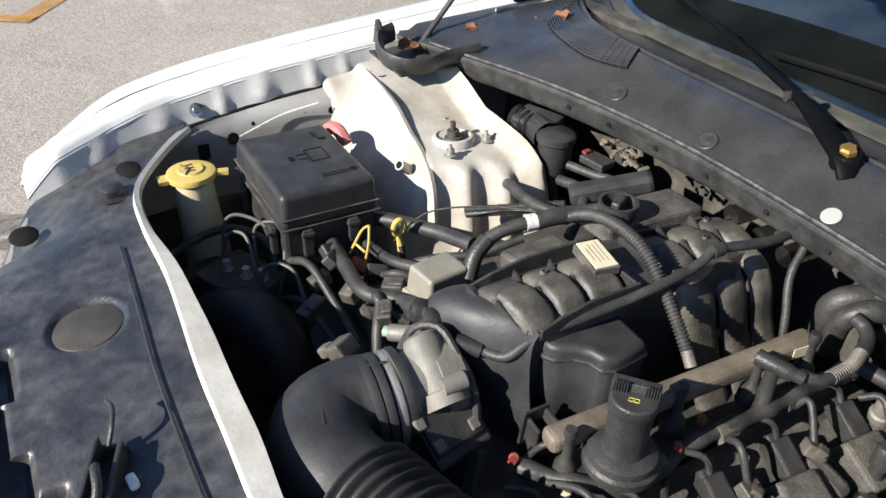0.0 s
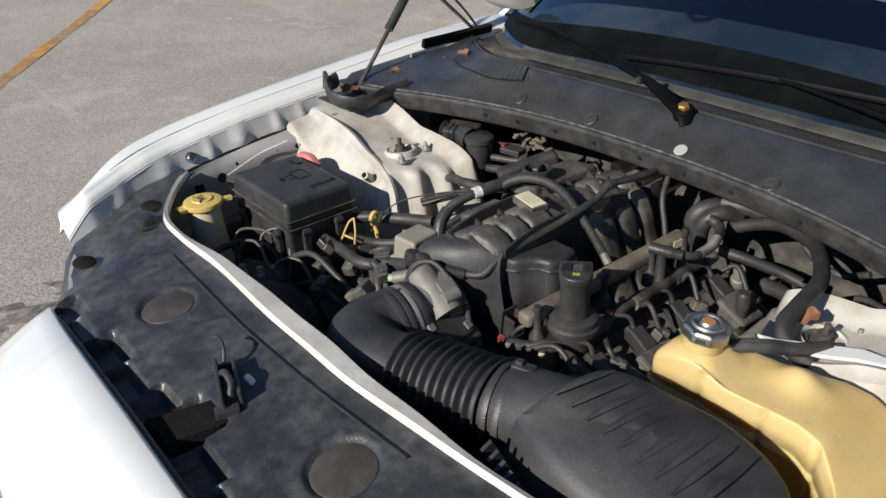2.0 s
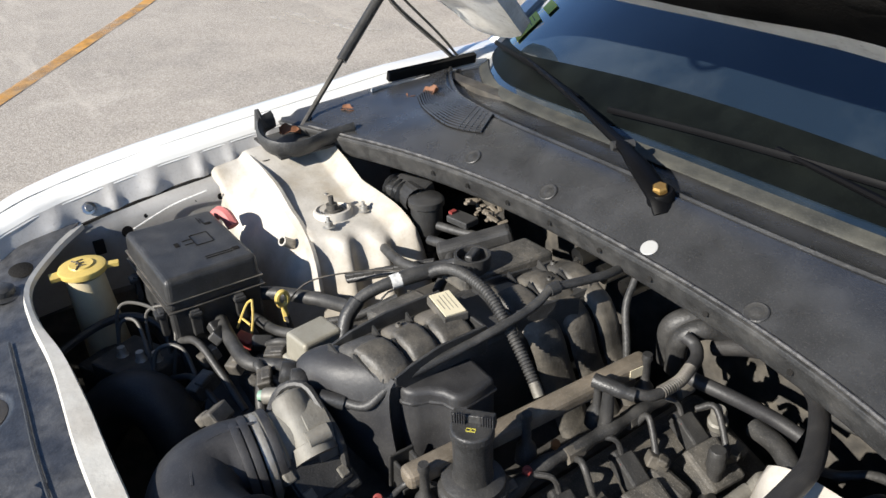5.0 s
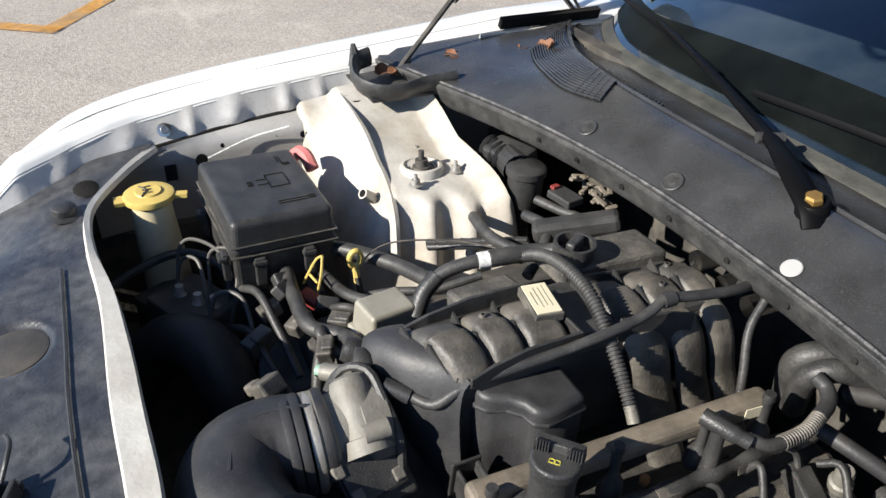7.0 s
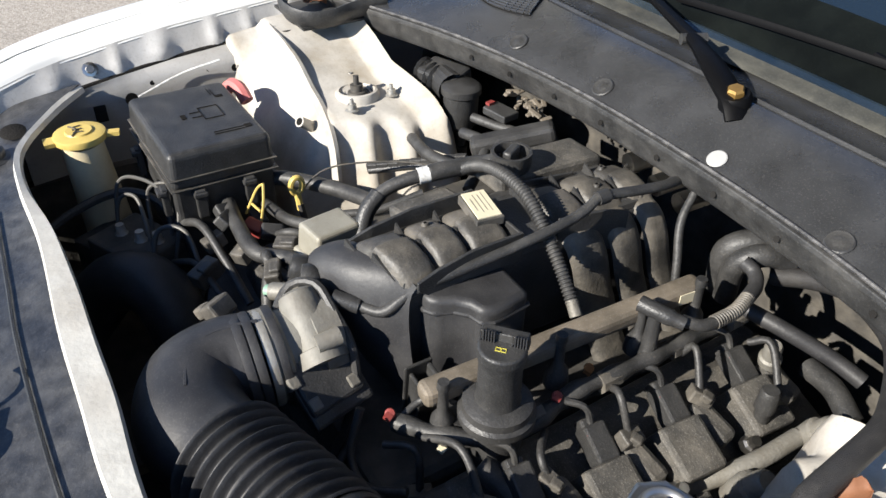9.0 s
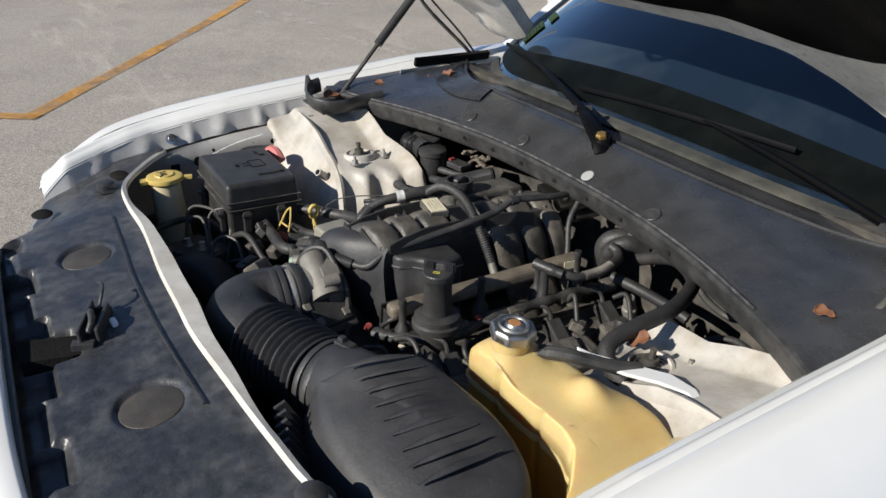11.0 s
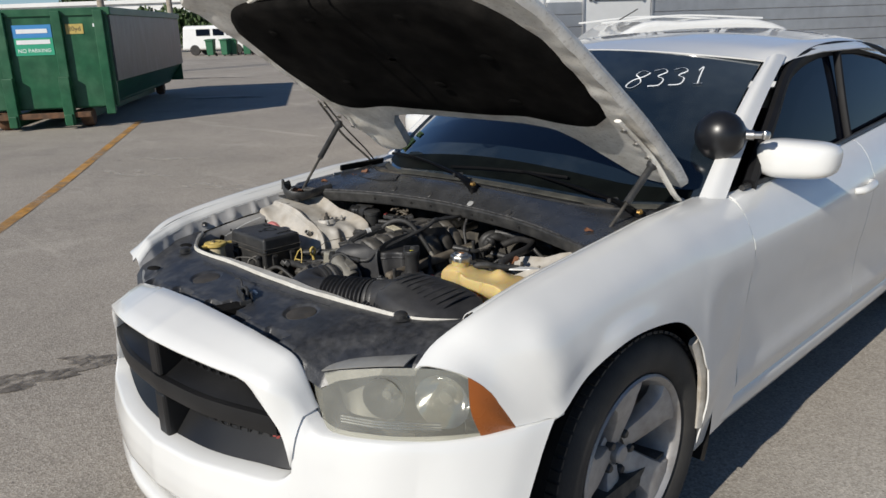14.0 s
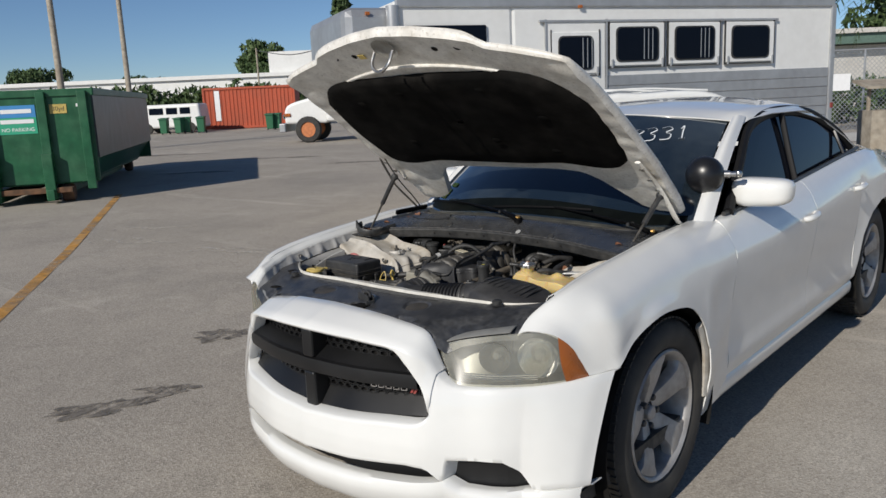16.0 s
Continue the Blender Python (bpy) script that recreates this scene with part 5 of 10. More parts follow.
bm = bmesh.new()
box(bm, (0.116, -0.664, 0.857), (0.016, 0.009, 0.008), (10, 20, 10))
bevel(part("latch_tab", bm, SIGNWHITE_TAB, cover, "small white latch tab"), 0.003)
bm = bmesh.new()
sweep(bm, [(x, cover_front(x) + 0.008, float(np.interp(abs(x - CX), [0, 0.25, 0.36, 0.42], [0.845, 0.838, 0.820, 0.800]))) for x in np.linspace(-0.26, 0.47, 12)], 0.0050, 60, 8)
part("cover_rib", bm, BLACK, cover, "black glossy bead behind the header", True)
bm = bmesh.new()
sweep(bm, [(x, y, cover_z(x, y) + 0.0035) for x, y in ((-0.27, -0.607), (-0.12, -0.612), (0.0, -0.616), (0.18, -0.612), (0.36, -0.600))], 0.0022, 40, 6, flat=0.5)
part("cover_groove", bm, BLACK, cover, "dark moulded groove", True)

# ---- bay walls ----
# pressed ribs of the gutter wall: place along the car, depth, half width
RIBS = [(-0.55, 0.007, 0.012), (-0.475, 0.010, 0.016), (-0.385, 0.008, 0.010), (-0.315, 0.012, 0.018), (-0.225, 0.010, 0.011), (-0.165, 0.006, 0.009), (-0.09, 0.011, 0.016), (-0.005, 0.008, 0.010), (0.07, 0.009, 0.014), (0.24, 0.006, 0.010), (0.33, 0.007, 0.012)]
for side in (1, -1):
    deep = 1.0 if side < 0 else 0.3
    flange, wall, apron, seam = [], [], [], []
    for y in np.linspace(-0.645, 0.5, 190):
        ze = float(np.interp(y, *zip(*EDGE))) - 0.006 * max(0, min(1, (-0.46 - y) / 0.1))
        edge = float(np.interp(y, [-0.65, -0.60, -0.535, -0.46], [0.652, 0.662, 0.688, 0.701]))
        fold = sum(d * math.exp(-((y - c) / w) ** 2) for c, d, w in RIBS) * (1.0 if y > -0.6 else 0.3)
        slot = float(np.interp(y, [-0.645, -0.52, -0.38, -0.21, 0.0, 0.5], [0.046, 0.052, 0.062, 0.092, 0.112, 0.115]))

        def at(inset, drop):
            far = min(inset, 0.036) + max(0, inset - 0.036) * deep
            return far_nose((CX + side * (edge - far), y, ze - drop), side)
        if side > 0 and y < -0.50:
            continue
        flange.append([at(0.0, 0.002), at(0.007, -0.0005), at(0.013, 0.003), at(0.017, 0.0075), at(0.022, 0.0075), at(0.030, 0.016), at(0.036, 0.025)])
        wall.append([at(0.034, 0.021), at(0.038 + 0.5 * fold, 0.034), at(0.044 + fold, 0.047), at(0.049 + 0.7 * fold, 0.060), at(0.054, 0.068)])
        seam.append(at(0.052, 0.067))
        if -0.53 < y < 0.14:
            apron.append([at(0.050, 0.069), at(0.057, 0.067), at(slot - 0.002, 0.076), at(slot + 0.003, 0.086), at(slot + 0.002, 0.105), at(slot - 0.01, 0.25), at(slot - 0.02, 0.5)])
    off = 1 if side > 0 else -1
    panel("hood_gap_flange", grid_mesh(flange), WHITE, "white beaded flange along the hood gap", 0.002, offset=off)
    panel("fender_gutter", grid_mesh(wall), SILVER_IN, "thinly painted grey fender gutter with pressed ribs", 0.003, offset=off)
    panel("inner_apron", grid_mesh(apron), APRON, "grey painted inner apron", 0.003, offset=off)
    # A solid black bead draws the shade in the seam.
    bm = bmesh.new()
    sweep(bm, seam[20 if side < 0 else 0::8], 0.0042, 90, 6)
    part("gutter_seam", bm, LINER, car, "black bead for the shaded seam under the gutter", True)
    for y in (-0.429, -0.02, 0.162, 0.205):
        ze = float(np.interp(y, *zip(*EDGE)))
        bm = bmesh.new()
        lathe(bm, [(0.0, 0.010), (0.006, 0.010), (0.007, 0.004), (0.0115, 0.003), (0.012, 0.0)], pose(CX + side * (0.701 - 0.045 * deep), y, ze - 0.045, 0, -62 * side, 0), 10)
        part("fender_bolt", bm, STEEL, car, "bright bolt in the fender gutter", True)
    if side < 0:
        # Flat black discs draw the shade inside the apron holes.
        for y, dz, inset, r in ((-0.381, 0.105, 0.058, 0.0105), (-0.345, 0.088, 0.062, 0.004), (-0.215, 0.092, 0.088, 0.006), (-0.255, 0.088, 0.076, 0.004)):
            ze = float(np.interp(y, *zip(*EDGE)))
            bm = bmesh.new()
            lathe(bm, [(0.0, 0.0), (r, 0.0)], pose(CX - 0.701 + inset + 0.010, y, ze - dz, 0, 80, 8), 14)
            part("apron_hole", bm, LINER, car, "dark hole in the apron")
        bm = bmesh.new()
        box(bm, (CX - 0.632, -0.432, 0.818), (0.006, 0.018, 0.026))
        part("apron_slot", bm, LINER, car, "square slot in the apron")
        bm = bmesh.new()
        sweep(bm, [(-0.548, -0.372, 0.838), (-0.54, -0.30, 0.866), (-0.52, -0.24, 0.885)], 0.0016, 20, 6)
        part("apron_wire", bm, TAPE, car, "thin pale wire over the apron", True)
        # hinge bracket on the fender wall, a black block for its shaded opening
        bm = bmesh.new()
        box(bm, (-0.583, 0.245, 0.962), (0.006, 0.21, 0.040), (0, 18, 0))
        br = bevel(part("hinge_bracket", bm, SILVER_IN, car, "grey bolted hood hinge bracket"), 0.003)
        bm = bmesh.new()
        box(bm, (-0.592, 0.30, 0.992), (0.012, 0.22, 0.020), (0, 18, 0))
        part("bracket_gap", bm, LINER, br, "black block for the shaded gap over the bracket")
        for y in (0.162, 0.215, 0.30):
            bm = bmesh.new()
            lathe(bm, [(0.0, 0.011), (0.0065, 0.011), (0.0075, 0.004), (0.012, 0.003), (0.0125, 0.0)], pose(-0.579, y, 0.962, 0, 68, 0), 6 if y < 0.25 else 12)
            part("bracket_bolt", bm, STEEL, br, "bright hexagonal bolt")
bm = bmesh.new()
box(bm, (CX, -0.1, 0.30), (1.3, 1.0, 0.03))
part("bay_floor", bm, DARK, car, "dark grimy engine bay floor")
bm = bmesh.new()
box(bm, (CX, -0.60, 0.55), (1.2, 0.02, 0.5))
part("radiator", bm, DARK, car, "dark radiator back")
bm = bmesh.new()
box(bm, (CX, 0.32, 0.62), (1.4, 0.03, 0.72))
part("bulkhead", bm, DARK, car, "dark engine bulkhead")


# strut towers
def tower(side):
    def P(x, y, z):
        return (x, y, z) if side < 0 else (0.562 + (-0.337 - x) * 0.85, y + 0.015, z - 0.014)

    def top_z(x):
        return float(np.interp(x, [-0.57, -0.50, -0.42, -0.36, -0.30, -0.25, -0.20], [0.918, 0.912, 0.893, 0.871, 0.862, 0.853, 0.835]))

    def inner_x(y):
        b = 0.020 * (math.exp(-((y + 0.108) / 0.013) ** 2) + math.exp(-((y + 0.050) / 0.013) ** 2))
        return float(np.interp(y, [-0.20, -0.15, -0.12, -0.08, -0.03, 0.02], [-0.30, -0.285, -0.272, -0.258, -0.238, -0.205])) + b

    def back_y(x):
        return float(np.interp(x, [-0.57, -0.50, -0.37, -0.30, -0.22], [0.0, -0.008, -0.012, 0.0, 0.004]))

    rows = []
    for t in np.linspace(0, 1, 52):
        row = []
        for kind, k in [("top", q) for q in np.linspace(0, 1, 40)] + [("in", 0.2), ("in", 0.45), ("in", 0.75), ("in", 1.0)]:
            # stations from the rear drop over the lip and the top to the front panel
            xs = -0.57 + (inner_x(-0.07) + 0.57) * (k if kind == "top" else 1.0)
            yb, ys = back_y(xs), float(np.interp(xs, [-0.57, -0.40, -0.25], [-0.144, -0.146, -0.152]))
            if t < 0.12:
                y, drop = yb + 0.022 * (1 - t / 0.12), 0.10 * (1 - t / 0.12) ** 1.5
                lift = 0.026
            elif t < 0.70:
                u = (t - 0.12) / 0.58
                y, drop = yb + (ys - yb) * u, 0.0
                lift = 0.026 * max(0, 1 - u / 0.22) ** 1.5
            else:
                u = (t - 0.70) / 0.30
                fall = min(max((xs + 0.55) / 0.13, 0), 1)
                y = ys - 0.064 * min(1, u / 0.72) - 0.012 * max(0, u - 0.72) / 0.28
                drop = 0.010 * min(1, u * 8) + 0.008 * u + 0.10 * fall * min(1, u / 0.72) ** 1.2 + 0.16 * max(0, (u - 0.72) / 0.28) ** 1.3
                lift = 0.0
            if kind == "top":
                x = -0.57 + (inner_x(y) + 0.57) * k
                z = top_z(x) + lift - drop - 0.004 * max(0, (k - 0.93) / 0.07) ** 2
                z += 0.0025 * math.sin(26 * x) * math.sin(21 * y)
            else:
                x = inner_x(y) + 0.034 * k
                z = top_z(inner_x(y)) + lift * (1 - k) - drop - 0.004 - 0.19 * k ** 1.4
            row.append(P(x, y, z))
        rows.append(row)
    tw = panel("strut_tower", grid_mesh(rows), WHITE_IN, "cream white painted strut tower with grime", 0.003, offset=1 if side > 0 else -1)
    c = P(-0.329, -0.087, 0.8715)
    m = pose(*c, 0, 5 * side, 0)
    bm = bmesh.new()
    lathe(bm, [(0.025, -0.004), (0.026, 0.004), (0.028, 0.006), (0.032, 0.005), (0.0345, 0.0), (0.0355, -0.012)], m, 36)
    part("strut_mount", bm, WHITE_IN, tw, "white painted strut mount ring", True)
    bm = bmesh.new()
    lathe(bm, [(0.0, 0.028), (0.0045, 0.028), (0.0045, 0.014), (0.010, 0.014), (0.010, 0.004), (0.014, 0.003), (0.016, -0.002), (0.019, 0.002), (0.022, -0.003), (0.0258, 0.001)], m, 24)
    part("strut_stud", bm, DARK, tw, "dark strut rod and nut", True)
    for k in range(3):
        a = radians((165, 326, 62)[k])
        bm = bmesh.new()
        lathe(bm, [(0.0, 0.017), (0.003, 0.017), (0.0035, 0.009), (0.0065, 0.009), (0.007, 0.002), (0.011, 0.0)], m @ pose(0.053 * math.cos(a), 0.053 * math.sin(a), -0.004 - 0.05 * math.cos(a) * 0.05), 10)
        part("mount_nut", bm, ALU, tw, "flanged mount nut", True)
    bm = bmesh.new()
    sweep(bm, [P(-0.545, -0.143, 0.917), P(-0.48, -0.146, 0.910), P(-0.42, -0.147, 0.895), P(-0.365, -0.149, 0.872), P(-0.315, -0.152, 0.858), P(-0.272, -0.158, 0.83), P(-0.258, -0.16, 0.76)], lambda u, r: 0.002 + 0.0045 * min(1, u * 3), 40, 6, flat=2.0)
    part("tower_seam", bm, WHITE_IN, tw, "raised flange seam", True)
    for x, y, r in ((-0.515, -0.125, 0.009), (-0.537, -0.135, 0.005)):
        bm = bmesh.new()
        lathe(bm, [(0.0, 0.0), (r, 0.0), (r * 1.1, -0.002)], pose(*P(x, y, top_z(x) + 0.003), 0, -6, 0), 14)
        part("tower_hole", bm, LINER, tw, "dark hole")
    bm = bmesh.new()
    q = P(-0.318, -0.178, 0.845)
    lathe(bm, [(0.006, -0.02), (0.0085, -0.02), (0.0085, 0.016), (0.006, 0.016)], pose(*q, 50, -20 * side, 0), 14, True)
    part("drain_stub", bm, CREAM if side > 0 else ALU, tw, "short tube stub", True)
    if side > 0:
        return tw
    # rubber drain tray between tower and cowl
    bm = bmesh.new()
    sweep(bm, [P(-0.552, -0.085, 0.975), P(-0.545, -0.112, 0.968), P(-0.51, -0.124, 0.952), P(-0.47, -0.108, 0.945), P(-0.455, -0.07, 0.945), P(-0.46, -0.025, 0.95), P(-0.45, 0.03, 0.957)], 0.008, 40, 8, flat=2.4)
    tray = part("drain_gutter", bm, RUBBER, car, "black rubber drain gutter", True)
    bm = bmesh.new()
    sweep(bm, [P(-0.545, -0.112, 0.965), P(-0.552, -0.114, 1.0)], lambda u, r: 0.013 * (1 - 0.7 * u), 5, 6)
    part("gutter_tip", bm, RUBBER, tray, "", True)
    v, f = grid_mesh([[P(x, y, 0.934) for x in (-0.60, -0.53, -0.46)] for y in (-0.115, -0.05, 0.03)])
    solid(mesh_object("gutter_floor", v, f, RUBBER, tray), 0.004)
    return tw


tower(-1)
tower(1)

# ---- cowl ----
def cowl_front(xc):
    return 0.078 - 0.11 * (abs(xc) / 0.6) ** 2 if xc < 0 else 0.078 - 0.085 * (xc / 0.6) ** 3


def lip_z(xc):
    return 0.963 - 0.4 * cowl_drop(xc)


def cowl_row(xc):
    yf, yb, d = cowl_front(xc), glass_base(xc), cowl_drop(xc)
    yc = max(yb - 0.095, yf + 0.065)
    x, z = CX + xc, 1.0 - d
    lz = lip_z(xc)
    return [(x, yf + 0.004, lz), (x, yf + 0.012, lz + 0.006), (x, yf + 0.028, 0.4 * lz + 0.6 * (z - 0.010)), (x, yf + 0.05, z - 0.006), (x, (yf + 0.05 + yc) / 2, z + 0.005), (x, yc - 0.005, z + 0.013), (x, yc + 0.004, z + 0.012), (x, yc + 0.014, z + 0.001), (x, yb - 0.03, z - 0.003), (x, yb - 0.008, z - 0.003), (x, yb + 0.012, z - 0.002)]


def cowl_z(x, y):
    r = cowl_row(x - CX)
    return float(np.interp(y, [p[1] for p in r], [p[2] for p in r]))


def cowl_tilt(x, y):
    return math.degrees(math.atan2(cowl_z(x, y + 0.008) - cowl_z(x, y - 0.008), 0.016))


cowl = mesh_object("cowl_panel", *grid_mesh([[(p.x, p.y, p.z) for p in map(Vector, cowl_row(xc))] for xc in np.linspace(-0.70, 0.70, 72)]), COWL, car, "greyed black plastic cowl under the windshield", smooth=True)
solid(cowl, 0.004, 1)
rows = []
for xc in np.linspace(-0.68, 0.68, 60):
    x, yf, zf = CX + xc, cowl_front(xc), lip_z(xc)
    rows.append([(x, yf + 0.010, zf + 0.003), (x, yf + 0.001, zf + 0.001), (x, yf, zf - 0.005), (x, yf + 0.010, zf - 0.034), (x, yf + 0.013, zf - 0.039), (x, yf + 0.04, zf - 0.042), (x, yf + 0.14, zf - 0.05)])
lipb = solid(mesh_object("cowl_lip", *grid_mesh(rows), RUBBER, cowl, "dark upright front lip of the cowl", smooth=False), 0.003)
bevel(lipb, 0.003, 2, 20)
# Pale bead carries the lip's sunlit edge along with its scuffs.
bm = bmesh.new()
sweep(bm, [(CX + xc, cowl_front(xc) + 0.005, lip_z(xc) + 0.0045) for xc in np.linspace(-0.60, 0.55, 24)], 0.0024, 120, 6)
part("lip_bead", bm, LIPBEAD, lipb, "pale bead for the scuffed, sunlit edge of the lip", True)
for xc in (-0.30, -0.22, -0.13, -0.04, 0.06, 0.15, 0.24, 0.36):
    bm = bmesh.new()
    lathe(bm, [(0.0, 0.0), (0.0038, 0.0)], pose(CX + xc, cowl_front(xc) + 0.0015, lip_z(xc) - 0.018, 72, 0, 0), 10)
    part("lip_hole", bm, LINER, lipb, "small dark hole")
bm = bmesh.new()
lathe(bm, [(0.0, 0.0012), (0.0105, 0.0010), (0.0116, 0.0)], pose(0.205, 0.096, cowl_z(0.205, 0.096) + 0.002, cowl_tilt(0.205, 0.096), 0, 0), 20)
part("cowl_plug", bm, PLUGGREY, cowl, "pale round plug", True)
for x, y in ((0.008, 0.100), (0.37, 0.086), (-0.165, 0.092)):
    bm = bmesh.new()
    lathe(bm, [(0.0, 0.0012), (0.006, 0.0012), (0.0085, 0.0002), (0.013, 0.0014), (0.0145, 0.0)], pose(x, y, cowl_z(x, y) + 0.002, cowl_tilt(x, y), 0, 0), 16)
    part("cowl_fastener", bm, BLACK, cowl, "recessed black fastener", True)
# air inlet: black sheet for the shade under bent parallel slats that close with a small cross grid
FRONTLINE = spline([(-0.475, 0.185, 0), (-0.40, 0.152, 0), (-0.300, 0.126, 0), (-0.245, 0.128, 0), (-0.205, 0.138, 0)], 24)
REARLINE = spline([(-0.565, 0.318, 0), (-0.48, 0.262, 0), (-0.36, 0.232, 0), (-0.29, 0.222, 0), (-0.262, 0.218, 0)], 24)


def inlet(u, v, lift):
    a, b = FRONTLINE[min(int(u * 23), 22)], REARLINE[min(int(u * 23), 22)]
    a2, b2 = FRONTLINE[min(int(u * 23), 22) + 1], REARLINE[min(int(u * 23), 22) + 1]
    k = u * 23 - min(int(u * 23), 22)
    p = a.lerp(a2, k).lerp(b.lerp(b2, k), v)
    return (p.x, p.y, cowl_z(p.x, p.y) + lift)


bed = mesh_object("air_inlet_bed", *grid_mesh([[inlet(u, v, 0.0012) for v in np.linspace(0, 1, 16)] for u in np.linspace(0, 1, 40)]), LINER, cowl, "dark bed of the air inlet")
bm = bmesh.new()
for i in range(15):
    v = (i + 0.5) / 15
    sweep(bm, [inlet(u, v, 0.0026) for u in np.linspace(0.0, 1.0, 14)], 0.0016, 40, 4, flat=1.4)
for i in range(5):
    sweep(bm, [inlet(0.82 + 0.045 * i, v, 0.0034) for v in np.linspace(0.0, 1.0, 8)], 0.0012, 16, 4)
part("air_inlet_slats", bm, COWL, cowl, "fine parallel inlet slats")["kind"] = "stuff"
# ridge beside the glass with a fine comb
bm = bmesh.new()
for i in range(52):
    xc = -0.665 + 0.0085 * i
    yc = glass_base(xc) - 0.072
    box(bm, (CX + xc, yc, cowl_z(CX + xc, yc) + 0.0015), (0.0035, 0.026, 0.004), (0, 0, 20))
part("cowl_comb", bm, BLACK, cowl, "fine comb of ribs beside the glass")["kind"] = "stuff"
bm = bmesh.new()
sweep(bm, [(CX + xc, glass_base(xc) - 0.09, cowl_z(CX + xc, glass_base(xc) - 0.09) + 0.0015) for xc in np.linspace(-0.66, 0.62, 30)], 0.0042, 120, 6)
part("cowl_ridge", bm, COWL, cowl, "raised ridge of the cowl", True)
# dusty seal strip at the foot of the glass
rows = [[(CX + xc, glass_base(xc) + o, 1.0 - cowl_drop(xc) + h) for o, h in ((-0.010, -0.001), (-0.007, 0.002), (0.003, 0.004), (0.013, 0.008))] for xc in np.linspace(-0.70, 0.70, 60)]
solid(mesh_object("glass_seal", *grid_mesh(rows), SEALSTRIP, cowl, "dusty olive seal strip at the foot of the windshield"), 0.003)


# wipers
FRIT = material("dusty_black_glass_border", (0.0035, 0.0045, 0.0045), 0.45, vary=0.25, scale=14, bump=0.0, second=(0.008, 0.010, 0.009), amount=0.6, dirt_scale=9, detail=12, dust=0.04, speck=(0.09, 0.10, 0.08), grain=380, spec=0.05)
BRASS = material("brassy_nut", (0.50, 0.30, 0.09), 0.35, metal=0.7, vary=0.2, bump=0.2, second=(0.25, 0.14, 0.05), amount=0.5, dirt_scale=60)


def wiper(pivot, knee, tip, blade_a, blade_b):
    pv, kn, tp = Vector(pivot), Vector(knee), Vector(tip)
    bm = bmesh.new()
    sweep(bm, [pv + (pv - kn).normalized() * 0.02 - Vector((0, 0, 0.012)), pv, pv.lerp(kn, 0.5) + Vector((0, 0, 0.004)), kn], lambda u, r: 0.0145 + 0.006 * math.sin(math.pi * min(1, u * 1.1 + 0.1)) ** 0.7, 26, 10, flat=0.55)
    w = part("wiper", bm, WIPER, car, "black windshield wiper arm", True)
    bm = bmesh.new()
    sweep(bm, [kn, kn.lerp(tp, 0.5) + Vector((0, 0, 0.004)), tp], lambda u, r: 0.0115 - 0.005 * u, 20, 8, flat=0.6)
    part("wiper_rod", bm, WIPER, w, "", True)
    bm = bmesh.new()
    d = (kn - pv).normalized()
    sd = d.cross(Vector((0, 0, 1)))
    sweep(bm, [kn - sd * 0.017, kn + sd * 0.017], 0.0075, 5, 8)
    part("knuckle_pin", bm, BLACK, w, "", True)
    bm = bmesh.new()
    lathe(bm, [(0.0, 0.010), (0.0085, 0.010), (0.0105, 0.007), (0.0105, -0.004)], pose(pivot[0], pivot[1], pivot[2] + 0.009, 14, 0, 10), 6)
    part("wiper_nut", bm, BRASS, w, "brassy hexagonal wiper nut")
    bm = bmesh.new()
    lathe(bm, [(0.0105, 0.002), (0.016, 0.003), (0.0185, 0.0), (0.0185, -0.02)], pose(pivot[0], pivot[1], pivot[2] + 0.0085, 14, 0, 0), 20)
    part("pivot_boss", bm, WIPER, w, "round black pivot boss", True)
    bm = bmesh.new()
    a, b = Vector(blade_a), Vector(blade_b)
    pts = [a, a.lerp(b, 0.33) + Vector((0, -0.005, 0.006)), a.lerp(b, 0.66) + Vector((0, -0.005, 0.006)), b]
    sweep(bm, pts, 0.0034, 30, 6, flat=1.6)
    part("wiper_blade", bm, WIPER, w, "black wiper blade", True)
    return w


wiper((0.163, 0.156, 1.010), (0.040, 0.212, 1.032), (-0.40, 0.392, 1.034), (-0.60, 0.475, 1.012), (-0.155, 0.306, 1.032))
wiper((0.728, 0.258, 0.978), (0.62, 0.283, 1.008), (0.21, 0.328, 1.050), (-0.075, 0.297, 1.036), (0.41, 0.343, 1.044))

# black border printed along the foot of the glass
rows = []
for k in np.linspace(-0.97, 0.97, 50):
    rows.append([(lambda p: (p[0], p[1] - 0.001, p[2] + 0.0022))(windscreen_point(k, u)) for u in np.linspace(0.03, 0.135 - 0.05 * k * k, 5)])
mesh_object("glass_border", *grid_mesh(rows), FRIT, wind, "dusty black printed border of the windshield")

# ---- engine ----
bm = bmesh.new()
box(bm, (CX, -0.10, 0.55), (0.34, 0.50, 0.34))
engine = bevel(part("engine", bm, DARK, car, "grimy black V8 engine"), 0.012)
for s_ in (-1, 1):
    bm = bmesh.new()
    box(bm, (CX + s_ * 0.24, -0.09, 0.62), (0.20, 0.50, 0.20), (0, s_ * 32, 0))
    bevel(part("cylinder_bank", bm, DARK, engine, "grimy cylinder bank"), 0.012)


# intake manifold: smooth front plenum, broad runner tops between two fences, runners down the near side


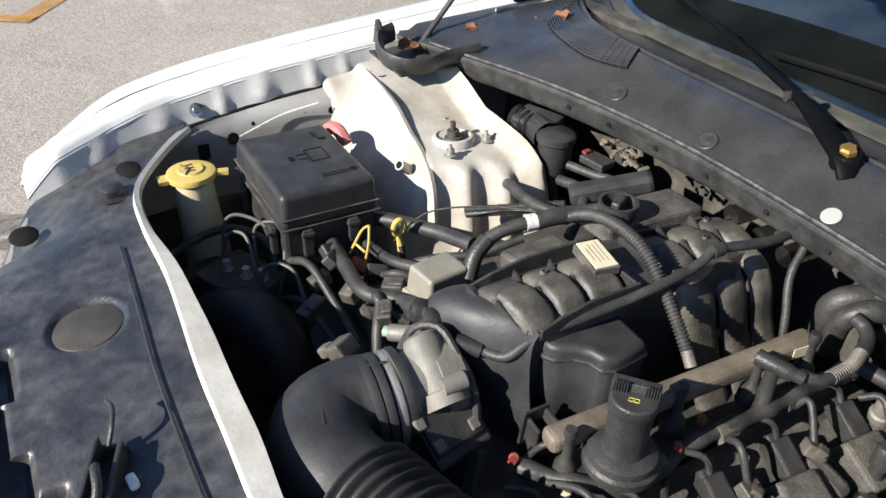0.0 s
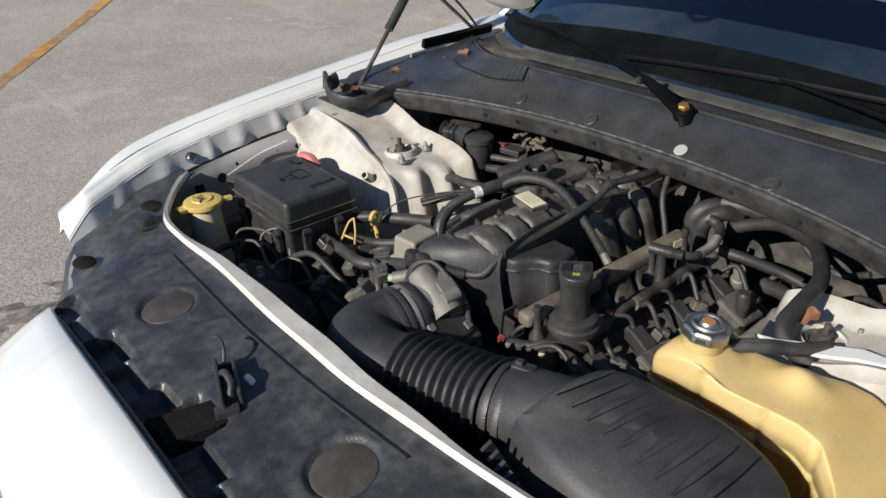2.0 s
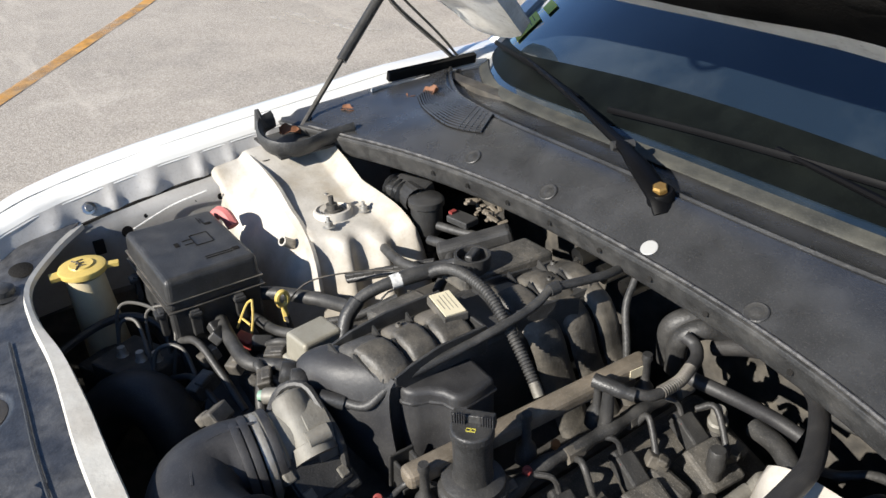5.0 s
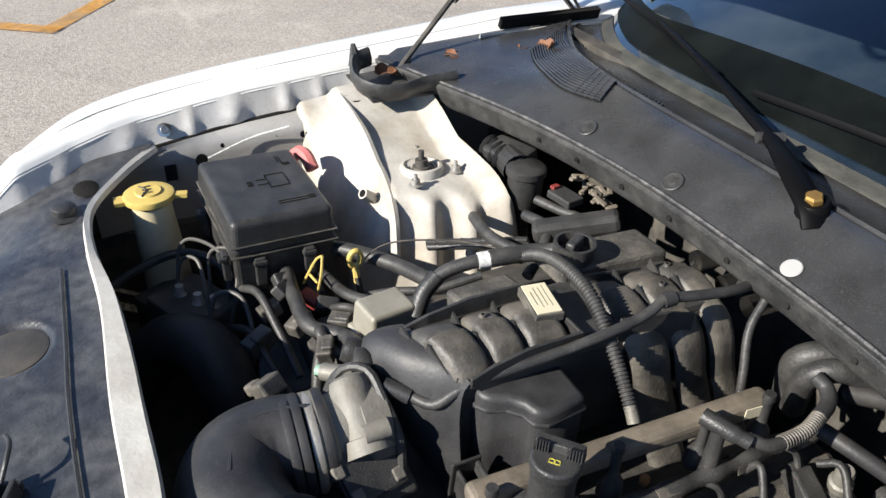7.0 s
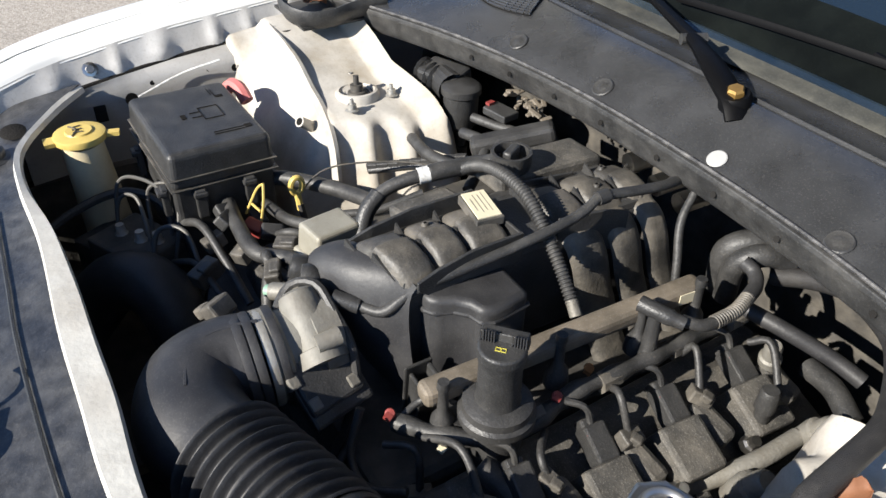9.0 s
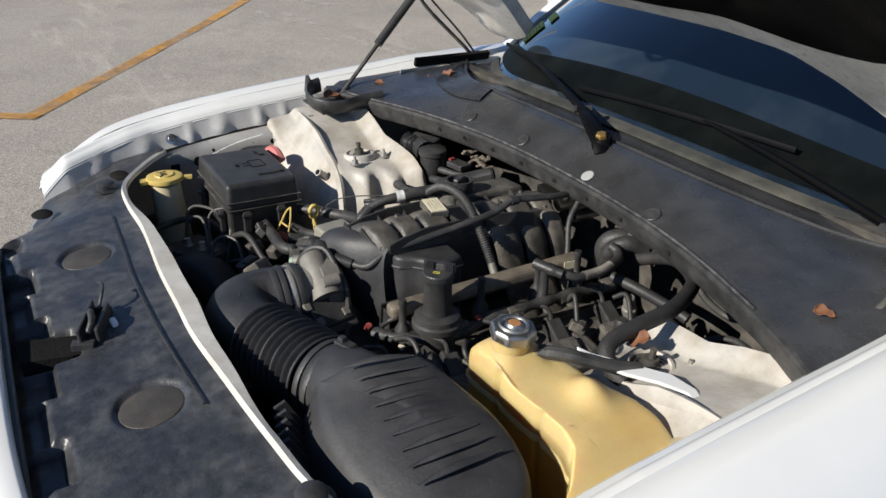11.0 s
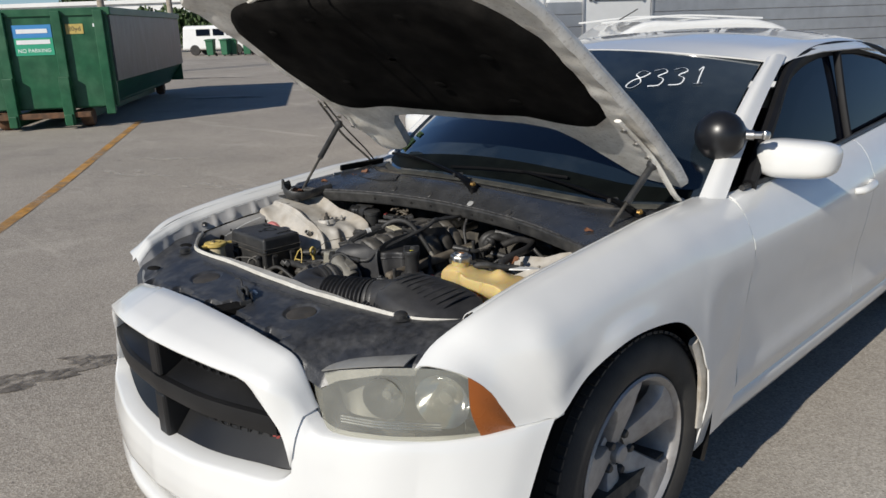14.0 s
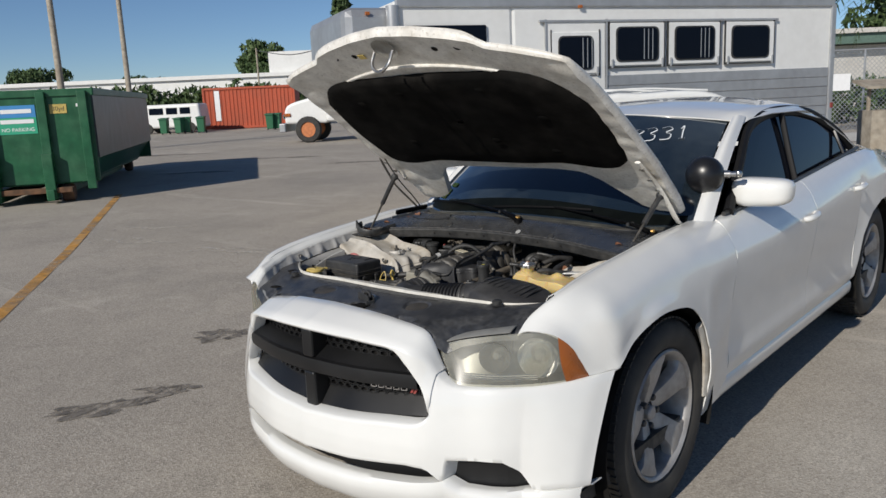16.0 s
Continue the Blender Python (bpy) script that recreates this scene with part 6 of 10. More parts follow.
# each section runs from the first runner over the top edge and down the front
PLENUM = [
    [(-0.004, -0.262, 0.835), (-0.006, -0.283, 0.845), (-0.008, -0.300, 0.845), (-0.004, -0.312, 0.835), (0.004, -0.304, 0.815), (0.012, -0.28, 0.80)],
    [(0.012, -0.268, 0.882), (0.010, -0.288, 0.884), (0.008, -0.306, 0.879), (0.010, -0.319, 0.862), (0.014, -0.316, 0.830), (0.020, -0.29, 0.800)],
    [(0.040, -0.272, 0.904), (0.038, -0.290, 0.904), (0.036, -0.307, 0.897), (0.037, -0.319, 0.876), (0.040, -0.317, 0.838), (0.042, -0.293, 0.80)],
    [(0.080, -0.266, 0.911), (0.080, -0.279, 0.909), (0.080, -0.292, 0.901), (0.082, -0.301, 0.880), (0.086, -0.300, 0.838), (0.090, -0.283, 0.78)],
    [(0.112, -0.254, 0.910), (0.113, -0.263, 0.906), (0.114, -0.271, 0.896), (0.118, -0.277, 0.872), (0.126, -0.276, 0.825), (0.138, -0.262, 0.75)],
    [(0.136, -0.244, 0.899), (0.137, -0.249, 0.895), (0.138, -0.253, 0.884), (0.143, -0.257, 0.855), (0.155, -0.257, 0.80), (0.175, -0.248, 0.70)],
]
manifold = solid(mesh_object("intake_manifold", *loft(PLENUM, 40, 24), DUCT, engine, "dusty black plastic intake manifold"), 0.004, 1)
manifold.location = (0.007, -0.003, -0.013)
bm = bmesh.new()
box(bm, (0.078, -0.09, 0.83), (0.118, 0.34, 0.14))
box(bm, (0.086, -0.09, 0.893), (0.095, 0.34, 0.03))
bevel(part("manifold_core", bm, BLACK, manifold), 0.008)


def runner(far, near, rise=0.0, fin=True, side=True):
    """far and near: where the top begins and ends at the far and the near fence."""
    def at(x, t):
        k = (x - 0.05) / 0.09
        a, b = far[0] + (near[0] - far[0]) * k, far[1] + (near[1] - far[1]) * k
        return (a + b) / 2 + t * (b - a) / 2

    rows = []
    for t in np.linspace(-1, 1, 21):
        dip = 0.012 * abs(t) ** 9 + 0.0030 * t * t
        rows.append([(x, at(x, t), z - dip + rise) for x, z in ((0.044, 0.898), (0.050, 0.912), (0.064, 0.9215), (0.080, 0.9245), (0.0845, 0.9255), (0.0855, 0.9285), (0.10, 0.9275), (0.115, 0.923), (0.128, 0.914), (0.138, 0.896))])
    solid(mesh_object("runner_top", *grid_mesh(rows), DUSTY, manifold, "dusty broad runner top"), 0.003)
    if fin:
        # thin wedge standing in the groove between two tops
        for x0, x1, h in ((0.048, 0.078, 0.010), (0.088, 0.122, 0.012)):
            bm = bmesh.new()
            v = [bm.verts.new((x, at(x, -1.02) + dy, z)) for dy in (-0.0012, 0.0012) for x, z in ((x0, 0.905), (x1, 0.905), (x0 + 0.003, 0.912 + h))]
            for q in ((0, 1, 2), (5, 4, 3), (0, 3, 4, 1), (1, 4, 5, 2), (2, 5, 3, 0)):
                bm.faces.new([v[k] for k in q])
            part("runner_fin", bm, BLACK, manifold)
    if side:
        y0, w = (near[0] + near[1]) / 2, near[1] - near[0]
        rows = []
        for t in np.linspace(-1, 1, 15):
            k = 0.009 * (1 - abs(t) ** 4)
            y = y0 + t * w * 0.47
            rows.append([(x + k * kx, y + dy, z + k * kz) for x, z, kx, kz, dy in ((0.126, 0.898, 0.3, 1, 0.0), (0.143, 0.888, 0.6, 0.8, 0.004), (0.152, 0.86, 1, 0.3, 0.012), (0.158, 0.82, 1, 0.1, 0.02), (0.17, 0.78, 1, 0.1, 0.028), (0.19, 0.735, 1, 0.2, 0.034), (0.215, 0.70, 1, 0.2, 0.036))])
        solid(mesh_object("runner_side", *grid_mesh([spline(q, 18) for q in rows]), DUSTY, manifold, "black runner curving down"), 0.003)


for a, b, c, d in ((-0.284, -0.226, -0.256, -0.214), (-0.223, -0.177, -0.212, -0.171), (-0.174, -0.122, -0.169, -0.118)):
    runner((a, b), (c, d), side=False)
for a, b, c, d in ((-0.064, -0.012, -0.062, -0.004), (-0.009, 0.042, -0.001, 0.048), (0.045, 0.088, 0.051, 0.092)):
    runner((a, b), (c, d), rise=-0.005)
rows = []
for t in np.linspace(0, 1, 8):
    y = 0.086 + 0.035 * t
    rows.append([(x, y, z - 0.05 * t * t) for x, z in ((0.02, 0.85), (0.04, 0.892), (0.085, 0.910), (0.13, 0.892), (0.155, 0.83))])
solid(mesh_object("manifold_end", *grid_mesh([spline(q, 12) for q in rows]), DUSTY, manifold), 0.003)


def fence(pts, h, name="manifold_fence", taper=False):
    """A thin moulded wall along the manifold; taper: its front end runs out to a point."""
    bm = bmesh.new()
    rows = []
    for k, p in enumerate(pts):
        a, b = Vector(pts[max(k - 1, 0)]), Vector(pts[min(k + 1, len(pts) - 1)])
        d = (b - a).normalized()
        s = Vector((-d.y, d.x, 0)).normalized() * 0.002
        hh = h * (0.25 if taper and k == 0 else 1)
        p = Vector(p)
        rows.append([bm.verts.new(q) for q in (p - s, p + s, p + s - Vector((0, 0, hh)), p - s - Vector((0, 0, hh)))])
    for a, b in zip(rows, rows[1:]):
        for k in range(4):
            bm.faces.new((a[k], a[(k + 1) % 4], b[(k + 1) % 4], b[k]))
    bm.faces.new(rows[0][::-1])
    bm.faces.new(rows[-1])
    bmesh.ops.recalc_face_normals(bm, faces=bm.faces)
    return bevel(part(name, bm, BLACK, manifold, "thin black moulded fence"), 0.0008, 1)


fence([(0.038, -0.284, 0.906), (0.042, -0.25, 0.920), (0.041, -0.20, 0.927), (0.043, -0.118, 0.929)], 0.05)
fence([(0.044, -0.062, 0.920), (0.048, 0.03, 0.912)], 0.045)
fence([(0.141, -0.247, 0.909), (0.1405, -0.222, 0.918), (0.1395, -0.18, 0.926), (0.1395, -0.115, 0.927)], 0.04, taper=True)
fence([(0.137, -0.064, 0.925), (0.143, 0.0, 0.920), (0.15, 0.03, 0.914)], 0.055)
fence([(0.138, -0.113, 0.922), (0.043, -0.118, 0.925)], 0.04)
fence([(0.137, -0.066, 0.916), (0.044, -0.064, 0.916)], 0.035)
for x, y, z in ((0.072, -0.198, 0.9235), (0.10, 0.022, 0.922), (0.065, 0.06, 0.917), (0.125, 0.07, 0.908)):
    bm = bmesh.new()
    lathe(bm, [(0.002, 0.003), (0.0035, 0.003), (0.0045, 0.0), (0.006, -0.004)], pose(x, y, z), 10)
    part("manifold_boss", bm, DUSTY, manifold, "", True)
# label plate
bm = bmesh.new()
box(bm, (0.082, -0.132, 0.928), (0.052, 0.034, 0.012), (0, 4, -8))
bevel(part("label_base", bm, DUSTY, manifold), 0.0015)
bm = bmesh.new()
box(bm, (0.082, -0.132, 0.9345), (0.048, 0.028, 0.002), (0, 4, -8))
part("paper_label", bm, LABEL_W, manifold, "sun-faded paper label")
for i, w in enumerate((0.036, 0.03, 0.033, 0.022)):
    bm = bmesh.new()
    box(bm, (0.080, -0.124 - i * 0.0055, 0.9357), (w, 0.0007, 0.0005), (0, 4, -8))
    part("label_print", bm, CASTING, manifold, "unreadable print")

# cream metal box beside the plenum
CREAMBOX = material("dusty_cream_metal", (0.36, 0.34, 0.28), 0.42, metal=0.3, vary=0.12, bump=0.15, second=(0.22, 0.20, 0.15), amount=0.6, dirt_scale=20, dust=0.3, speck=(0.12, 0.1, 0.08))
bm = bmesh.new()
box(bm, (-0.064, -0.256, 0.826), (0.054, 0.068, 0.040), (0, 0, 8), 0.9)
box(bm, (-0.064, -0.256, 0.804), (0.062, 0.078, 0.01), (0, 0, 8))
bevel(part("crankcase_box", bm, CREAMBOX, engine, "dusty cream metal box"), 0.006, 3)

# resonator box
outl = [(0.128, -0.240), (0.150, -0.244), (0.163, -0.236), (0.170, -0.218), (0.182, -0.207), (0.198, -0.203), (0.204, -0.190), (0.198, -0.142), (0.132, -0.140)]
bm = bmesh.new()
prism(bm, outl, 0.70, 0.877)
rb = bevel(part("resonator_box", bm, DUCT, engine, "black plastic resonator box", True), 0.011, 4)
bm = bmesh.new()
cx_, cy_ = 0.168, -0.19
prism(bm, [(cx_ + (x - cx_) * 1.045, cy_ + (y - cy_) * 1.045) for x, y in outl], 0.855, 0.862)
bevel(part("box_rim", bm, DUCT, rb), 0.003, 2)

# plastic connector tower in front of it
bm = bmesh.new()
box(bm, (0.165, -0.262, 0.745), (0.004, 0.034, 0.13), (0, 6, 0))
box(bm, (0.178, -0.250, 0.745), (0.022, 0.006, 0.12), (0, 6, 0))
box(bm, (0.178, -0.272, 0.745), (0.022, 0.005, 0.11), (0, 6, 0))
box(bm, (0.187, -0.262, 0.725), (0.004, 0.026, 0.09), (0, 6, 0))
bevel(part("bracket_tower", bm, BLACK, engine, "black plastic bracket"), 0.003)

# fuel rail
bm = bmesh.new()
a, b = Vector((0.228, -0.292, 0.828)), Vector((0.258, 0.05, 0.852))
d = b - a
rot = (0, 0, math.degrees(math.atan2(d.y, d.x)))
box(bm, (a + b) / 2, (d.length, 0.026, 0.024), (0, -math.degrees(math.asin(d.z / d.length)), rot[2]))
rail = bevel(part("fuel_rail", bm, BROWNRAIL, engine, "dusty brown metal fuel rail"), 0.008, 3)
for t in (0.06, 0.45, 0.75, 0.97):
    p = a.lerp(b, t) + Vector((0.014, -0.004, -0.006))
    bm = bmesh.new()
    lathe(bm, [(0.0, 0.03), (0.006, 0.03), (0.007, 0.022), (0.005, 0.018), (0.006, -0.01), (0.012, -0.02), (0.014, -0.04), (0.0, -0.04)], Matrix.Translation(p), 12)
    part("injector", bm, BLACK, rail, "black injector stem", True)
bm = bmesh.new()
box(bm, a.lerp(b, 0.93) + Vector((0.0135, 0, 0.001)), (0.001, 0.03, 0.014), (0, 0, -5))
part("rail_label", bm, LABEL_W, rail, "small pale label")

# oil filler
m = pose(0.270, -0.229, 0.0, 0, 0, 42)
bm = bmesh.new()
lathe(bm, [(0.0255, 0.805), (0.0215, 0.83), (0.0212, 0.868), (0.0222, 0.872), (0.0222, 0.878)], m, 28)
lathe(bm, [(0.022, 0.822), (0.030, 0.820), (0.035, 0.817), (0.0355, 0.809), (0.039, 0.806), (0.039, 0.798), (0.032, 0.793), (0.022, 0.72)], m, 28)
box(bm, m @ Vector((-0.04, 0.0, 0.778)), (0.03, 0.03, 0.014), (0, 0, 42))
of = part("oil_filler", bm, BLACK, engine, "black oil filler neck on a stepped flange", True)
of.location = (0.004, -0.003, 0.016)
bm = bmesh.new()
lathe(bm, [(0.0, 0.8902), (0.0215, 0.8900), (0.0235, 0.888), (0.0238, 0.880), (0.0225, 0.874)], m, 48)
# raised grip across the back half, ribbed at both ends
for x, w, y, d, h in ((0.0, 0.048, 0.0095, 0.0115, 0.013),):
    box(bm, m @ Vector((x, y, 0.886 + h / 2)), (w, d, h), (0, 0, 42), 0.94)
cap = bevel(part("oil_cap", bm, BLACK, of, "black oil cap with a grip and yellow lettering"), 0.0025, 3)
for s_ in (-1, 1):
    for k in range(6):
        bm = bmesh.new()
        box(bm, m @ Vector((s_ * (0.0215 - 0.0026 * k), 0.0008, 0.8965)), (0.0011, 0.0022, 0.014), (0, 0, 42))
        part("grip_rib", bm, DUCT, cap)
YINK = material("yellow_print", (0.52, 0.46, 0.07), 0.6, vary=0.05, bump=0.0)


def words(name, text, size, m, mat, parent, label, space=1.0):
    cu = bpy.data.curves.new(name, "FONT")
    cu.body, cu.size, cu.align_x, cu.align_y, cu.extrude, cu.space_character = text, size, "CENTER", "CENTER", 0.0004, space
    ob = new(name, cu)
    dg = bpy.context.evaluated_depsgraph_get()
    me = bpy.data.meshes.new_from_object(ob.evaluated_get(dg))
    bpy.data.objects.remove(ob)
    me.materials.clear()
    me.materials.append(mat)
    o = new(name, me)
    o.matrix_world = m
    if parent:
        o.parent = parent
        o.matrix_parent_inverse = parent.matrix_world.inverted()
    if label:
        o["label"] = label
    return o


words("cap_lettering", "SAE 5W-20", 0.0066, m @ pose(0.0, -0.0145, 0.8904), YINK, cap, "yellow letters SAE 5W-20")
bm = bmesh.new()
for x in (-0.0026, 0.0026):
    for q in ((0, 0.0022, 0.0048, 0.0006), (0, -0.0022, 0.0048, 0.0006), (0.0022, 0, 0.0006, 0.0048), (-0.0022, 0, 0.0006, 0.0048)):
        box(bm, m @ Vector((x + q[0], -0.007 + q[1], 0.8904)), (q[2], q[3], 0.0006), (0, 0, 42))
part("cap_symbol", bm, YINK, cap, "yellow open-book symbol")

# throttle body and its motor
MOTOR = material("chalky_cast_aluminium", (0.19, 0.182, 0.158), 0.6, metal=0.1, vary=0.12, scale=40, bump=0.25, fine=250, second=(0.115, 0.10, 0.08), amount=0.6, dirt_scale=24, detail=12, dust=0.25, speck=(0.12, 0.10, 0.08))
AX = Vector((-0.05, -1.0, -0.10)).normalized()
c0 = Vector((0.088, -0.335, 0.818))
m = look(c0, c0 - AX)
bm = bmesh.new()
lathe(bm, [(0.050, -0.015), (0.053, 0.012), (0.046, 0.016), (0.045, 0.042), (0.050, 0.045), (0.052, 0.066), (0.046, 0.068)], m, 36)
for a in (35, 145, 215, 325):
    p = c0 + m.to_3x3() @ Vector((0.055 * math.cos(radians(a)), 0.055 * math.sin(radians(a)), 0.004))
    lathe(bm, [(0.0, 0.014), (0.010, 0.014), (0.011, -0.012)], Matrix.Translation(p) @ m.to_3x3().to_4x4(), 12)
tb = part("throttle_body", bm, MOTOR, engine, "cast aluminium throttle body", True)
bm = bmesh.new()
ma, mb = Vector((0.066, -0.352, 0.868)), Vector((0.121, -0.351, 0.826))
mt = look(mb, ma)
lathe(bm, [(0.0, -0.070), (0.014, -0.0695), (0.020, -0.066), (0.0225, -0.058), (0.0232, -0.02), (0.0238, -0.004), (0.0275, -0.003), (0.0280, 0.006), (0.0280, 0.014), (0.0, 0.014)], mt, 28)
part("throttle_motor", bm, MOTOR, tb, "dusty aluminium throttle motor", True)
bm = bmesh.new()
box(bm, (0.133, -0.357, 0.806), (0.070, 0.066, 0.024), (4, 42, 14))
box(bm, (0.146, -0.352, 0.792), (0.058, 0.074, 0.016), (4, 42, 14))
bevel(part("motor_housing", bm, BLACK, tb, "black motor cover"), 0.004)
mh = pose(0.128, -0.357, 0.812, 4, 42, 14)
for dx, dy in ((-0.034, -0.020), (-0.034, 0.012), (0.03, -0.026), (0.03, 0.022), (0.0, 0.034), (0.0, -0.034)):
    bm = bmesh.new()
    box(bm, mh @ Vector((dx, dy, 0.0)), (0.014, 0.013, 0.026), (4, 42, 14))
    bevel(part("housing_clip", bm, CASTING, tb, "metal cover clip"), 0.002)
bm = bmesh.new()
for k in range(8):
    box(bm, mh @ Vector((0.018, -0.032 + 0.009 * k, -0.024)), (0.012, 0.0035, 0.02), (4, 42, 14))
part("housing_fins", bm, DUSTY, tb, "short moulded fins")["kind"] = "stuff"
bm = bmesh.new()
box(bm, (0.098, -0.396, 0.80), (0.024, 0.022, 0.034), (0, 25, 15))
box(bm, (0.106, -0.402, 0.782), (0.03, 0.026, 0.02), (0, 25, 15))
bevel(part("throttle_plug", bm, BLACK, tb, "black plug with red lock"), 0.002)
bm = bmesh.new()
box(bm, (0.084, -0.399, 0.812), (0.006, 0.008, 0.005), (0, 25, 15))
part("plug_lock", bm, RED, tb, "red lock tab")
bm = bmesh.new()
sweep(bm, [(0.090, -0.392, 0.815), (0.068, -0.378, 0.848), (0.058, -0.355, 0.872), (0.075, -0.333, 0.878), (0.105, -0.327, 0.862), (0.135, -0.322, 0.835), (0.150, -0.325, 0.79), (0.152, -0.34, 0.74), (0.17, -0.39, 0.66)], 0.005, 40, 8)
part("throttle_harness", bm, RUBBER, tb, "taped black cable", True)
# small solenoid with green mark, two lugs
bm = bmesh.new()
sweep(bm, [(0.004, -0.356, 0.846), (0.032, -0.333, 0.855)], 0.0105, 4, 12)
sw = part("solenoid", bm, CASTING, engine, "grey plastic solenoid", True)
sw.location = (0.008, -0.005, -0.013)
bm = bmesh.new()
sweep(bm, [(-0.002, -0.3605, 0.8445), (0.004, -0.356, 0.846)], 0.0075, 3, 12)
part("solenoid_mark", bm, material("green_plastic", (0.22, 0.36, 0.27), 0.5), sw, "green connector end", True)
for i, p in enumerate(((0.022, -0.33, 0.862), (0.046, -0.328, 0.864))):
    bm = bmesh.new()
    lathe(bm, [(0.004, -0.010), (0.013, -0.010), (0.015, -0.004), (0.015, 0.006), (0.013, 0.010), (0.004, 0.010)], look(p, Vector(p) + Vector((-0.5, -1.0, 0.35))), 18, True)
    part("hose_lug", bm, BLACK, engine, "round black lug", True)

# ---- air intake duct, bellows and air box ----
bm = bmesh.new()
elb = [(0.086, -0.402, 0.810), (0.076, -0.440, 0.806), (0.088, -0.474, 0.804), (0.135, -0.490, 0.806), (0.195, -0.474, 0.811)]
sweep(bm, elb, lambda u, r: 0.052 + 0.005 * math.sin(math.pi * min(1, u * 1.1)), 34, 44, caps=False)
duct = part("intake_duct", bm, DUCT, car, "grey-black rubber intake elbow", True)
bm = bmesh.new()
sweep(bm, [Vector(p) + Vector((0, 0, 0.0545)) for p in elb[:4]], 0.0022, 24, 6)
part("mould_seam", bm, DUCT, duct, "", True)
for t0, rr, mtl in ((-0.004, 0.0535, DUCT), (0.008, 0.0525, ALU), (0.020, 0.0545, DUCT), (0.031, 0.053, DUCT)):
    bm = bmesh.new()
    p = Vector((0.087, -0.390 - t0, 0.811))
    lathe(bm, [(rr - 0.006, -0.0045), (rr, -0.0045), (rr + 0.001, 0), (rr, 0.0045), (rr - 0.006, 0.0045)], look(p, p + Vector((-0.10, -1, -0.06))), 40, True)
    part("duct_clamp", bm, mtl, duct, "", True)
bm = bmesh.new()
bel = [(0.193, -0.4745, 0.811), (0.24, -0.462, 0.814), (0.29, -0.449, 0.818), (0.335, -0.438, 0.822)]
sweep(bm, bel, lambda u, run: 0.0545 + 0.0048 * math.sin(2 * math.pi * run / 0.0142) - 0.002 * math.cos(4 * math.pi * run / 0.0142), 140, 40, caps=False)
part("bellows", bm, DUCT, duct, "corrugated rubber bellows", True, 80)
bm = bmesh.new()
sweep(bm, [(0.330, -0.440, 0.821), (0.38, -0.425, 0.830), (0.45, -0.41, 0.834)], lambda u, r: 0.052 + 0.010 * u, 12, 36)
part("air_box_neck", bm, DUCT, duct, "", True)
for off in (0.0, 0.016):
    bm = bmesh.new()
    p = Vector((0.342 + off, -0.436 + off * 0.3, 0.822))
    lathe(bm, [(0.052, -0.0045), (0.0585, -0.0045), (0.0595, 0), (0.0585, 0.0045), (0.052, 0.0045)], look(p, p + Vector((1, 0.33, 0.08))), 40, True)
    part("neck_band", bm, BLACK, duct, "", True)
bm = bmesh.new()
box(bm, (0.355, -0.415, 0.880), (0.03, 0.016, 0.010), (0, 0, 18))
box(bm, (0.35, -0.417, 0.886), (0.01, 0.01, 0.01), (0, 0, 18))
bevel(part("band_screw", bm, BLACK, duct), 0.002)


def air_box():
    top = [(0.402, -0.474, 0.878), (0.413, -0.43, 0.896), (0.428, -0.372, 0.902), (0.455, -0.350, 0.902), (0.51, -0.338, 0.897), (0.575, -0.325, 0.888), (0.63, -0.325, 0.874), (0.665, -0.345, 0.862), (0.678, -0.40, 0.852), (0.65, -0.455, 0.848), (0.58, -0.487, 0.852), (0.48, -0.495, 0.866)]
    ring = spline(top + top[:1], 72)[:-1]
    c = Vector((0.535, -0.405, 0.89))
    rows = []
    for k, dz, front in ((0.0005, 0.004, 0), (0.4, 0.004, 0), (0.7, 0.003, 0), (0.88, 0.001, 0), (0.96, -0.003, 0), (1.0, -0.012, 0.1), (1.02, -0.028, 0.3), (1.035, -0.055, 0.7), (1.04, -0.075, 1.0), (1.08, -0.078, 1.1), (1.08, -0.086, 1.1), (1.04, -0.09, 1.0), (1.02, -0.2, 1.0)):
        row = []
        for p in ring + ring[:1]:
            q = c.lerp(p, k)
            f = max(0.0, (c.y - p.y) / 0.09) * front
            row.append((q.x, q.y - 0.032 * f, (p.z if k > 0.85 else c.z + (p.z - c.z) * k) + dz - 0.012 * f))
        rows.append(row)
    ab = mesh_object("air_filter_box", *grid_mesh(rows), DUCT, car, "black plastic air filter box")
    for i in range(9):
        t = i / 8
        v0 = Vector((0.428 + 0.185 * t, -0.448 + 0.004 * math.sin(3 * t), 0.9 - 0.032 * t))
        v1 = Vector((0.452 + 0.17 * t, -0.366 + 0.016 * t, 0.906 - 0.024 * t))
        bm = bmesh.new()
        sweep(bm, [v0 + Vector((0, 0, 0.002)), v0.lerp(v1, 0.5) + Vector((0, 0, 0.0055)), v1 + Vector((0, 0, 0.001))], lambda u, r: 0.0050 * math.sin(math.pi * min(max(u, 0.04), 0.96)) ** 0.7, 16, 8, flat=0.42)
        part("box_rib", bm, DUCT, ab, "", True)
    for i in range(17):
        t = i / 16
        x = 0.405 + 0.24 * t
        y = float(np.interp(x, [0.40, 0.48, 0.58, 0.65], [-0.503, -0.525, -0.517, -0.478]))
        z = float(np.interp(x, [0.40, 0.48, 0.58, 0.65], [0.822, 0.815, 0.80, 0.80]))
        bm = bmesh.new()
        box(bm, (x, y - 0.006, z + 0.012), (0.005, 0.016, 0.055), (28, 0, 18 * (t - 0.35)))
        part("side_rib", bm, DUCT, ab)
    return ab


air_box()

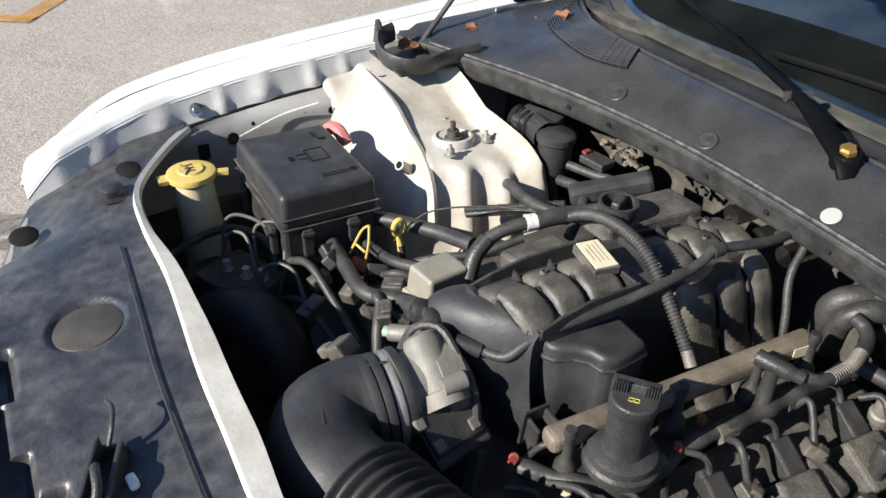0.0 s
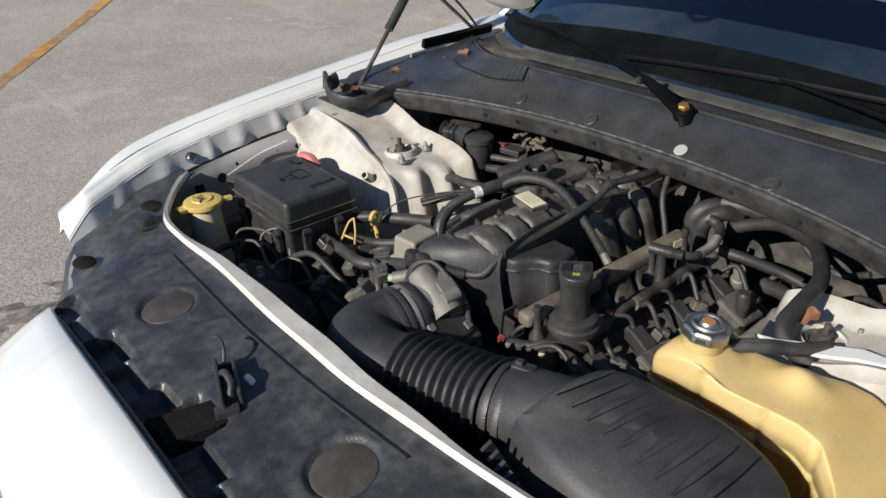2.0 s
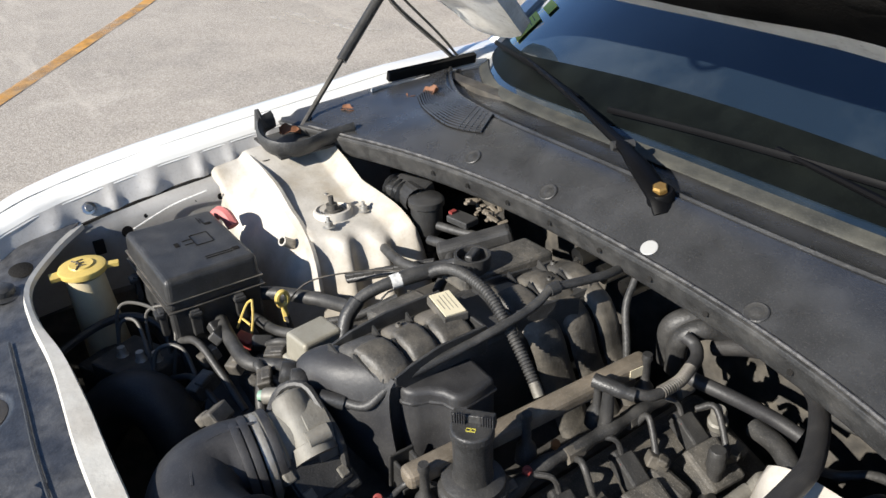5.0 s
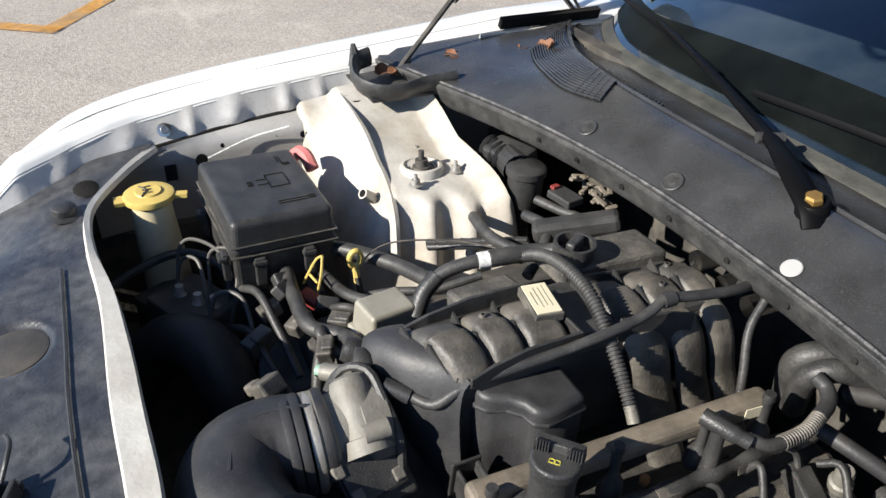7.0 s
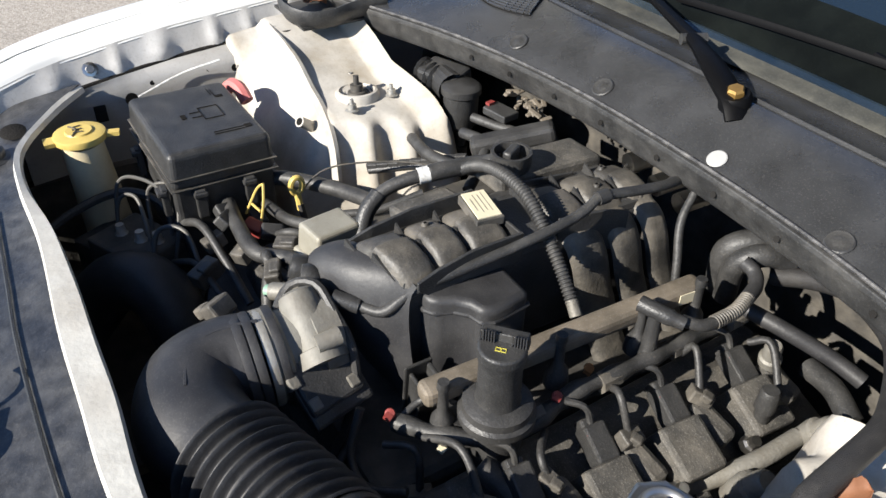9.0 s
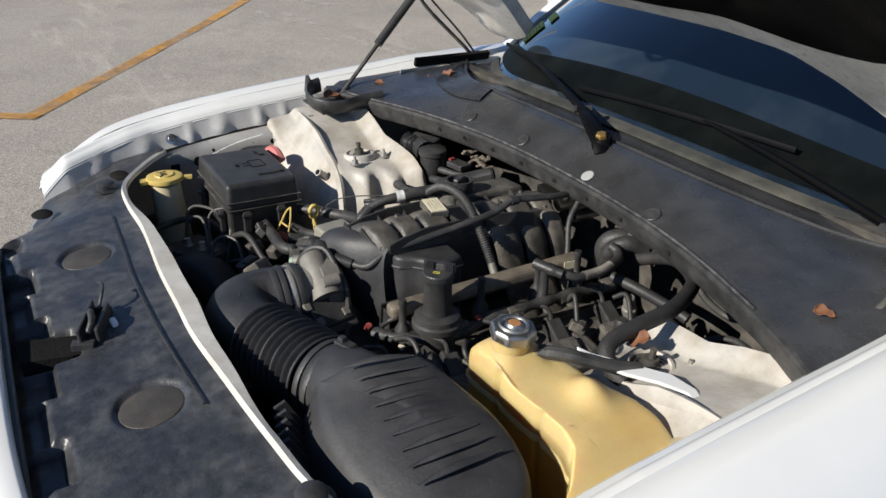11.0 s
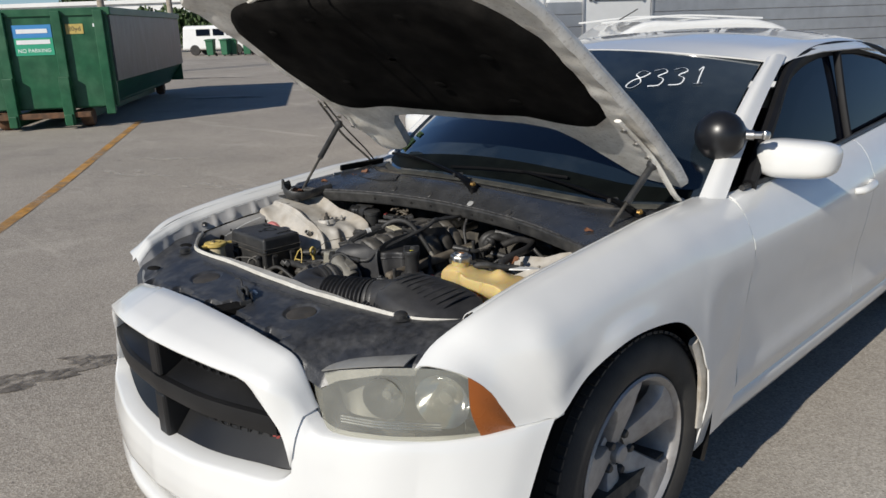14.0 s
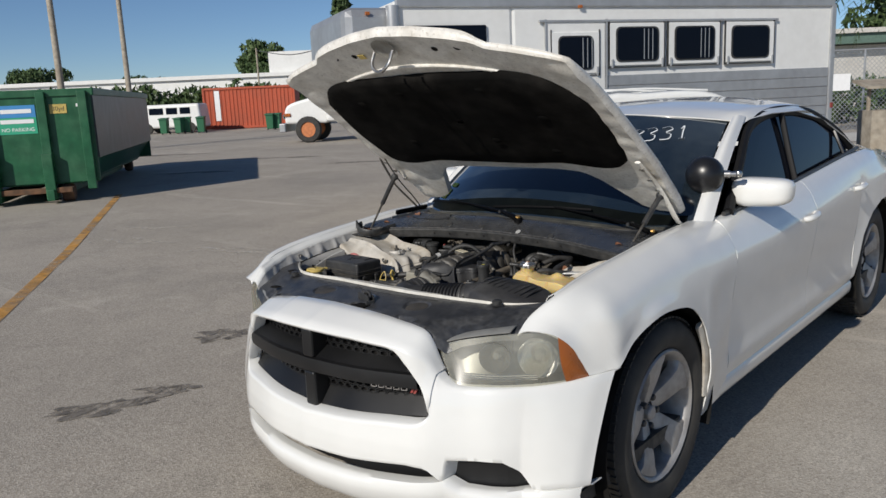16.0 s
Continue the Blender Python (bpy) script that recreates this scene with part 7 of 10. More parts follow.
# ---- coolant tank ----
def coolant_tank():
    out = [(0.437, -0.255), (0.443, -0.283), (0.50, -0.282), (0.575, -0.274), (0.635, -0.275), (0.678, -0.305), (0.705, -0.345), (0.735, -0.372), (0.757, -0.34), (0.760, -0.25), (0.745, -0.18), (0.70, -0.152), (0.64, -0.155), (0.60, -0.165), (0.565, -0.185), (0.535, -0.182), (0.50, -0.195), (0.455, -0.212)]
    ring = spline([(x, y, 0) for x, y in out + out[:1]], 240)[:-1]
    # upright grooves between the chambers on the front side
    ring = [Vector((p.x, p.y, 0.0045 * sum(math.exp(-((p.x - q) / 0.004) ** 2) for q in (0.505, 0.580, 0.648)) if p.y < -0.25 else 0.0)) for p in ring]
    c = Vector((0.66, -0.25, 0))

    def base(x, y):
        return 0.884 - 0.008 / (1 + math.exp(-(x - 0.525) / 0.008)) - 0.045 * max(0, x - 0.62) / 0.13

    def top(x, y):
        return base(x, y) + 0.020 * math.exp(-(((x - 0.482) / 0.036) ** 4 + ((y + 0.247) / 0.036) ** 4)) + 0.020 * math.exp(-(((x - 0.585) / 0.028) ** 2 + ((y + 0.205) / 0.022) ** 2)) + 0.006 * math.exp(-((x - 0.65) / 0.02) ** 2)

    rows, lows = [], []
    for k, dz in [(0.0005, 0)] + [(0.04 * q, 0) for q in range(1, 18)] + [(0.74, 0), (0.84, 0), (0.92, 0), (0.955, -0.0015), (0.980, -0.005), (0.994, -0.011), (1.0, -0.019), (1.0, -0.038)]:
        rows.append([(lambda q: (q.x, q.y + q.z * min(1, max(0, (k - 0.88) / 0.1)), (top(q.x, q.y) if dz > -0.02 else base(q.x, q.y)) + dz))(c.lerp(p, k)) for p in ring + ring[:1]])
    for k, dz in ((1.0, -0.038), (1.024, -0.041), (1.024, -0.046), (1.0, -0.050)):
        rows.append([(lambda q: (q.x, q.y + q.z * min(1, max(0, (k - 0.88) / 0.1)), base(q.x, q.y) + dz))(c.lerp(p, k)) for p in ring + ring[:1]])
    tank = mesh_object("coolant_tank", *grid_mesh(rows), AMBERTANK, car, "amber yellow plastic coolant tank")
    # Below the seam the amber is darkened for coolant and for shade.
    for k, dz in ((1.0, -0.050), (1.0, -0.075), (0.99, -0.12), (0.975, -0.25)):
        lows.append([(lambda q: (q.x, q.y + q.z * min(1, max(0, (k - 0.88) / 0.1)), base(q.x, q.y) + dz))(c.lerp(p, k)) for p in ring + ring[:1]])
    COOLANT_SHADE = material("amber_tank_coolant_and_shade", (0.50, 0.25, 0.05), 0.3, vary=0.12, bump=0.05, second=(0.30, 0.13, 0.03), amount=0.6, dirt_scale=8)
    cb = COOLANT_SHADE.node_tree.nodes["Principled BSDF"]
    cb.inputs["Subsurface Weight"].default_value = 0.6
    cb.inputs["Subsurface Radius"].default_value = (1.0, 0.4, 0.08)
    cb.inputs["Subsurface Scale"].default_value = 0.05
    mesh_object("tank_lower", *grid_mesh(lows), COOLANT_SHADE, tank, "darker amber lower half holding coolant")
    bm = bmesh.new()
    m = pose(0.484, -0.249, 0.90, -3, 4, 0)
    lathe(bm, [(0.024, -0.02), (0.024, 0.012), (0.0255, 0.014)], m, 28)
    part("tank_neck", bm, AMBERTANK, tank, "", True)
    bm = bmesh.new()
    n = 48
    prof = [(0.009, 0.030), (0.010, 0.027), (0.014, 0.025), (0.0155, 0.028), (0.019, 0.029), (0.020, 0.026), (0.024, 0.026), (0.0265, 0.024), (0.0272, 0.020), (0.0272, 0.011), (0.025, 0.009)]
    rings = []
    for r, z in prof:
        rr = lambda k: r + (0.002 * max(0, math.cos(8 * 2 * math.pi * k / n)) if r > 0.026 else 0)
        rings.append([bm.verts.new(m @ Vector((rr(k) * math.cos(2 * math.pi * k / n), rr(k) * math.sin(2 * math.pi * k / n), z + 0.004))) for k in range(n)])
    for a, b in zip(rings, rings[1:]):
        for k in range(n):
            bm.faces.new((a[k], a[(k + 1) % n], b[(k + 1) % n], b[k]))
    cp = part("pressure_cap", bm, WORNCHROME, tank, "worn chrome pressure cap", True, 50)
    bm = bmesh.new()
    lathe(bm, [(0.0, 0.034), (0.008, 0.0335), (0.0105, 0.030)], m, 18)
    part("cap_rivet", bm, RUST, cp, "brass coloured rivet", True)
    bm = bmesh.new()
    sweep(bm, [(0.505, -0.222, 0.895), (0.53, -0.195, 0.895), (0.555, -0.16, 0.885), (0.575, -0.115, 0.875)], 0.009, 16, 8)
    part("overflow_hose", bm, RUBBER, tank, "black overflow hose", True)
    return tank


WORNCHROME = material("worn_chrome", (0.50, 0.49, 0.47), 0.40, metal=1.0, vary=0.2, bump=0.1, second=(0.18, 0.16, 0.14), amount=0.6, dirt_scale=30)
_before = set(bpy.data.objects)
coolant_tank()
for o_ in set(bpy.data.objects) - _before:
    o_.data.transform(Matrix.Translation((0.006, -0.002, 0.008)))

# ---- fuse box ----
_before = set(bpy.data.objects)
bm = bmesh.new()
box(bm, (-0.372, -0.325, 0.75), (0.192, 0.143, 0.15), (0, 0, 2))
fb = bevel(part("fuse_box", bm, BLACK, car, "black plastic fuse box"), 0.006)
bm = bmesh.new()
box(bm, (-0.372, -0.325, 0.838), (0.200, 0.150, 0.055), (-1.5, 1.5, 2), 0.96)
bevel(part("fuse_box_lid", bm, BLACK, fb, "dull black lid"), 0.009, 4)
bm = bmesh.new()
box(bm, (-0.372, -0.325, 0.813), (0.204, 0.154, 0.002), (-1.5, 1.5, 2))
box(bm, (-0.372, -0.325, 0.829), (0.2025, 0.1525, 0.0015), (-1.5, 1.5, 2))
bevel(part("lid_seam", bm, DUSTY, fb), 0.0006)
for x, y, r in ((-0.30, -0.402, 0), (-0.43, -0.405, 0), (-0.475, -0.36, 90), (-0.475, -0.30, 90), (-0.27, -0.36, 90), (-0.27, -0.29, 90)):
    bm = bmesh.new()
    box(bm, (x, y, 0.785), (0.016, 0.010, 0.045), (0, 0, r - 3))
    box(bm, (x, y - 0.004 if r == 0 else y, 0.800), (0.02, 0.014, 0.008), (0, 0, r - 3))
    bevel(part("box_latch", bm, BLACK, fb), 0.002)
# moulded marks on the lid
ml = pose(-0.372, -0.325, 0.8662, -1.5, 1.5, 2)
for x, y, w, h in ((0, 0.008, 0.036, 0.0014), (0, 0.036, 0.036, 0.0014), (-0.018, 0.022, 0.0014, 0.028), (0.018, 0.022, 0.0014, 0.028), (-0.007, 0.0, 0.0014, 0.015), (0.007, 0.0, 0.0014, 0.015), (0, -0.018, 0.012, 0.007), (0.060, 0.03, 0.0014, 0.05), (0.066, 0.026, 0.0014, 0.042), (0.061, 0.054, 0.009, 0.010), (-0.062, 0.04, 0.02, 0.0014), (-0.056, 0.044, 0.026, 0.0014), (-0.044, 0.05, 0.006, 0.010)):
    bm = bmesh.new()
    box(bm, ml @ Vector((x, y, 0)), (max(w * 0.6, 0.0007) if w < 0.002 else w, max(h * 0.6, 0.0007) if h < 0.002 else h, 0.0010), (-1.5, 1.5, 2))
    part("lid_mark", bm, LINER, fb, "moulded line symbol")
bm = bmesh.new()
sweep(bm, [(-0.485, -0.244, 0.842), (-0.472, -0.239, 0.853), (-0.452, -0.234, 0.853), (-0.435, -0.230, 0.838)], 0.011, 14, 8)
part("battery_lead_cover", bm, material("faded_red_plastic", (0.50, 0.16, 0.15), 0.6), fb, "faded red terminal cover", True)

for o_ in set(bpy.data.objects) - _before:
    o_.data.transform(Matrix.Translation((0.016, -0.004, 0.015)))

# ---- washer filler ----
_before = set(bpy.data.objects)
m = pose(-0.430, -0.462, 0.004)
bm = bmesh.new()
sweep(bm, [(-0.430, -0.462, 0.849), (-0.434, -0.458, 0.76), (-0.44, -0.45, 0.62)], lambda u, r: 0.029 + 0.010 * u, 14, 24)
wf = part("washer_filler", bm, CREAM, car, "yellowed washer fluid neck", True)
bm = bmesh.new()
lathe(bm, [(0.0, 0.863), (0.018, 0.8635), (0.0195, 0.861), (0.031, 0.8605), (0.0355, 0.859), (0.0365, 0.856), (0.036, 0.850), (0.030, 0.848)], m, 32)
box(bm, (-0.430, -0.502, 0.857), (0.022, 0.018, 0.006))
box(bm, (-0.418, -0.419, 0.858), (0.012, 0.018, 0.006), (0, 0, -15))
cp = part("washer_cap", bm, YELLOW, wf, "yellow washer cap", True)
bm = bmesh.new()
for k in range(3):
    sweep(bm, [(-0.440 + k * 0.008, -0.470, 0.8678), (-0.442 + k * 0.01, -0.457, 0.868)], 0.0012, 4, 5)
sweep(bm, [(-0.446, -0.473, 0.8678), (-0.430, -0.465, 0.8683), (-0.414, -0.473, 0.8678)], 0.0014, 8, 5)
part("washer_symbol", bm, INK, cp, "dark washer symbol")
for o_ in set(bpy.data.objects) - _before:
    o_.data.transform(Matrix.Translation((0.005, -0.018, -0.004)))

# ---- brake lines and pump block in the dark corner ----
DULLPIPE = material("dull_plated_pipe", (0.10, 0.098, 0.092), 0.55, metal=0.4, vary=0.2, bump=0.1, second=(0.09, 0.08, 0.07), amount=0.6, dirt_scale=30)
bm = bmesh.new()
box(bm, (-0.30, -0.455, 0.70), (0.11, 0.085, 0.09), (0, 0, 25))
box(bm, (-0.37, -0.49, 0.68), (0.05, 0.07, 0.08), (0, 0, 25))
ab = bevel(part("brake_pump", bm, DARK, car, "dark brake hydraulic block"), 0.004)
for i, pts in enumerate((
        [(-0.33, -0.60, 0.74), (-0.36, -0.54, 0.765), (-0.38, -0.47, 0.775), (-0.36, -0.425, 0.775), (-0.32, -0.40, 0.755), (-0.30, -0.41, 0.70)],
        [(-0.345, -0.47, 0.74), (-0.36, -0.455, 0.80), (-0.345, -0.43, 0.812), (-0.30, -0.405, 0.80), (-0.275, -0.41, 0.73)],
        [(-0.325, -0.475, 0.74), (-0.335, -0.46, 0.79), (-0.31, -0.44, 0.80), (-0.27, -0.44, 0.76), (-0.24, -0.44, 0.70)],
        [(-0.305, -0.43, 0.74), (-0.325, -0.42, 0.80), (-0.29, -0.39, 0.815), (-0.262, -0.40, 0.77), (-0.255, -0.42, 0.70)])):
    bm = bmesh.new()
    sweep(bm, pts, 0.0028 if i else 0.0065, 40, 8)
    part("brake_line", bm, DULLPIPE if i else RUBBER, ab, "bent steel brake line" if i else "black hose", True)
for x, y in ((-0.32, -0.47), (-0.29, -0.45), (-0.275, -0.43)):
    bm = bmesh.new()
    lathe(bm, [(0.0, 0.015), (0.006, 0.015), (0.007, 0.004), (0.010, 0.0)], pose(x, y, 0.745), 8)
    part("line_fitting", bm, ALU, ab, "", True)
bm = bmesh.new()
sweep(bm, [(-0.30, -0.56, 0.62), (-0.27, -0.50, 0.70), (-0.21, -0.455, 0.715), (-0.16, -0.44, 0.66), (-0.14, -0.44, 0.56)], 0.042, 26, 18)
part("radiator_hose", bm, DUCT, car, "thick black radiator hose", True)
# Added panels: they hide sunlit ground that showed through the bay.
bm = bmesh.new()
box(bm, (-0.33, -0.43, 0.53), (0.50, 0.36, 0.02))
box(bm, (-0.565, -0.43, 0.62), (0.02, 0.34, 0.20))
part("bay_gap_filler", bm, DARK, car, "added dark panels that hide the sunlit ground under the bay")
bm = bmesh.new()
lathe(bm, [(0.0, 0.012), (0.05, 0.008), (0.06, -0.004), (0.06, -0.05)], pose(-0.16, -0.35, 0.70, 15, 10, 0), 26)
part("pulley_cover", bm, BLACK, engine, "round black cover", True)

# ---- hoses, wires and small parts of the bay ----
def hose(name, pts, r, mat, label, n=40, seg=10, parent=None, rib=None, flat=1.0):
    bm = bmesh.new()
    sweep(bm, pts, ribbed(r, rib[0], rib[1]) if rib else r, n, seg, flat=flat)
    return part(name, bm, mat, parent or car, label, True, 80)


hose("vacuum_tube", [(0.092, -0.318, 0.864), (0.112, -0.297, 0.858), (0.133, -0.281, 0.860), (0.140, -0.25, 0.880), (0.148, -0.20, 0.893), (0.157, -0.137, 0.906), (0.160, -0.075, 0.917), (0.160, -0.044, 0.926), (0.157, -0.02, 0.934), (0.166, 0.025, 0.933), (0.170, 0.062, 0.931), (0.164, 0.095, 0.926), (0.142, 0.108, 0.908)], 0.0060, RUBBER, "black vacuum tube over the manifold", 80)
hose("tube_collar", [(0.090, -0.320, 0.865), (0.110, -0.299, 0.858)], 0.0088, BLACK, "", 4)
hose("tube_clip", [(0.157, -0.026, 0.933), (0.158, -0.012, 0.934)], 0.0085, BLACK, "", 4)
hose("purge_hose", [(-0.035, -0.085, 0.885), (-0.01, -0.083, 0.905), (0.03, -0.085, 0.925), (0.075, -0.088, 0.934), (0.115, -0.088, 0.928), (0.155, -0.089, 0.902), (0.19, -0.091, 0.872), (0.215, -0.094, 0.850)], 0.0072, RUBBER, "corrugated black hose across the manifold", 430, 12, rib=(0.0011, 0.0044))
hose("hose_fitting", [(0.211, -0.094, 0.855), (0.224, -0.096, 0.842)], 0.0072, CASTING, "dull metal hose end", 4)
pc = hose("breather_hose", [(-0.048, -0.218, 0.832), (-0.056, -0.203, 0.855), (-0.058, -0.18, 0.873), (-0.048, -0.145, 0.886), (-0.036, -0.10, 0.892), (-0.025, -0.068, 0.895), (0.0, -0.045, 0.905)], lambda u, r: 0.0088 if u < 0.55 else 0.0115, RUBBER, "black breather hose", 50)
hose("foil_tape", [(-0.046, -0.139, 0.8875), (-0.042, -0.125, 0.8895)], 0.0110, TAPE, "pale printed tape", 4, parent=pc)
hose("breather_elbow", [(-0.046, -0.222, 0.826), (-0.055, -0.208, 0.852), (-0.059, -0.188, 0.869)], 0.0112, BLACK, "", 10, parent=pc)
bm = bmesh.new()
lathe(bm, [(0.014, 0.0), (0.024, 0.0), (0.026, 0.006), (0.026, 0.022), (0.022, 0.022), (0.02, 0.008), (0.014, 0.006)], pose(0.010, -0.038, 0.902), 26, True)
rv = part("pcv_valve", bm, BLACK, engine, "black round valve ring", True)
bm = bmesh.new()
box(bm, (0.010, -0.038, 0.917), (0.012, 0.03, 0.022), (0, 0, 30))
bevel(part("valve_tab", bm, BLACK, rv), 0.003)
# far bank cover strip, dusty
bm = bmesh.new()
box(bm, (0.005, 0.01, 0.886), (0.07, 0.15, 0.025), (0, -6, -4))
box(bm, (0.008, -0.155, 0.872), (0.05, 0.085, 0.025), (0, -10, 2))
bevel(part("far_cover", bm, DUSTY2, engine, "dusty cover"), 0.005)
bm = bmesh.new()
box(bm, (-0.10, -0.14, 0.765), (0.12, 0.36, 0.06), (0, -20, 2))
bevel(part("far_head", bm, DARK, engine, "dark far cylinder head cover"), 0.01)
bm = bmesh.new()
for i in range(9):
    box(bm, (-0.205 + i * 0.011, -0.125 + i * 0.012, 0.815 + i * 0.004), (0.018, 0.009, 0.012), (0, -10, 48))
sweep(bm, [(-0.21, -0.13, 0.808), (-0.11, -0.02, 0.845)], 0.007, 6, 6)
bevel(part("wire_channel", bm, BLACK, engine, "black toothed wire channel"), 0.002)["kind"] = "stuff"

# parts behind the tower
m = pose(-0.229, 0.040, -0.012)
bm = bmesh.new()
lathe(bm, [(0.0, 0.912), (0.026, 0.912), (0.031, 0.908), (0.031, 0.898), (0.027, 0.895), (0.027, 0.85), (0.022, 0.843), (0.01, 0.84), (0.01, 0.81), (0.013, 0.808), (0.013, 0.78)], m, 26)
vv = part("vapour_valve", bm, BLACK, car, "black canister valve", True)
hose("valve_pipe", [(-0.18, 0.03, 0.868), (-0.14, 0.045, 0.868), (-0.10, 0.06, 0.87), (-0.03, 0.075, 0.865), (0.03, 0.095, 0.86), (0.06, 0.10, 0.88)], 0.007, RUBBER, "black pipe")
hose("valve_pipe", [(-0.16, 0.0, 0.86), (-0.11, 0.005, 0.865), (-0.08, -0.02, 0.855), (-0.05, -0.06, 0.84)], 0.008, RUBBER, "black pipe")
hose("valve_pipe", [(-0.27, -0.02, 0.80), (-0.20, -0.06, 0.845), (-0.13, -0.07, 0.855), (-0.06, -0.05, 0.865), (-0.01, -0.03, 0.90)], 0.0085, RUBBER, "black pipe")
bm = bmesh.new()
box(bm, (-0.285, 0.045, 0.88), (0.075, 0.05, 0.05), (10, 0, 20))
lathe(bm, [(0.0, 0.05), (0.022, 0.05), (0.024, 0.0)], look((-0.245, 0.035, 0.885), (-0.20, 0.03, 0.885)), 16)
bevel(part("canister_housing", bm, BLACK, car, "black lobed housing"), 0.006)
bm = bmesh.new()
for i in range(4):
    lathe(bm, [(0.018, -0.004), (0.024, 0.0), (0.018, 0.004)], look((-0.325 + i * 0.013, 0.03, 0.885), (-0.2, 0.06, 0.885)), 14)
part("housing_ribs", bm, BLACK, car, "black ribbed cap", True)
bm = bmesh.new()
box(bm, (-0.085, 0.035, 0.875), (0.03, 0.12, 0.028), (15, 0, -32))
bevel(part("coil_arm", bm, BLACK, car, "black plastic arm"), 0.007)
bm = bmesh.new()
box(bm, (-0.145, 0.055, 0.885), (0.045, 0.03, 0.012), (0, 0, 10))
pl = bevel(part("sensor_plug", bm, BLACK, car, "black sensor plug"), 0.002)
bm = bmesh.new()
box(bm, (-0.165, 0.05, 0.893), (0.008, 0.012, 0.004), (0, 0, 10))
part("plug_lock", bm, RED, pl, "red lock tab")
bm = bmesh.new()
rnd = random.Random(5)
for i in range(26):
    box(bm, (-0.13 + rnd.uniform(-0.045, 0.05), 0.085 + rnd.uniform(-0.01, 0.02), 0.895 + rnd.uniform(-0.01, 0.01)), (rnd.uniform(0.006, 0.022), 0.008, 0.004), (rnd.uniform(-40, 40), rnd.uniform(-30, 30), rnd.uniform(0, 180)))
bevel(part("torn_insulation", bm, BROWNRAIL, car, "torn pale insulation under the cowl"), 0.002)["kind"] = "stuff"
for x, y, z in ((0.07, 0.105, 0.895), (0.115, 0.11, 0.885), (0.15, 0.12, 0.875)):
    hose("heater_pipe", [(x, y, z), (x + 0.006, y + 0.05, z + 0.005)], 0.014, STEEL, "bright metal pipe end", 6, 14)
hose("heater_hose", [(0.215, 0.15, 0.78), (0.22, 0.14, 0.84), (0.24, 0.16, 0.86), (0.26, 0.19, 0.85)], 0.016, RUBBER, "thick black hose", 20, 14)
hose("heater_hose", [(0.235, 0.14, 0.78), (0.245, 0.13, 0.84), (0.265, 0.15, 0.86), (0.28, 0.18, 0.85)], 0.014, RUBBER, "thick black hose", 20, 14)
hose("wire_loom", [(0.185, 0.10, 0.92), (0.195, 0.075, 0.89), (0.215, 0.06, 0.85), (0.23, 0.05, 0.81)], 0.005, RUBBER, "flat black loom", 16)

# near bank: valve cover, coils, loom
bm = bmesh.new()
box(bm, (0.355, -0.07, 0.695), (0.20, 0.46, 0.06), (0, 22, 2))
vc = bevel(part("valve_cover", bm, DUSTY2, engine, "dusty near valve cover"), 0.015, 3)
for i, (x, y) in enumerate(((0.375, -0.25), (0.372, -0.155), (0.37, -0.055), (0.366, 0.055))):
    bm = bmesh.new()
    box(bm, (x, y, 0.745), (0.062, 0.058, 0.05), (0, 24, -4), 0.94)
    box(bm, (x + 0.01, y, 0.725), (0.085, 0.02, 0.016), (0, 24, -4))
    coil = bevel(part("ignition_coil", bm, DUSTY2, engine, "dusty black ignition coil"), 0.005, 2)
    bm = bmesh.new()
    box(bm, (x - 0.042, y + 0.012, 0.772), (0.04, 0.026, 0.026), (0, 30, -4))
    box(bm, (x - 0.062, y + 0.012, 0.782), (0.012, 0.02, 0.02), (0, 30, -4))
    plug = bevel(part("coil_plug", bm, BLACK, coil, "black coil plug"), 0.003)
    bm = bmesh.new()
    box(bm, (x - 0.046, y + 0.004, 0.785), (0.005, 0.008, 0.004), (0, 30, 10))
    part("lock_tab", bm, RED, coil, "red lock tab")
    bm = bmesh.new()
    lathe(bm, [(0.0, 0.012), (0.006, 0.012), (0.007, 0.004), (0.010, 0.002), (0.011, -0.006)], pose(x + 0.03, y - 0.036, 0.742, 0, 24, 0), 8)
    part("coil_bolt", bm, STEEL, coil, "coil bolt")
    bm = bmesh.new()
    sweep(bm, [(x - 0.055, y + 0.012, 0.785), (x - 0.065, y + 0.01, 0.805), (x - 0.08, y - 0.006, 0.81)], 0.0036, 10, 7)
    part("coil_lead", bm, RUBBER, coil, "", True)
    bm = bmesh.new()
    box(bm, (x - 0.012, y + 0.045, 0.752), (0.055, 0.03, 0.03), (0, 20, 12))
    bevel(part("cover_boss", bm, DUSTY2, vc), 0.008, 2)
hose("engine_loom", [(0.215, -0.315, 0.79), (0.27, -0.27, 0.795), (0.295, -0.22, 0.80), (0.285, -0.15, 0.805), (0.288, -0.09, 0.808), (0.29, -0.03, 0.81), (0.285, 0.05, 0.805), (0.275, 0.12, 0.79)], lambda u, r: 0.0095 + 0.0015 * math.sin(60 * u), RUBBER, "taped grey wiring loom", 80)
for t, y in enumerate((-0.20, -0.10, 0.0, 0.09)):
    bm = bmesh.new()
    sweep(bm, [(0.288, y - 0.012, 0.805), (0.288, y + 0.012, 0.806)], 0.0118, 5, 8)
    part("tape_wrap", bm, DUSTY, engine, "dusty tape wrap", True)
hose("branch_lead", [(0.215, -0.31, 0.79), (0.212, -0.285, 0.80), (0.222, -0.272, 0.81)], 0.004, RUBBER, "thin lead")
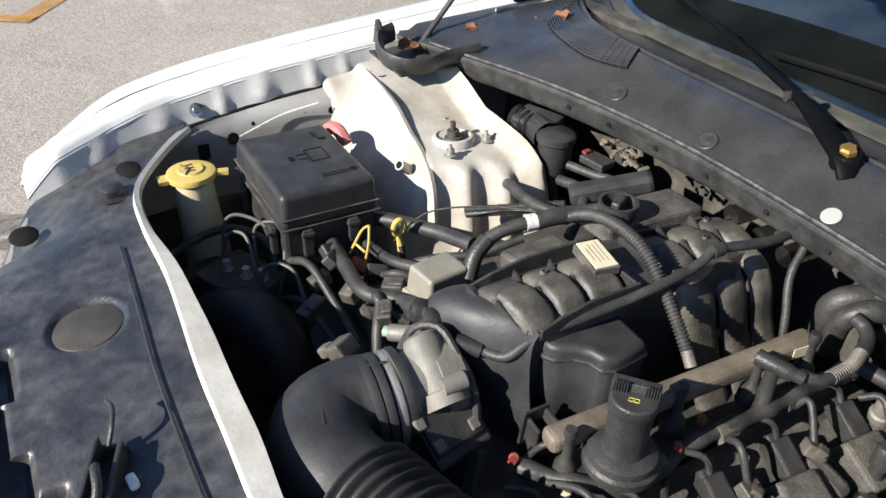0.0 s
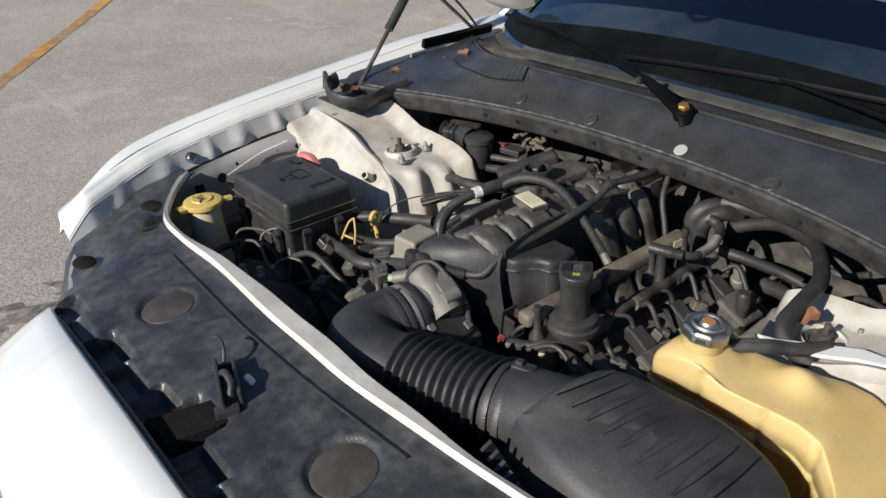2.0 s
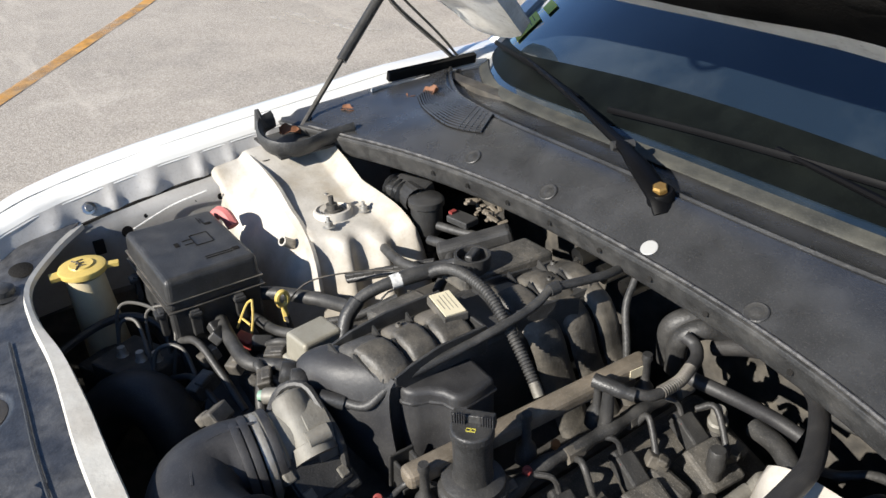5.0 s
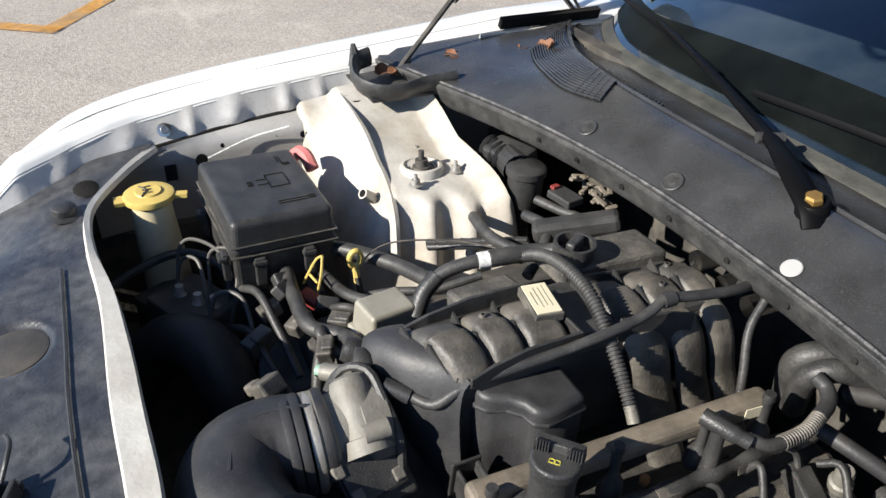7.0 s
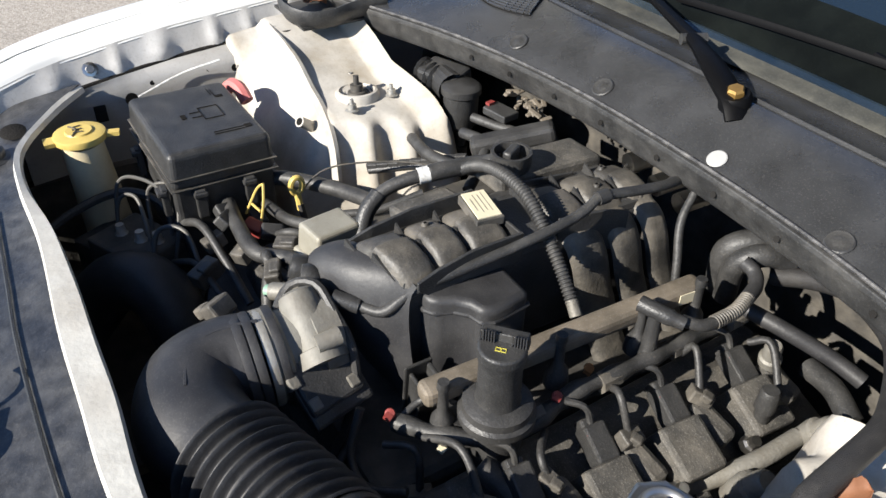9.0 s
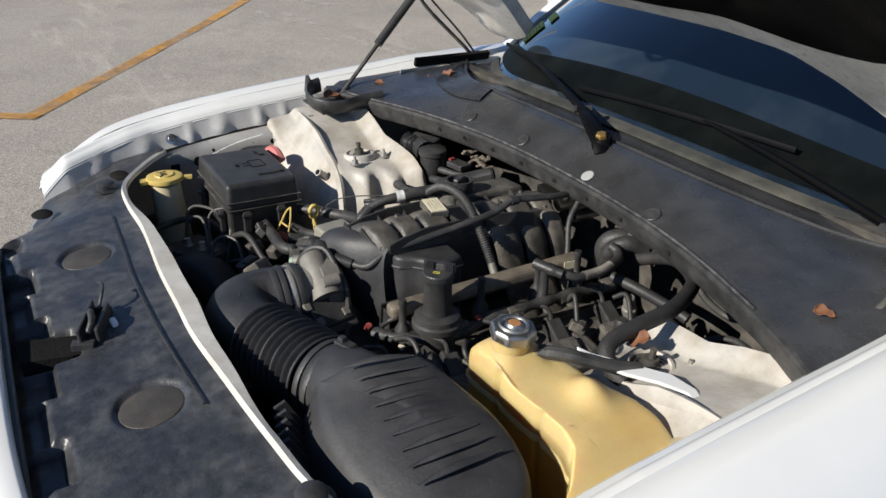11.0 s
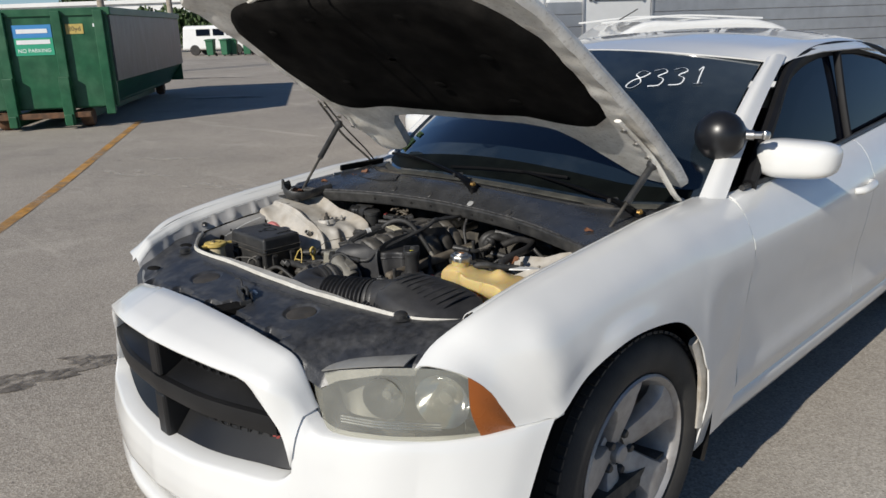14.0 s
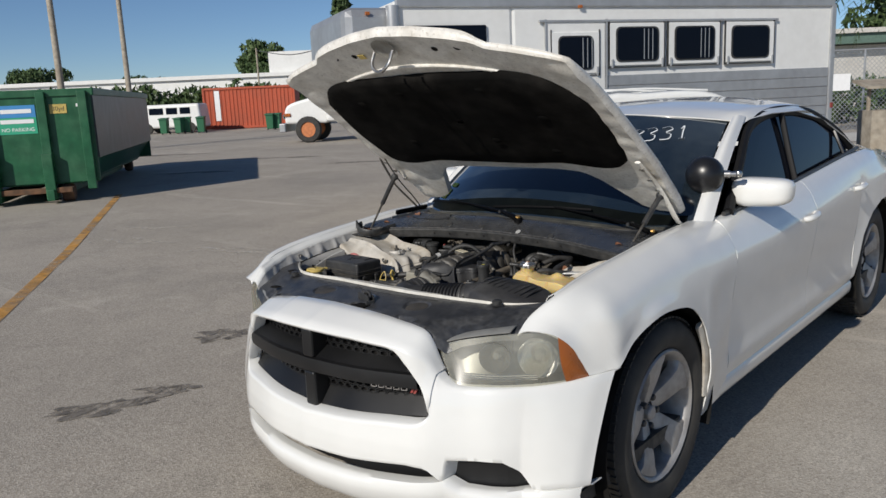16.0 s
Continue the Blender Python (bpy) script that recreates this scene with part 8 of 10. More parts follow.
for x, y, z, mt in ((0.213, -0.318, 0.802, RED), (0.285, -0.165, 0.812, RED), (0.255, -0.095, 0.79, RUST), (0.262, -0.285, 0.785, LABEL_W)):
    bm = bmesh.new()
    lathe(bm, [(0.0, 0.004), (0.005, 0.003), (0.006, 0.0)], pose(x, y, z, 20, 30, 0), 10)
    box(bm, (x + 0.003, y - 0.004, z), (0.008, 0.006, 0.006), (10, 20, 30))
    part("sensor_clip", bm, mt, engine, "small coloured connector")
vl = hose("purge_valve", [(0.262, -0.045, 0.868), (0.285, -0.035, 0.866), (0.306, -0.022, 0.862)], lambda u, r: 0.0092 - 0.0015 * (u > 0.75), BLACK, "black purge valve", 14, 14)
hose("valve_stem", [(0.28, -0.038, 0.865), (0.282, -0.04, 0.83), (0.285, -0.045, 0.80)], lambda u, r: 0.007 + 0.003 * u, BLACK, "", 8, parent=vl)
hose("purge_line", [(0.300, -0.02, 0.862), (0.312, 0.0, 0.855), (0.314, 0.035, 0.852)], 0.0068, RUBBER, "", 12, parent=vl)
hose("corrugated_line", [(0.313, 0.015, 0.853), (0.311, 0.05, 0.852), (0.302, 0.08, 0.852)], 0.0074, DUSTY, "corrugated grey hose", 130, 12, parent=vl, rib=(0.001, 0.004))
hose("purge_bend", [(0.302, 0.08, 0.852), (0.292, 0.105, 0.852), (0.277, 0.118, 0.856), (0.262, 0.115, 0.862)], 0.0085, DUCT, "smooth grey hose bend", 14, parent=vl)

# hoses to the bulkhead on the near side
hose("braided_hose", [(0.275, 0.165, 0.83), (0.32, 0.172, 0.852), (0.367, 0.166, 0.868), (0.43, 0.132, 0.876), (0.464, 0.089, 0.882), (0.495, 0.03, 0.889), (0.508, -0.01, 0.893), (0.515, -0.07, 0.892), (0.520, -0.115, 0.884), (0.540, -0.130, 0.868), (0.57, -0.128, 0.858)], 0.0115, material("braided_black_sleeve", (0.024, 0.023, 0.023), 0.55, vary=0.25, scale=700, bump=0.4, fine=900, second=(0.05, 0.047, 0.043), amount=0.5, dirt_scale=60), "braided black hose", 80, 14)
hose("metal_line", [(0.29, 0.10, 0.82), (0.335, 0.115, 0.815), (0.385, 0.14, 0.80), (0.42, 0.15, 0.79)], 0.0095, DUCT, "grey line", 20, 12)
hose("heater_line", [(0.25, 0.17, 0.87), (0.30, 0.19, 0.865), (0.36, 0.225, 0.85), (0.42, 0.25, 0.83)], 0.014, RUBBER, "thick black heater hose", 30, 14)
hose("heater_line", [(0.36, 0.15, 0.76), (0.40, 0.14, 0.765), (0.44, 0.12, 0.76)], 0.013, RUBBER, "black hose stub", 14, 14)
hose("wire_strand", [(0.33, 0.20, 0.90), (0.37, 0.19, 0.875), (0.41, 0.18, 0.83), (0.455, 0.20, 0.80), (0.50, 0.20, 0.82)], 0.006, RUBBER, "loose black wire", 30)
hose("wire_strand", [(0.46, 0.14, 0.77), (0.49, 0.12, 0.80), (0.52, 0.14, 0.81), (0.56, 0.16, 0.79)], 0.006, RUBBER, "loose black wire", 24)
hose("wire_strand", [(0.50, 0.10, 0.76), (0.53, 0.12, 0.80), (0.56, 0.10, 0.82), (0.60, 0.12, 0.80)], 0.005, RUBBER, "loose black wire", 24)
hose("ac_line", [(0.36, -0.14, 0.70), (0.395, -0.06, 0.725), (0.415, 0.0, 0.745), (0.42, 0.06, 0.755)], 0.010, CASTING, "grey aluminium line", 24, 12)
bm = bmesh.new()
lathe(bm, [(0.0, 0.032), (0.009, 0.032), (0.011, 0.028), (0.0115, 0.004), (0.009, 0.0), (0.009, -0.03)], pose(0.385, 0.04, 0.772), 10)
part("service_port", bm, BLACK, car, "black service port cap", True)
hose("filler_hose", [(0.29, -0.26, 0.77), (0.325, -0.245, 0.755), (0.37, -0.235, 0.745), (0.42, -0.225, 0.74)], 0.016, RUBBER, "black ribbed hose", 30, 12)
hose("upper_hose", [(0.20, -0.36, 0.66), (0.28, -0.36, 0.73), (0.36, -0.30, 0.77), (0.42, -0.26, 0.78)], 0.020, RUBBER, "thick upper radiator hose", 30, 14)
for pts in ([(0.19, -0.34, 0.80), (0.205, -0.36, 0.76), (0.235, -0.36, 0.74), (0.27, -0.33, 0.75)], [(0.16, -0.34, 0.72), (0.19, -0.38, 0.70), (0.24, -0.38, 0.70)], [(0.30, -0.05, 0.72), (0.31, -0.10, 0.74), (0.32, -0.14, 0.72)]):
    hose("loose_wire", pts, 0.0045, RUBBER, "loose black wire", 20)

# more leads, ties and small fittings over the near bank
rnd = random.Random(17)
for x0, y0, z0, x1, y1, z1 in ((0.245, -0.30, 0.79, 0.335, -0.285, 0.775), (0.30, -0.19, 0.79, 0.345, -0.215, 0.775), (0.295, -0.10, 0.80, 0.345, -0.115, 0.78), (0.295, 0.0, 0.80, 0.34, -0.01, 0.78), (0.33, -0.30, 0.76, 0.40, -0.28, 0.745), (0.32, 0.08, 0.80, 0.38, 0.07, 0.775), (0.22, -0.33, 0.77, 0.26, -0.31, 0.72)):
    mid = ((x0 + x1) / 2 + rnd.uniform(-0.01, 0.01), (y0 + y1) / 2 + rnd.uniform(-0.015, 0.015), max(z0, z1) + rnd.uniform(0.004, 0.02))
    lead = hose("branch_lead", [(x0, y0, z0), mid, (x1, y1, z1)], 0.0042, RUBBER, "taped branch lead", 16)
    bm = bmesh.new()
    box(bm, (x1, y1, z1), (0.026, 0.018, 0.016), (rnd.uniform(-20, 20), rnd.uniform(0, 30), rnd.uniform(0, 90)))
    box(bm, (x1 + 0.008, y1, z1 + 0.006), (0.012, 0.012, 0.010), (0, 20, 30))
    bevel(part("lead_plug", bm, DUSTY, lead, "dusty grey plug"), 0.002)
for x, y, z, r in ((0.435, -0.03, 0.745, 0.014), (0.41, -0.19, 0.73, 0.012), (0.34, 0.10, 0.78, 0.010), (0.43, 0.07, 0.765, 0.012)):
    bm = bmesh.new()
    lathe(bm, [(0.0, 0.03), (r * 0.8, 0.03), (r, 0.026), (r, 0.008), (r * 1.3, 0.006), (r * 1.3, 0.0), (r * 0.9, -0.03)], pose(x, y, z, rnd.uniform(-20, 20), rnd.uniform(0, 30), 0), 14)
    part("bank_fitting", bm, CASTING, engine, "pale metal fitting", True)
for k in range(7):
    y = -0.27 + k * 0.055
    bm = bmesh.new()
    lathe(bm, [(0.0, 0.006), (0.006, 0.006), (0.007, 0.0), (0.011, -0.001), (0.011, -0.006)], pose(0.44, y, 0.69 + 0.004 * (k % 2), 0, 40, 0), 8)
    part("cover_bolt", bm, ALU, vc, "valve cover bolt")
bm = bmesh.new()
box(bm, (0.335, -0.345, 0.735), (0.09, 0.05, 0.03), (0, 10, 15))
lathe(bm, [(0.0, 0.03), (0.03, 0.03), (0.034, 0.02), (0.034, -0.02)], pose(0.29, -0.36, 0.72, 60, 0, 20), 20)
bevel(part("front_bracket", bm, DUSTY2, engine, "dusty engine bracket"), 0.004)

# wires between fuse box and engine
hose("front_loom", [(-0.25, -0.33, 0.79), (-0.18, -0.34, 0.80), (-0.11, -0.34, 0.80), (-0.07, -0.31, 0.805), (-0.02, -0.305, 0.82)], 0.0105, RUBBER, "taped front loom", 40)
hose("front_loom", [(-0.09, -0.325, 0.80), (-0.06, -0.345, 0.78), (-0.03, -0.36, 0.74)], 0.008, RUBBER, "taped lead", 20)
hose("front_loom", [(-0.24, -0.28, 0.78), (-0.17, -0.27, 0.79), (-0.12, -0.24, 0.80), (-0.10, -0.20, 0.805)], 0.008, RUBBER, "taped lead", 26)
hose("tower_hose", [(-0.30, -0.27, 0.79), (-0.255, -0.235, 0.80), (-0.20, -0.19, 0.80), (-0.13, -0.165, 0.81)], 0.0115, RUBBER, "black hose", 26)
hose("tower_wire", [(-0.23, -0.24, 0.78), (-0.20, -0.20, 0.835), (-0.16, -0.12, 0.845), (-0.10, -0.06, 0.85)], 0.0013, DARK, "thin dark wire", 24, 6)
for i, (x, y) in enumerate(((-0.215, -0.30), (-0.19, -0.315), (-0.16, -0.30), (-0.23, -0.34), (-0.20, -0.35))):
    bm = bmesh.new()
    box(bm, (x, y, 0.775 + 0.006 * i), (0.03, 0.02, 0.016), (10 * i, 12, 35 * i))
    bevel(part("wire_plug", bm, BLACK if i != 1 else RED, car, "small wire connector"), 0.003)
bm = bmesh.new()
for pts in ([(-0.222, -0.315, 0.785), (-0.217, -0.297, 0.822), (-0.206, -0.29, 0.835)], [(-0.206, -0.29, 0.835), (-0.196, -0.296, 0.812), (-0.192, -0.304, 0.785)], [(-0.222, -0.306, 0.80), (-0.195, -0.302, 0.80)]):
    sweep(bm, pts, 0.0019, 10, 6)
part("yellow_wire", bm, YELLOW, car, "pair of yellow wires", True)
bm = bmesh.new()
n = 20
ringp = [Vector((-0.212 + 0.001 * math.sin(2 * math.pi * k / n), -0.241 + 0.0085 * math.cos(2 * math.pi * k / n), 0.814 + 0.013 * math.sin(2 * math.pi * k / n))) for k in range(n + 1)]
sweep(bm, ringp, 0.0042, 40, 8)
sweep(bm, [(-0.212, -0.241, 0.801), (-0.208, -0.24, 0.776)], 0.005, 4, 8)
part("dipstick_handle", bm, YELLOW, car, "yellow dipstick loop", True)
hose("dipstick_tube", [(-0.208, -0.24, 0.785), (-0.19, -0.23, 0.70)], 0.005, DARK, "dark dipstick tube", 6)
bm = bmesh.new()
box(bm, (0.022, -0.425, 0.842), (0.024, 0.030, 0.022), (0, -40, 30))
box(bm, (0.006, -0.437, 0.832), (0.018, 0.016, 0.014), (0, -40, 30))
bevel(part("air_sensor", bm, DUSTY, duct, "grey air temperature sensor"), 0.003)

# leads, clips and small boxes on the dark side between fuse box and plenum
for pts, r in (([(-0.28, -0.40, 0.76), (-0.22, -0.38, 0.79), (-0.16, -0.37, 0.77), (-0.10, -0.36, 0.73)], 0.006), ([(-0.25, -0.42, 0.72), (-0.19, -0.40, 0.75), (-0.13, -0.39, 0.74), (-0.08, -0.37, 0.70)], 0.005), ([(-0.16, -0.30, 0.78), (-0.13, -0.285, 0.80), (-0.115, -0.25, 0.79), (-0.12, -0.20, 0.78)], 0.0055), ([(-0.10, -0.32, 0.79), (-0.085, -0.335, 0.81), (-0.06, -0.33, 0.80), (-0.04, -0.31, 0.79)], 0.007), ([(-0.18, -0.24, 0.77), (-0.15, -0.21, 0.79), (-0.12, -0.16, 0.80), (-0.10, -0.10, 0.82)], 0.006)):
    hose("bay_lead", pts, r, RUBBER, "taped black lead", 26)
for x, y, z, sx, sy, sz in ((-0.14, -0.345, 0.785, 0.035, 0.022, 0.02), (-0.105, -0.30, 0.80, 0.02, 0.03, 0.018), (-0.165, -0.395, 0.75, 0.04, 0.025, 0.025), (-0.125, -0.225, 0.795, 0.02, 0.03, 0.016), (-0.06, -0.335, 0.80, 0.03, 0.02, 0.022), (-0.20, -0.37, 0.77, 0.03, 0.02, 0.02)):
    bm = bmesh.new()
    box(bm, (x, y, z), (sx, sy, sz), (10, 15, x * 400))
    box(bm, (x + 0.006, y, z + sz * 0.5), (sx * 0.5, sy * 0.7, sz * 0.4), (10, 15, x * 400))
    bevel(part("lead_connector", bm, DUSTY, car, "dusty black connector"), 0.0025)
hose("pump_line", [(-0.24, -0.45, 0.72), (-0.26, -0.43, 0.77), (-0.23, -0.40, 0.78), (-0.19, -0.395, 0.74)], 0.0035, DULLPIPE, "bent steel line", 24, 8)

# left tower extras: white bracket, body sealer
bm = bmesh.new()
prism(bm, [(0.505, -0.160), (0.530, -0.152), (0.574, -0.122), (0.612, -0.096), (0.650, -0.092), (0.690, -0.110), (0.688, -0.120), (0.650, -0.108), (0.618, -0.122), (0.585, -0.146), (0.535, -0.168)], 0.884, 0.889)
bevel(part("tank_bracket", bm, WHITE, car, "white painted bracket"), 0.002)
bm = bmesh.new()
lathe(bm, [(0.004, 0.012), (0.016, 0.012), (0.018, 0.0), (0.018, -0.03)], pose(0.705, -0.165, 0.862), 18)
part("bracket_boss", bm, CREAM, car, "cream bolted boss", True)

# dry leaves
def leaf(x, y, z, size, rot, name="dry_leaf"):
    rows = []
    for i in range(9):
        t = i / 8
        w = size * 0.42 * math.sin(math.pi * t) ** 0.7 * (1 + 0.35 * math.sin(9 * t))
        rows.append([(size * (t - 0.5), w * s_, size * (0.22 * s_ * s_ + 0.12 * math.sin(3 * t + s_))) for s_ in (-1, -0.5, 0, 0.5, 1)])
    ob = solid(mesh_object(name, *grid_mesh(rows), LEAF), 0.0006)
    ob.matrix_world = pose(x, y, z, *rot)
    return tagged(ob, "curled dry brown leaf lying on the car", "leaf", "dry leaves")


for x, y, z, s_, r in ((-0.476, 0.222, 0.978, 0.036, (40, -30, 30)), (-0.500, 0.190, 0.968, 0.030, (-15, 20, 100)), (-0.54, -0.06, 0.943, 0.04, (10, 5, 60)), (-0.545, 0.0, 0.945, 0.035, (5, 15, 80)), (-0.53, 0.06, 0.962, 0.03, (0, 10, 20)),
                    (0.530, -0.070, 0.882, 0.031, (30, -20, 40)), (0.735, -0.155, 0.862, 0.03, (10, 10, 10)), (0.687, 0.062, 0.966, 0.026, (5, 10, 30))):
    leaf(x, y, z, s_, r)


# windscreen sticker and chalked number
def glass_pose(k, u, lift=0.006):
    p = windscreen_point(k, u)
    ax = (windscreen_point(k + 0.02, u) - windscreen_point(k - 0.02, u)).normalized()
    ay = (windscreen_point(k, u + 0.02) - windscreen_point(k, u - 0.02)).normalized()
    az = ax.cross(ay).normalized()
    m = Matrix((ax, ay, az)).transposed().to_4x4()
    m.translation = p + az * lift
    return m


CHALK = material("white_chalk_pen", (0.75, 0.77, 0.78), 0.8, vary=0.1, bump=0.0)
STROKES = {"8": [(0.30, 0.82), (0.05, 0.92), (-0.12, 0.72), (0.02, 0.55), (0.12, 0.30), (-0.10, 0.02), (-0.30, 0.12), (-0.15, 0.42), (0.18, 0.62), (0.32, 0.80)],
           "3": [(-0.22, 0.86), (0.08, 0.95), (0.22, 0.78), (-0.02, 0.56), (0.18, 0.40), (0.10, 0.10), (-0.25, 0.04)],
           "1": [(-0.08, 0.75), (0.04, 0.95), (0.0, 0.5), (-0.02, 0.06)]}
for i, ch in enumerate("8331"):
    gp = glass_pose(0.455 + i * 0.0995, 0.732 + 0.0275 * i, 0.004) @ pose(0, 0, 0, 0, 0, 12)
    bm = bmesh.new()
    sweep(bm, [gp @ Vector((x * 0.105, (y - 0.5) * 0.135, 0)) for x, y in STROKES[ch]], 0.0024, 50, 6, flat=0.25)
    if ch == "1":
        sweep(bm, [gp @ Vector((x * 0.105, (y - 0.5) * 0.135, 0)) for x, y in ((-0.16, 0.04), (0.12, 0.08))], 0.0024, 6, 6, flat=0.25)
    part("lot_digit", bm, CHALK, car, "white chalked digit on the windshield", True)
bm = bmesh.new()
prism(bm, [(-0.04, -0.035), (0.04, -0.035), (0.04, 0.035), (-0.04, 0.035)], 0, 0.001, glass_pose(-0.885, 0.155, 0.002))
prism(bm, [(-0.03, -0.014), (0.04, -0.014), (0.04, 0.014), (-0.03, 0.014)], 0, 0.001, glass_pose(-0.865, 0.232, 0.002))
part("windshield_sticker", bm, material("yellow_green_sticker", (0.62, 0.62, 0.08), 0.6), car, "yellow sticker on the windshield")
bm = bmesh.new()
for i in range(5):
    prism(bm, [(-0.03, -0.001), (0.03 - 0.008 * (i % 3), -0.001), (0.03 - 0.008 * (i % 3), 0.001), (-0.03, 0.001)], 0.001, 0.0014, glass_pose(-0.885, 0.155, 0.002) @ pose(0, -0.022 + 0.011 * i, 0))
part("sticker_print", bm, INK, car, "rows of unreadable print on the sticker")

# ---- the yard round the car ----
FRONT = Vector((2.065, -2.498, 1.54))
GREEN = material("green_dumpster_paint", (0.007, 0.088, 0.034), 0.42, vary=0.25, scale=5, bump=0.2, second=(0.045, 0.11, 0.06), amount=0.5, dirt_scale=2.5, detail=13)
GREEN2 = material("weathered_dumpster_side", (0.012, 0.020, 0.022), 0.38, vary=0.5, scale=4, bump=0.2, second=(0.085, 0.088, 0.094), amount=0.85, dirt_scale=2.2, detail=14, dust=0.35, speck=(0.012, 0.07, 0.035), grain=14)
# the scratches run down the wall
_nt = GREEN2.node_tree
_mp = _nt.nodes.new("ShaderNodeMapping")
_mp.inputs["Scale"].default_value = (1.6, 1.6, 0.45)
_co = [n for n in _nt.nodes if n.type == "TEX_COORD"][0]
_nt.links.new(_co.outputs["Object"], _mp.inputs["Vector"])
for n in _nt.nodes:
    if n.type == "TEX_NOISE":
        _nt.links.new(_mp.outputs[0], n.inputs["Vector"])
RUSTY = material("rusty_steel", (0.14, 0.07, 0.035), 0.85, vary=0.35, bump=0.5, second=(0.05, 0.04, 0.03), amount=0.7, dirt_scale=6)
CONT = material("red_container_paint", (0.42, 0.075, 0.03), 0.6, vary=0.12, bump=0.1, second=(0.26, 0.07, 0.04), amount=0.5, dirt_scale=0.8)
OFFWHITE = material("white_painted_metal", (0.74, 0.74, 0.72), 0.4, vary=0.03, bump=0.0, second=(0.6, 0.59, 0.56), amount=0.4, dirt_scale=1)
ALUSIDE = material("brushed_aluminium_sheet", (0.42, 0.43, 0.44), 0.38, metal=0.5, vary=0.08, bump=0.1, second=(0.30, 0.30, 0.31), amount=0.6, dirt_scale=1.2)
POLE = material("weathered_wood_pole", (0.36, 0.32, 0.26), 0.9, vary=0.2, bump=0.4, second=(0.2, 0.15, 0.1), amount=0.5, dirt_scale=2)
BIN = material("green_bin_plastic", (0.02, 0.12, 0.055), 0.5, vary=0.1, bump=0.0)
LEAVES = material("hedge_leaves", (0.045, 0.085, 0.025), 0.7, vary=0.5, scale=3, bump=0.0, second=(0.09, 0.12, 0.04), amount=0.7, dirt_scale=1.5)
BARK = material("bark", (0.14, 0.10, 0.07), 0.9, vary=0.3, bump=0.5)
CONCRETE = material("pale_concrete", (0.55, 0.53, 0.49), 0.9, vary=0.08, bump=0.2, second=(0.42, 0.40, 0.36), amount=0.5, dirt_scale=1)
SIGNBLUE = material("blue_sign_vinyl", (0.05, 0.25, 0.55), 0.5, vary=0.05, bump=0.0)
SIGNGREEN = material("green_sign_vinyl", (0.03, 0.35, 0.20), 0.5, vary=0.05, bump=0.0)
SIGNWHITE = material("white_sign_print", (0.8, 0.8, 0.8), 0.5, vary=0.03, bump=0.0)


def local(name_of, origin, yaw):
    """Puts a thing at origin on the ground, turned by yaw degrees."""
    name_of.matrix_world = pose(origin[0], origin[1], 0, 0, 0, yaw)
    return name_of


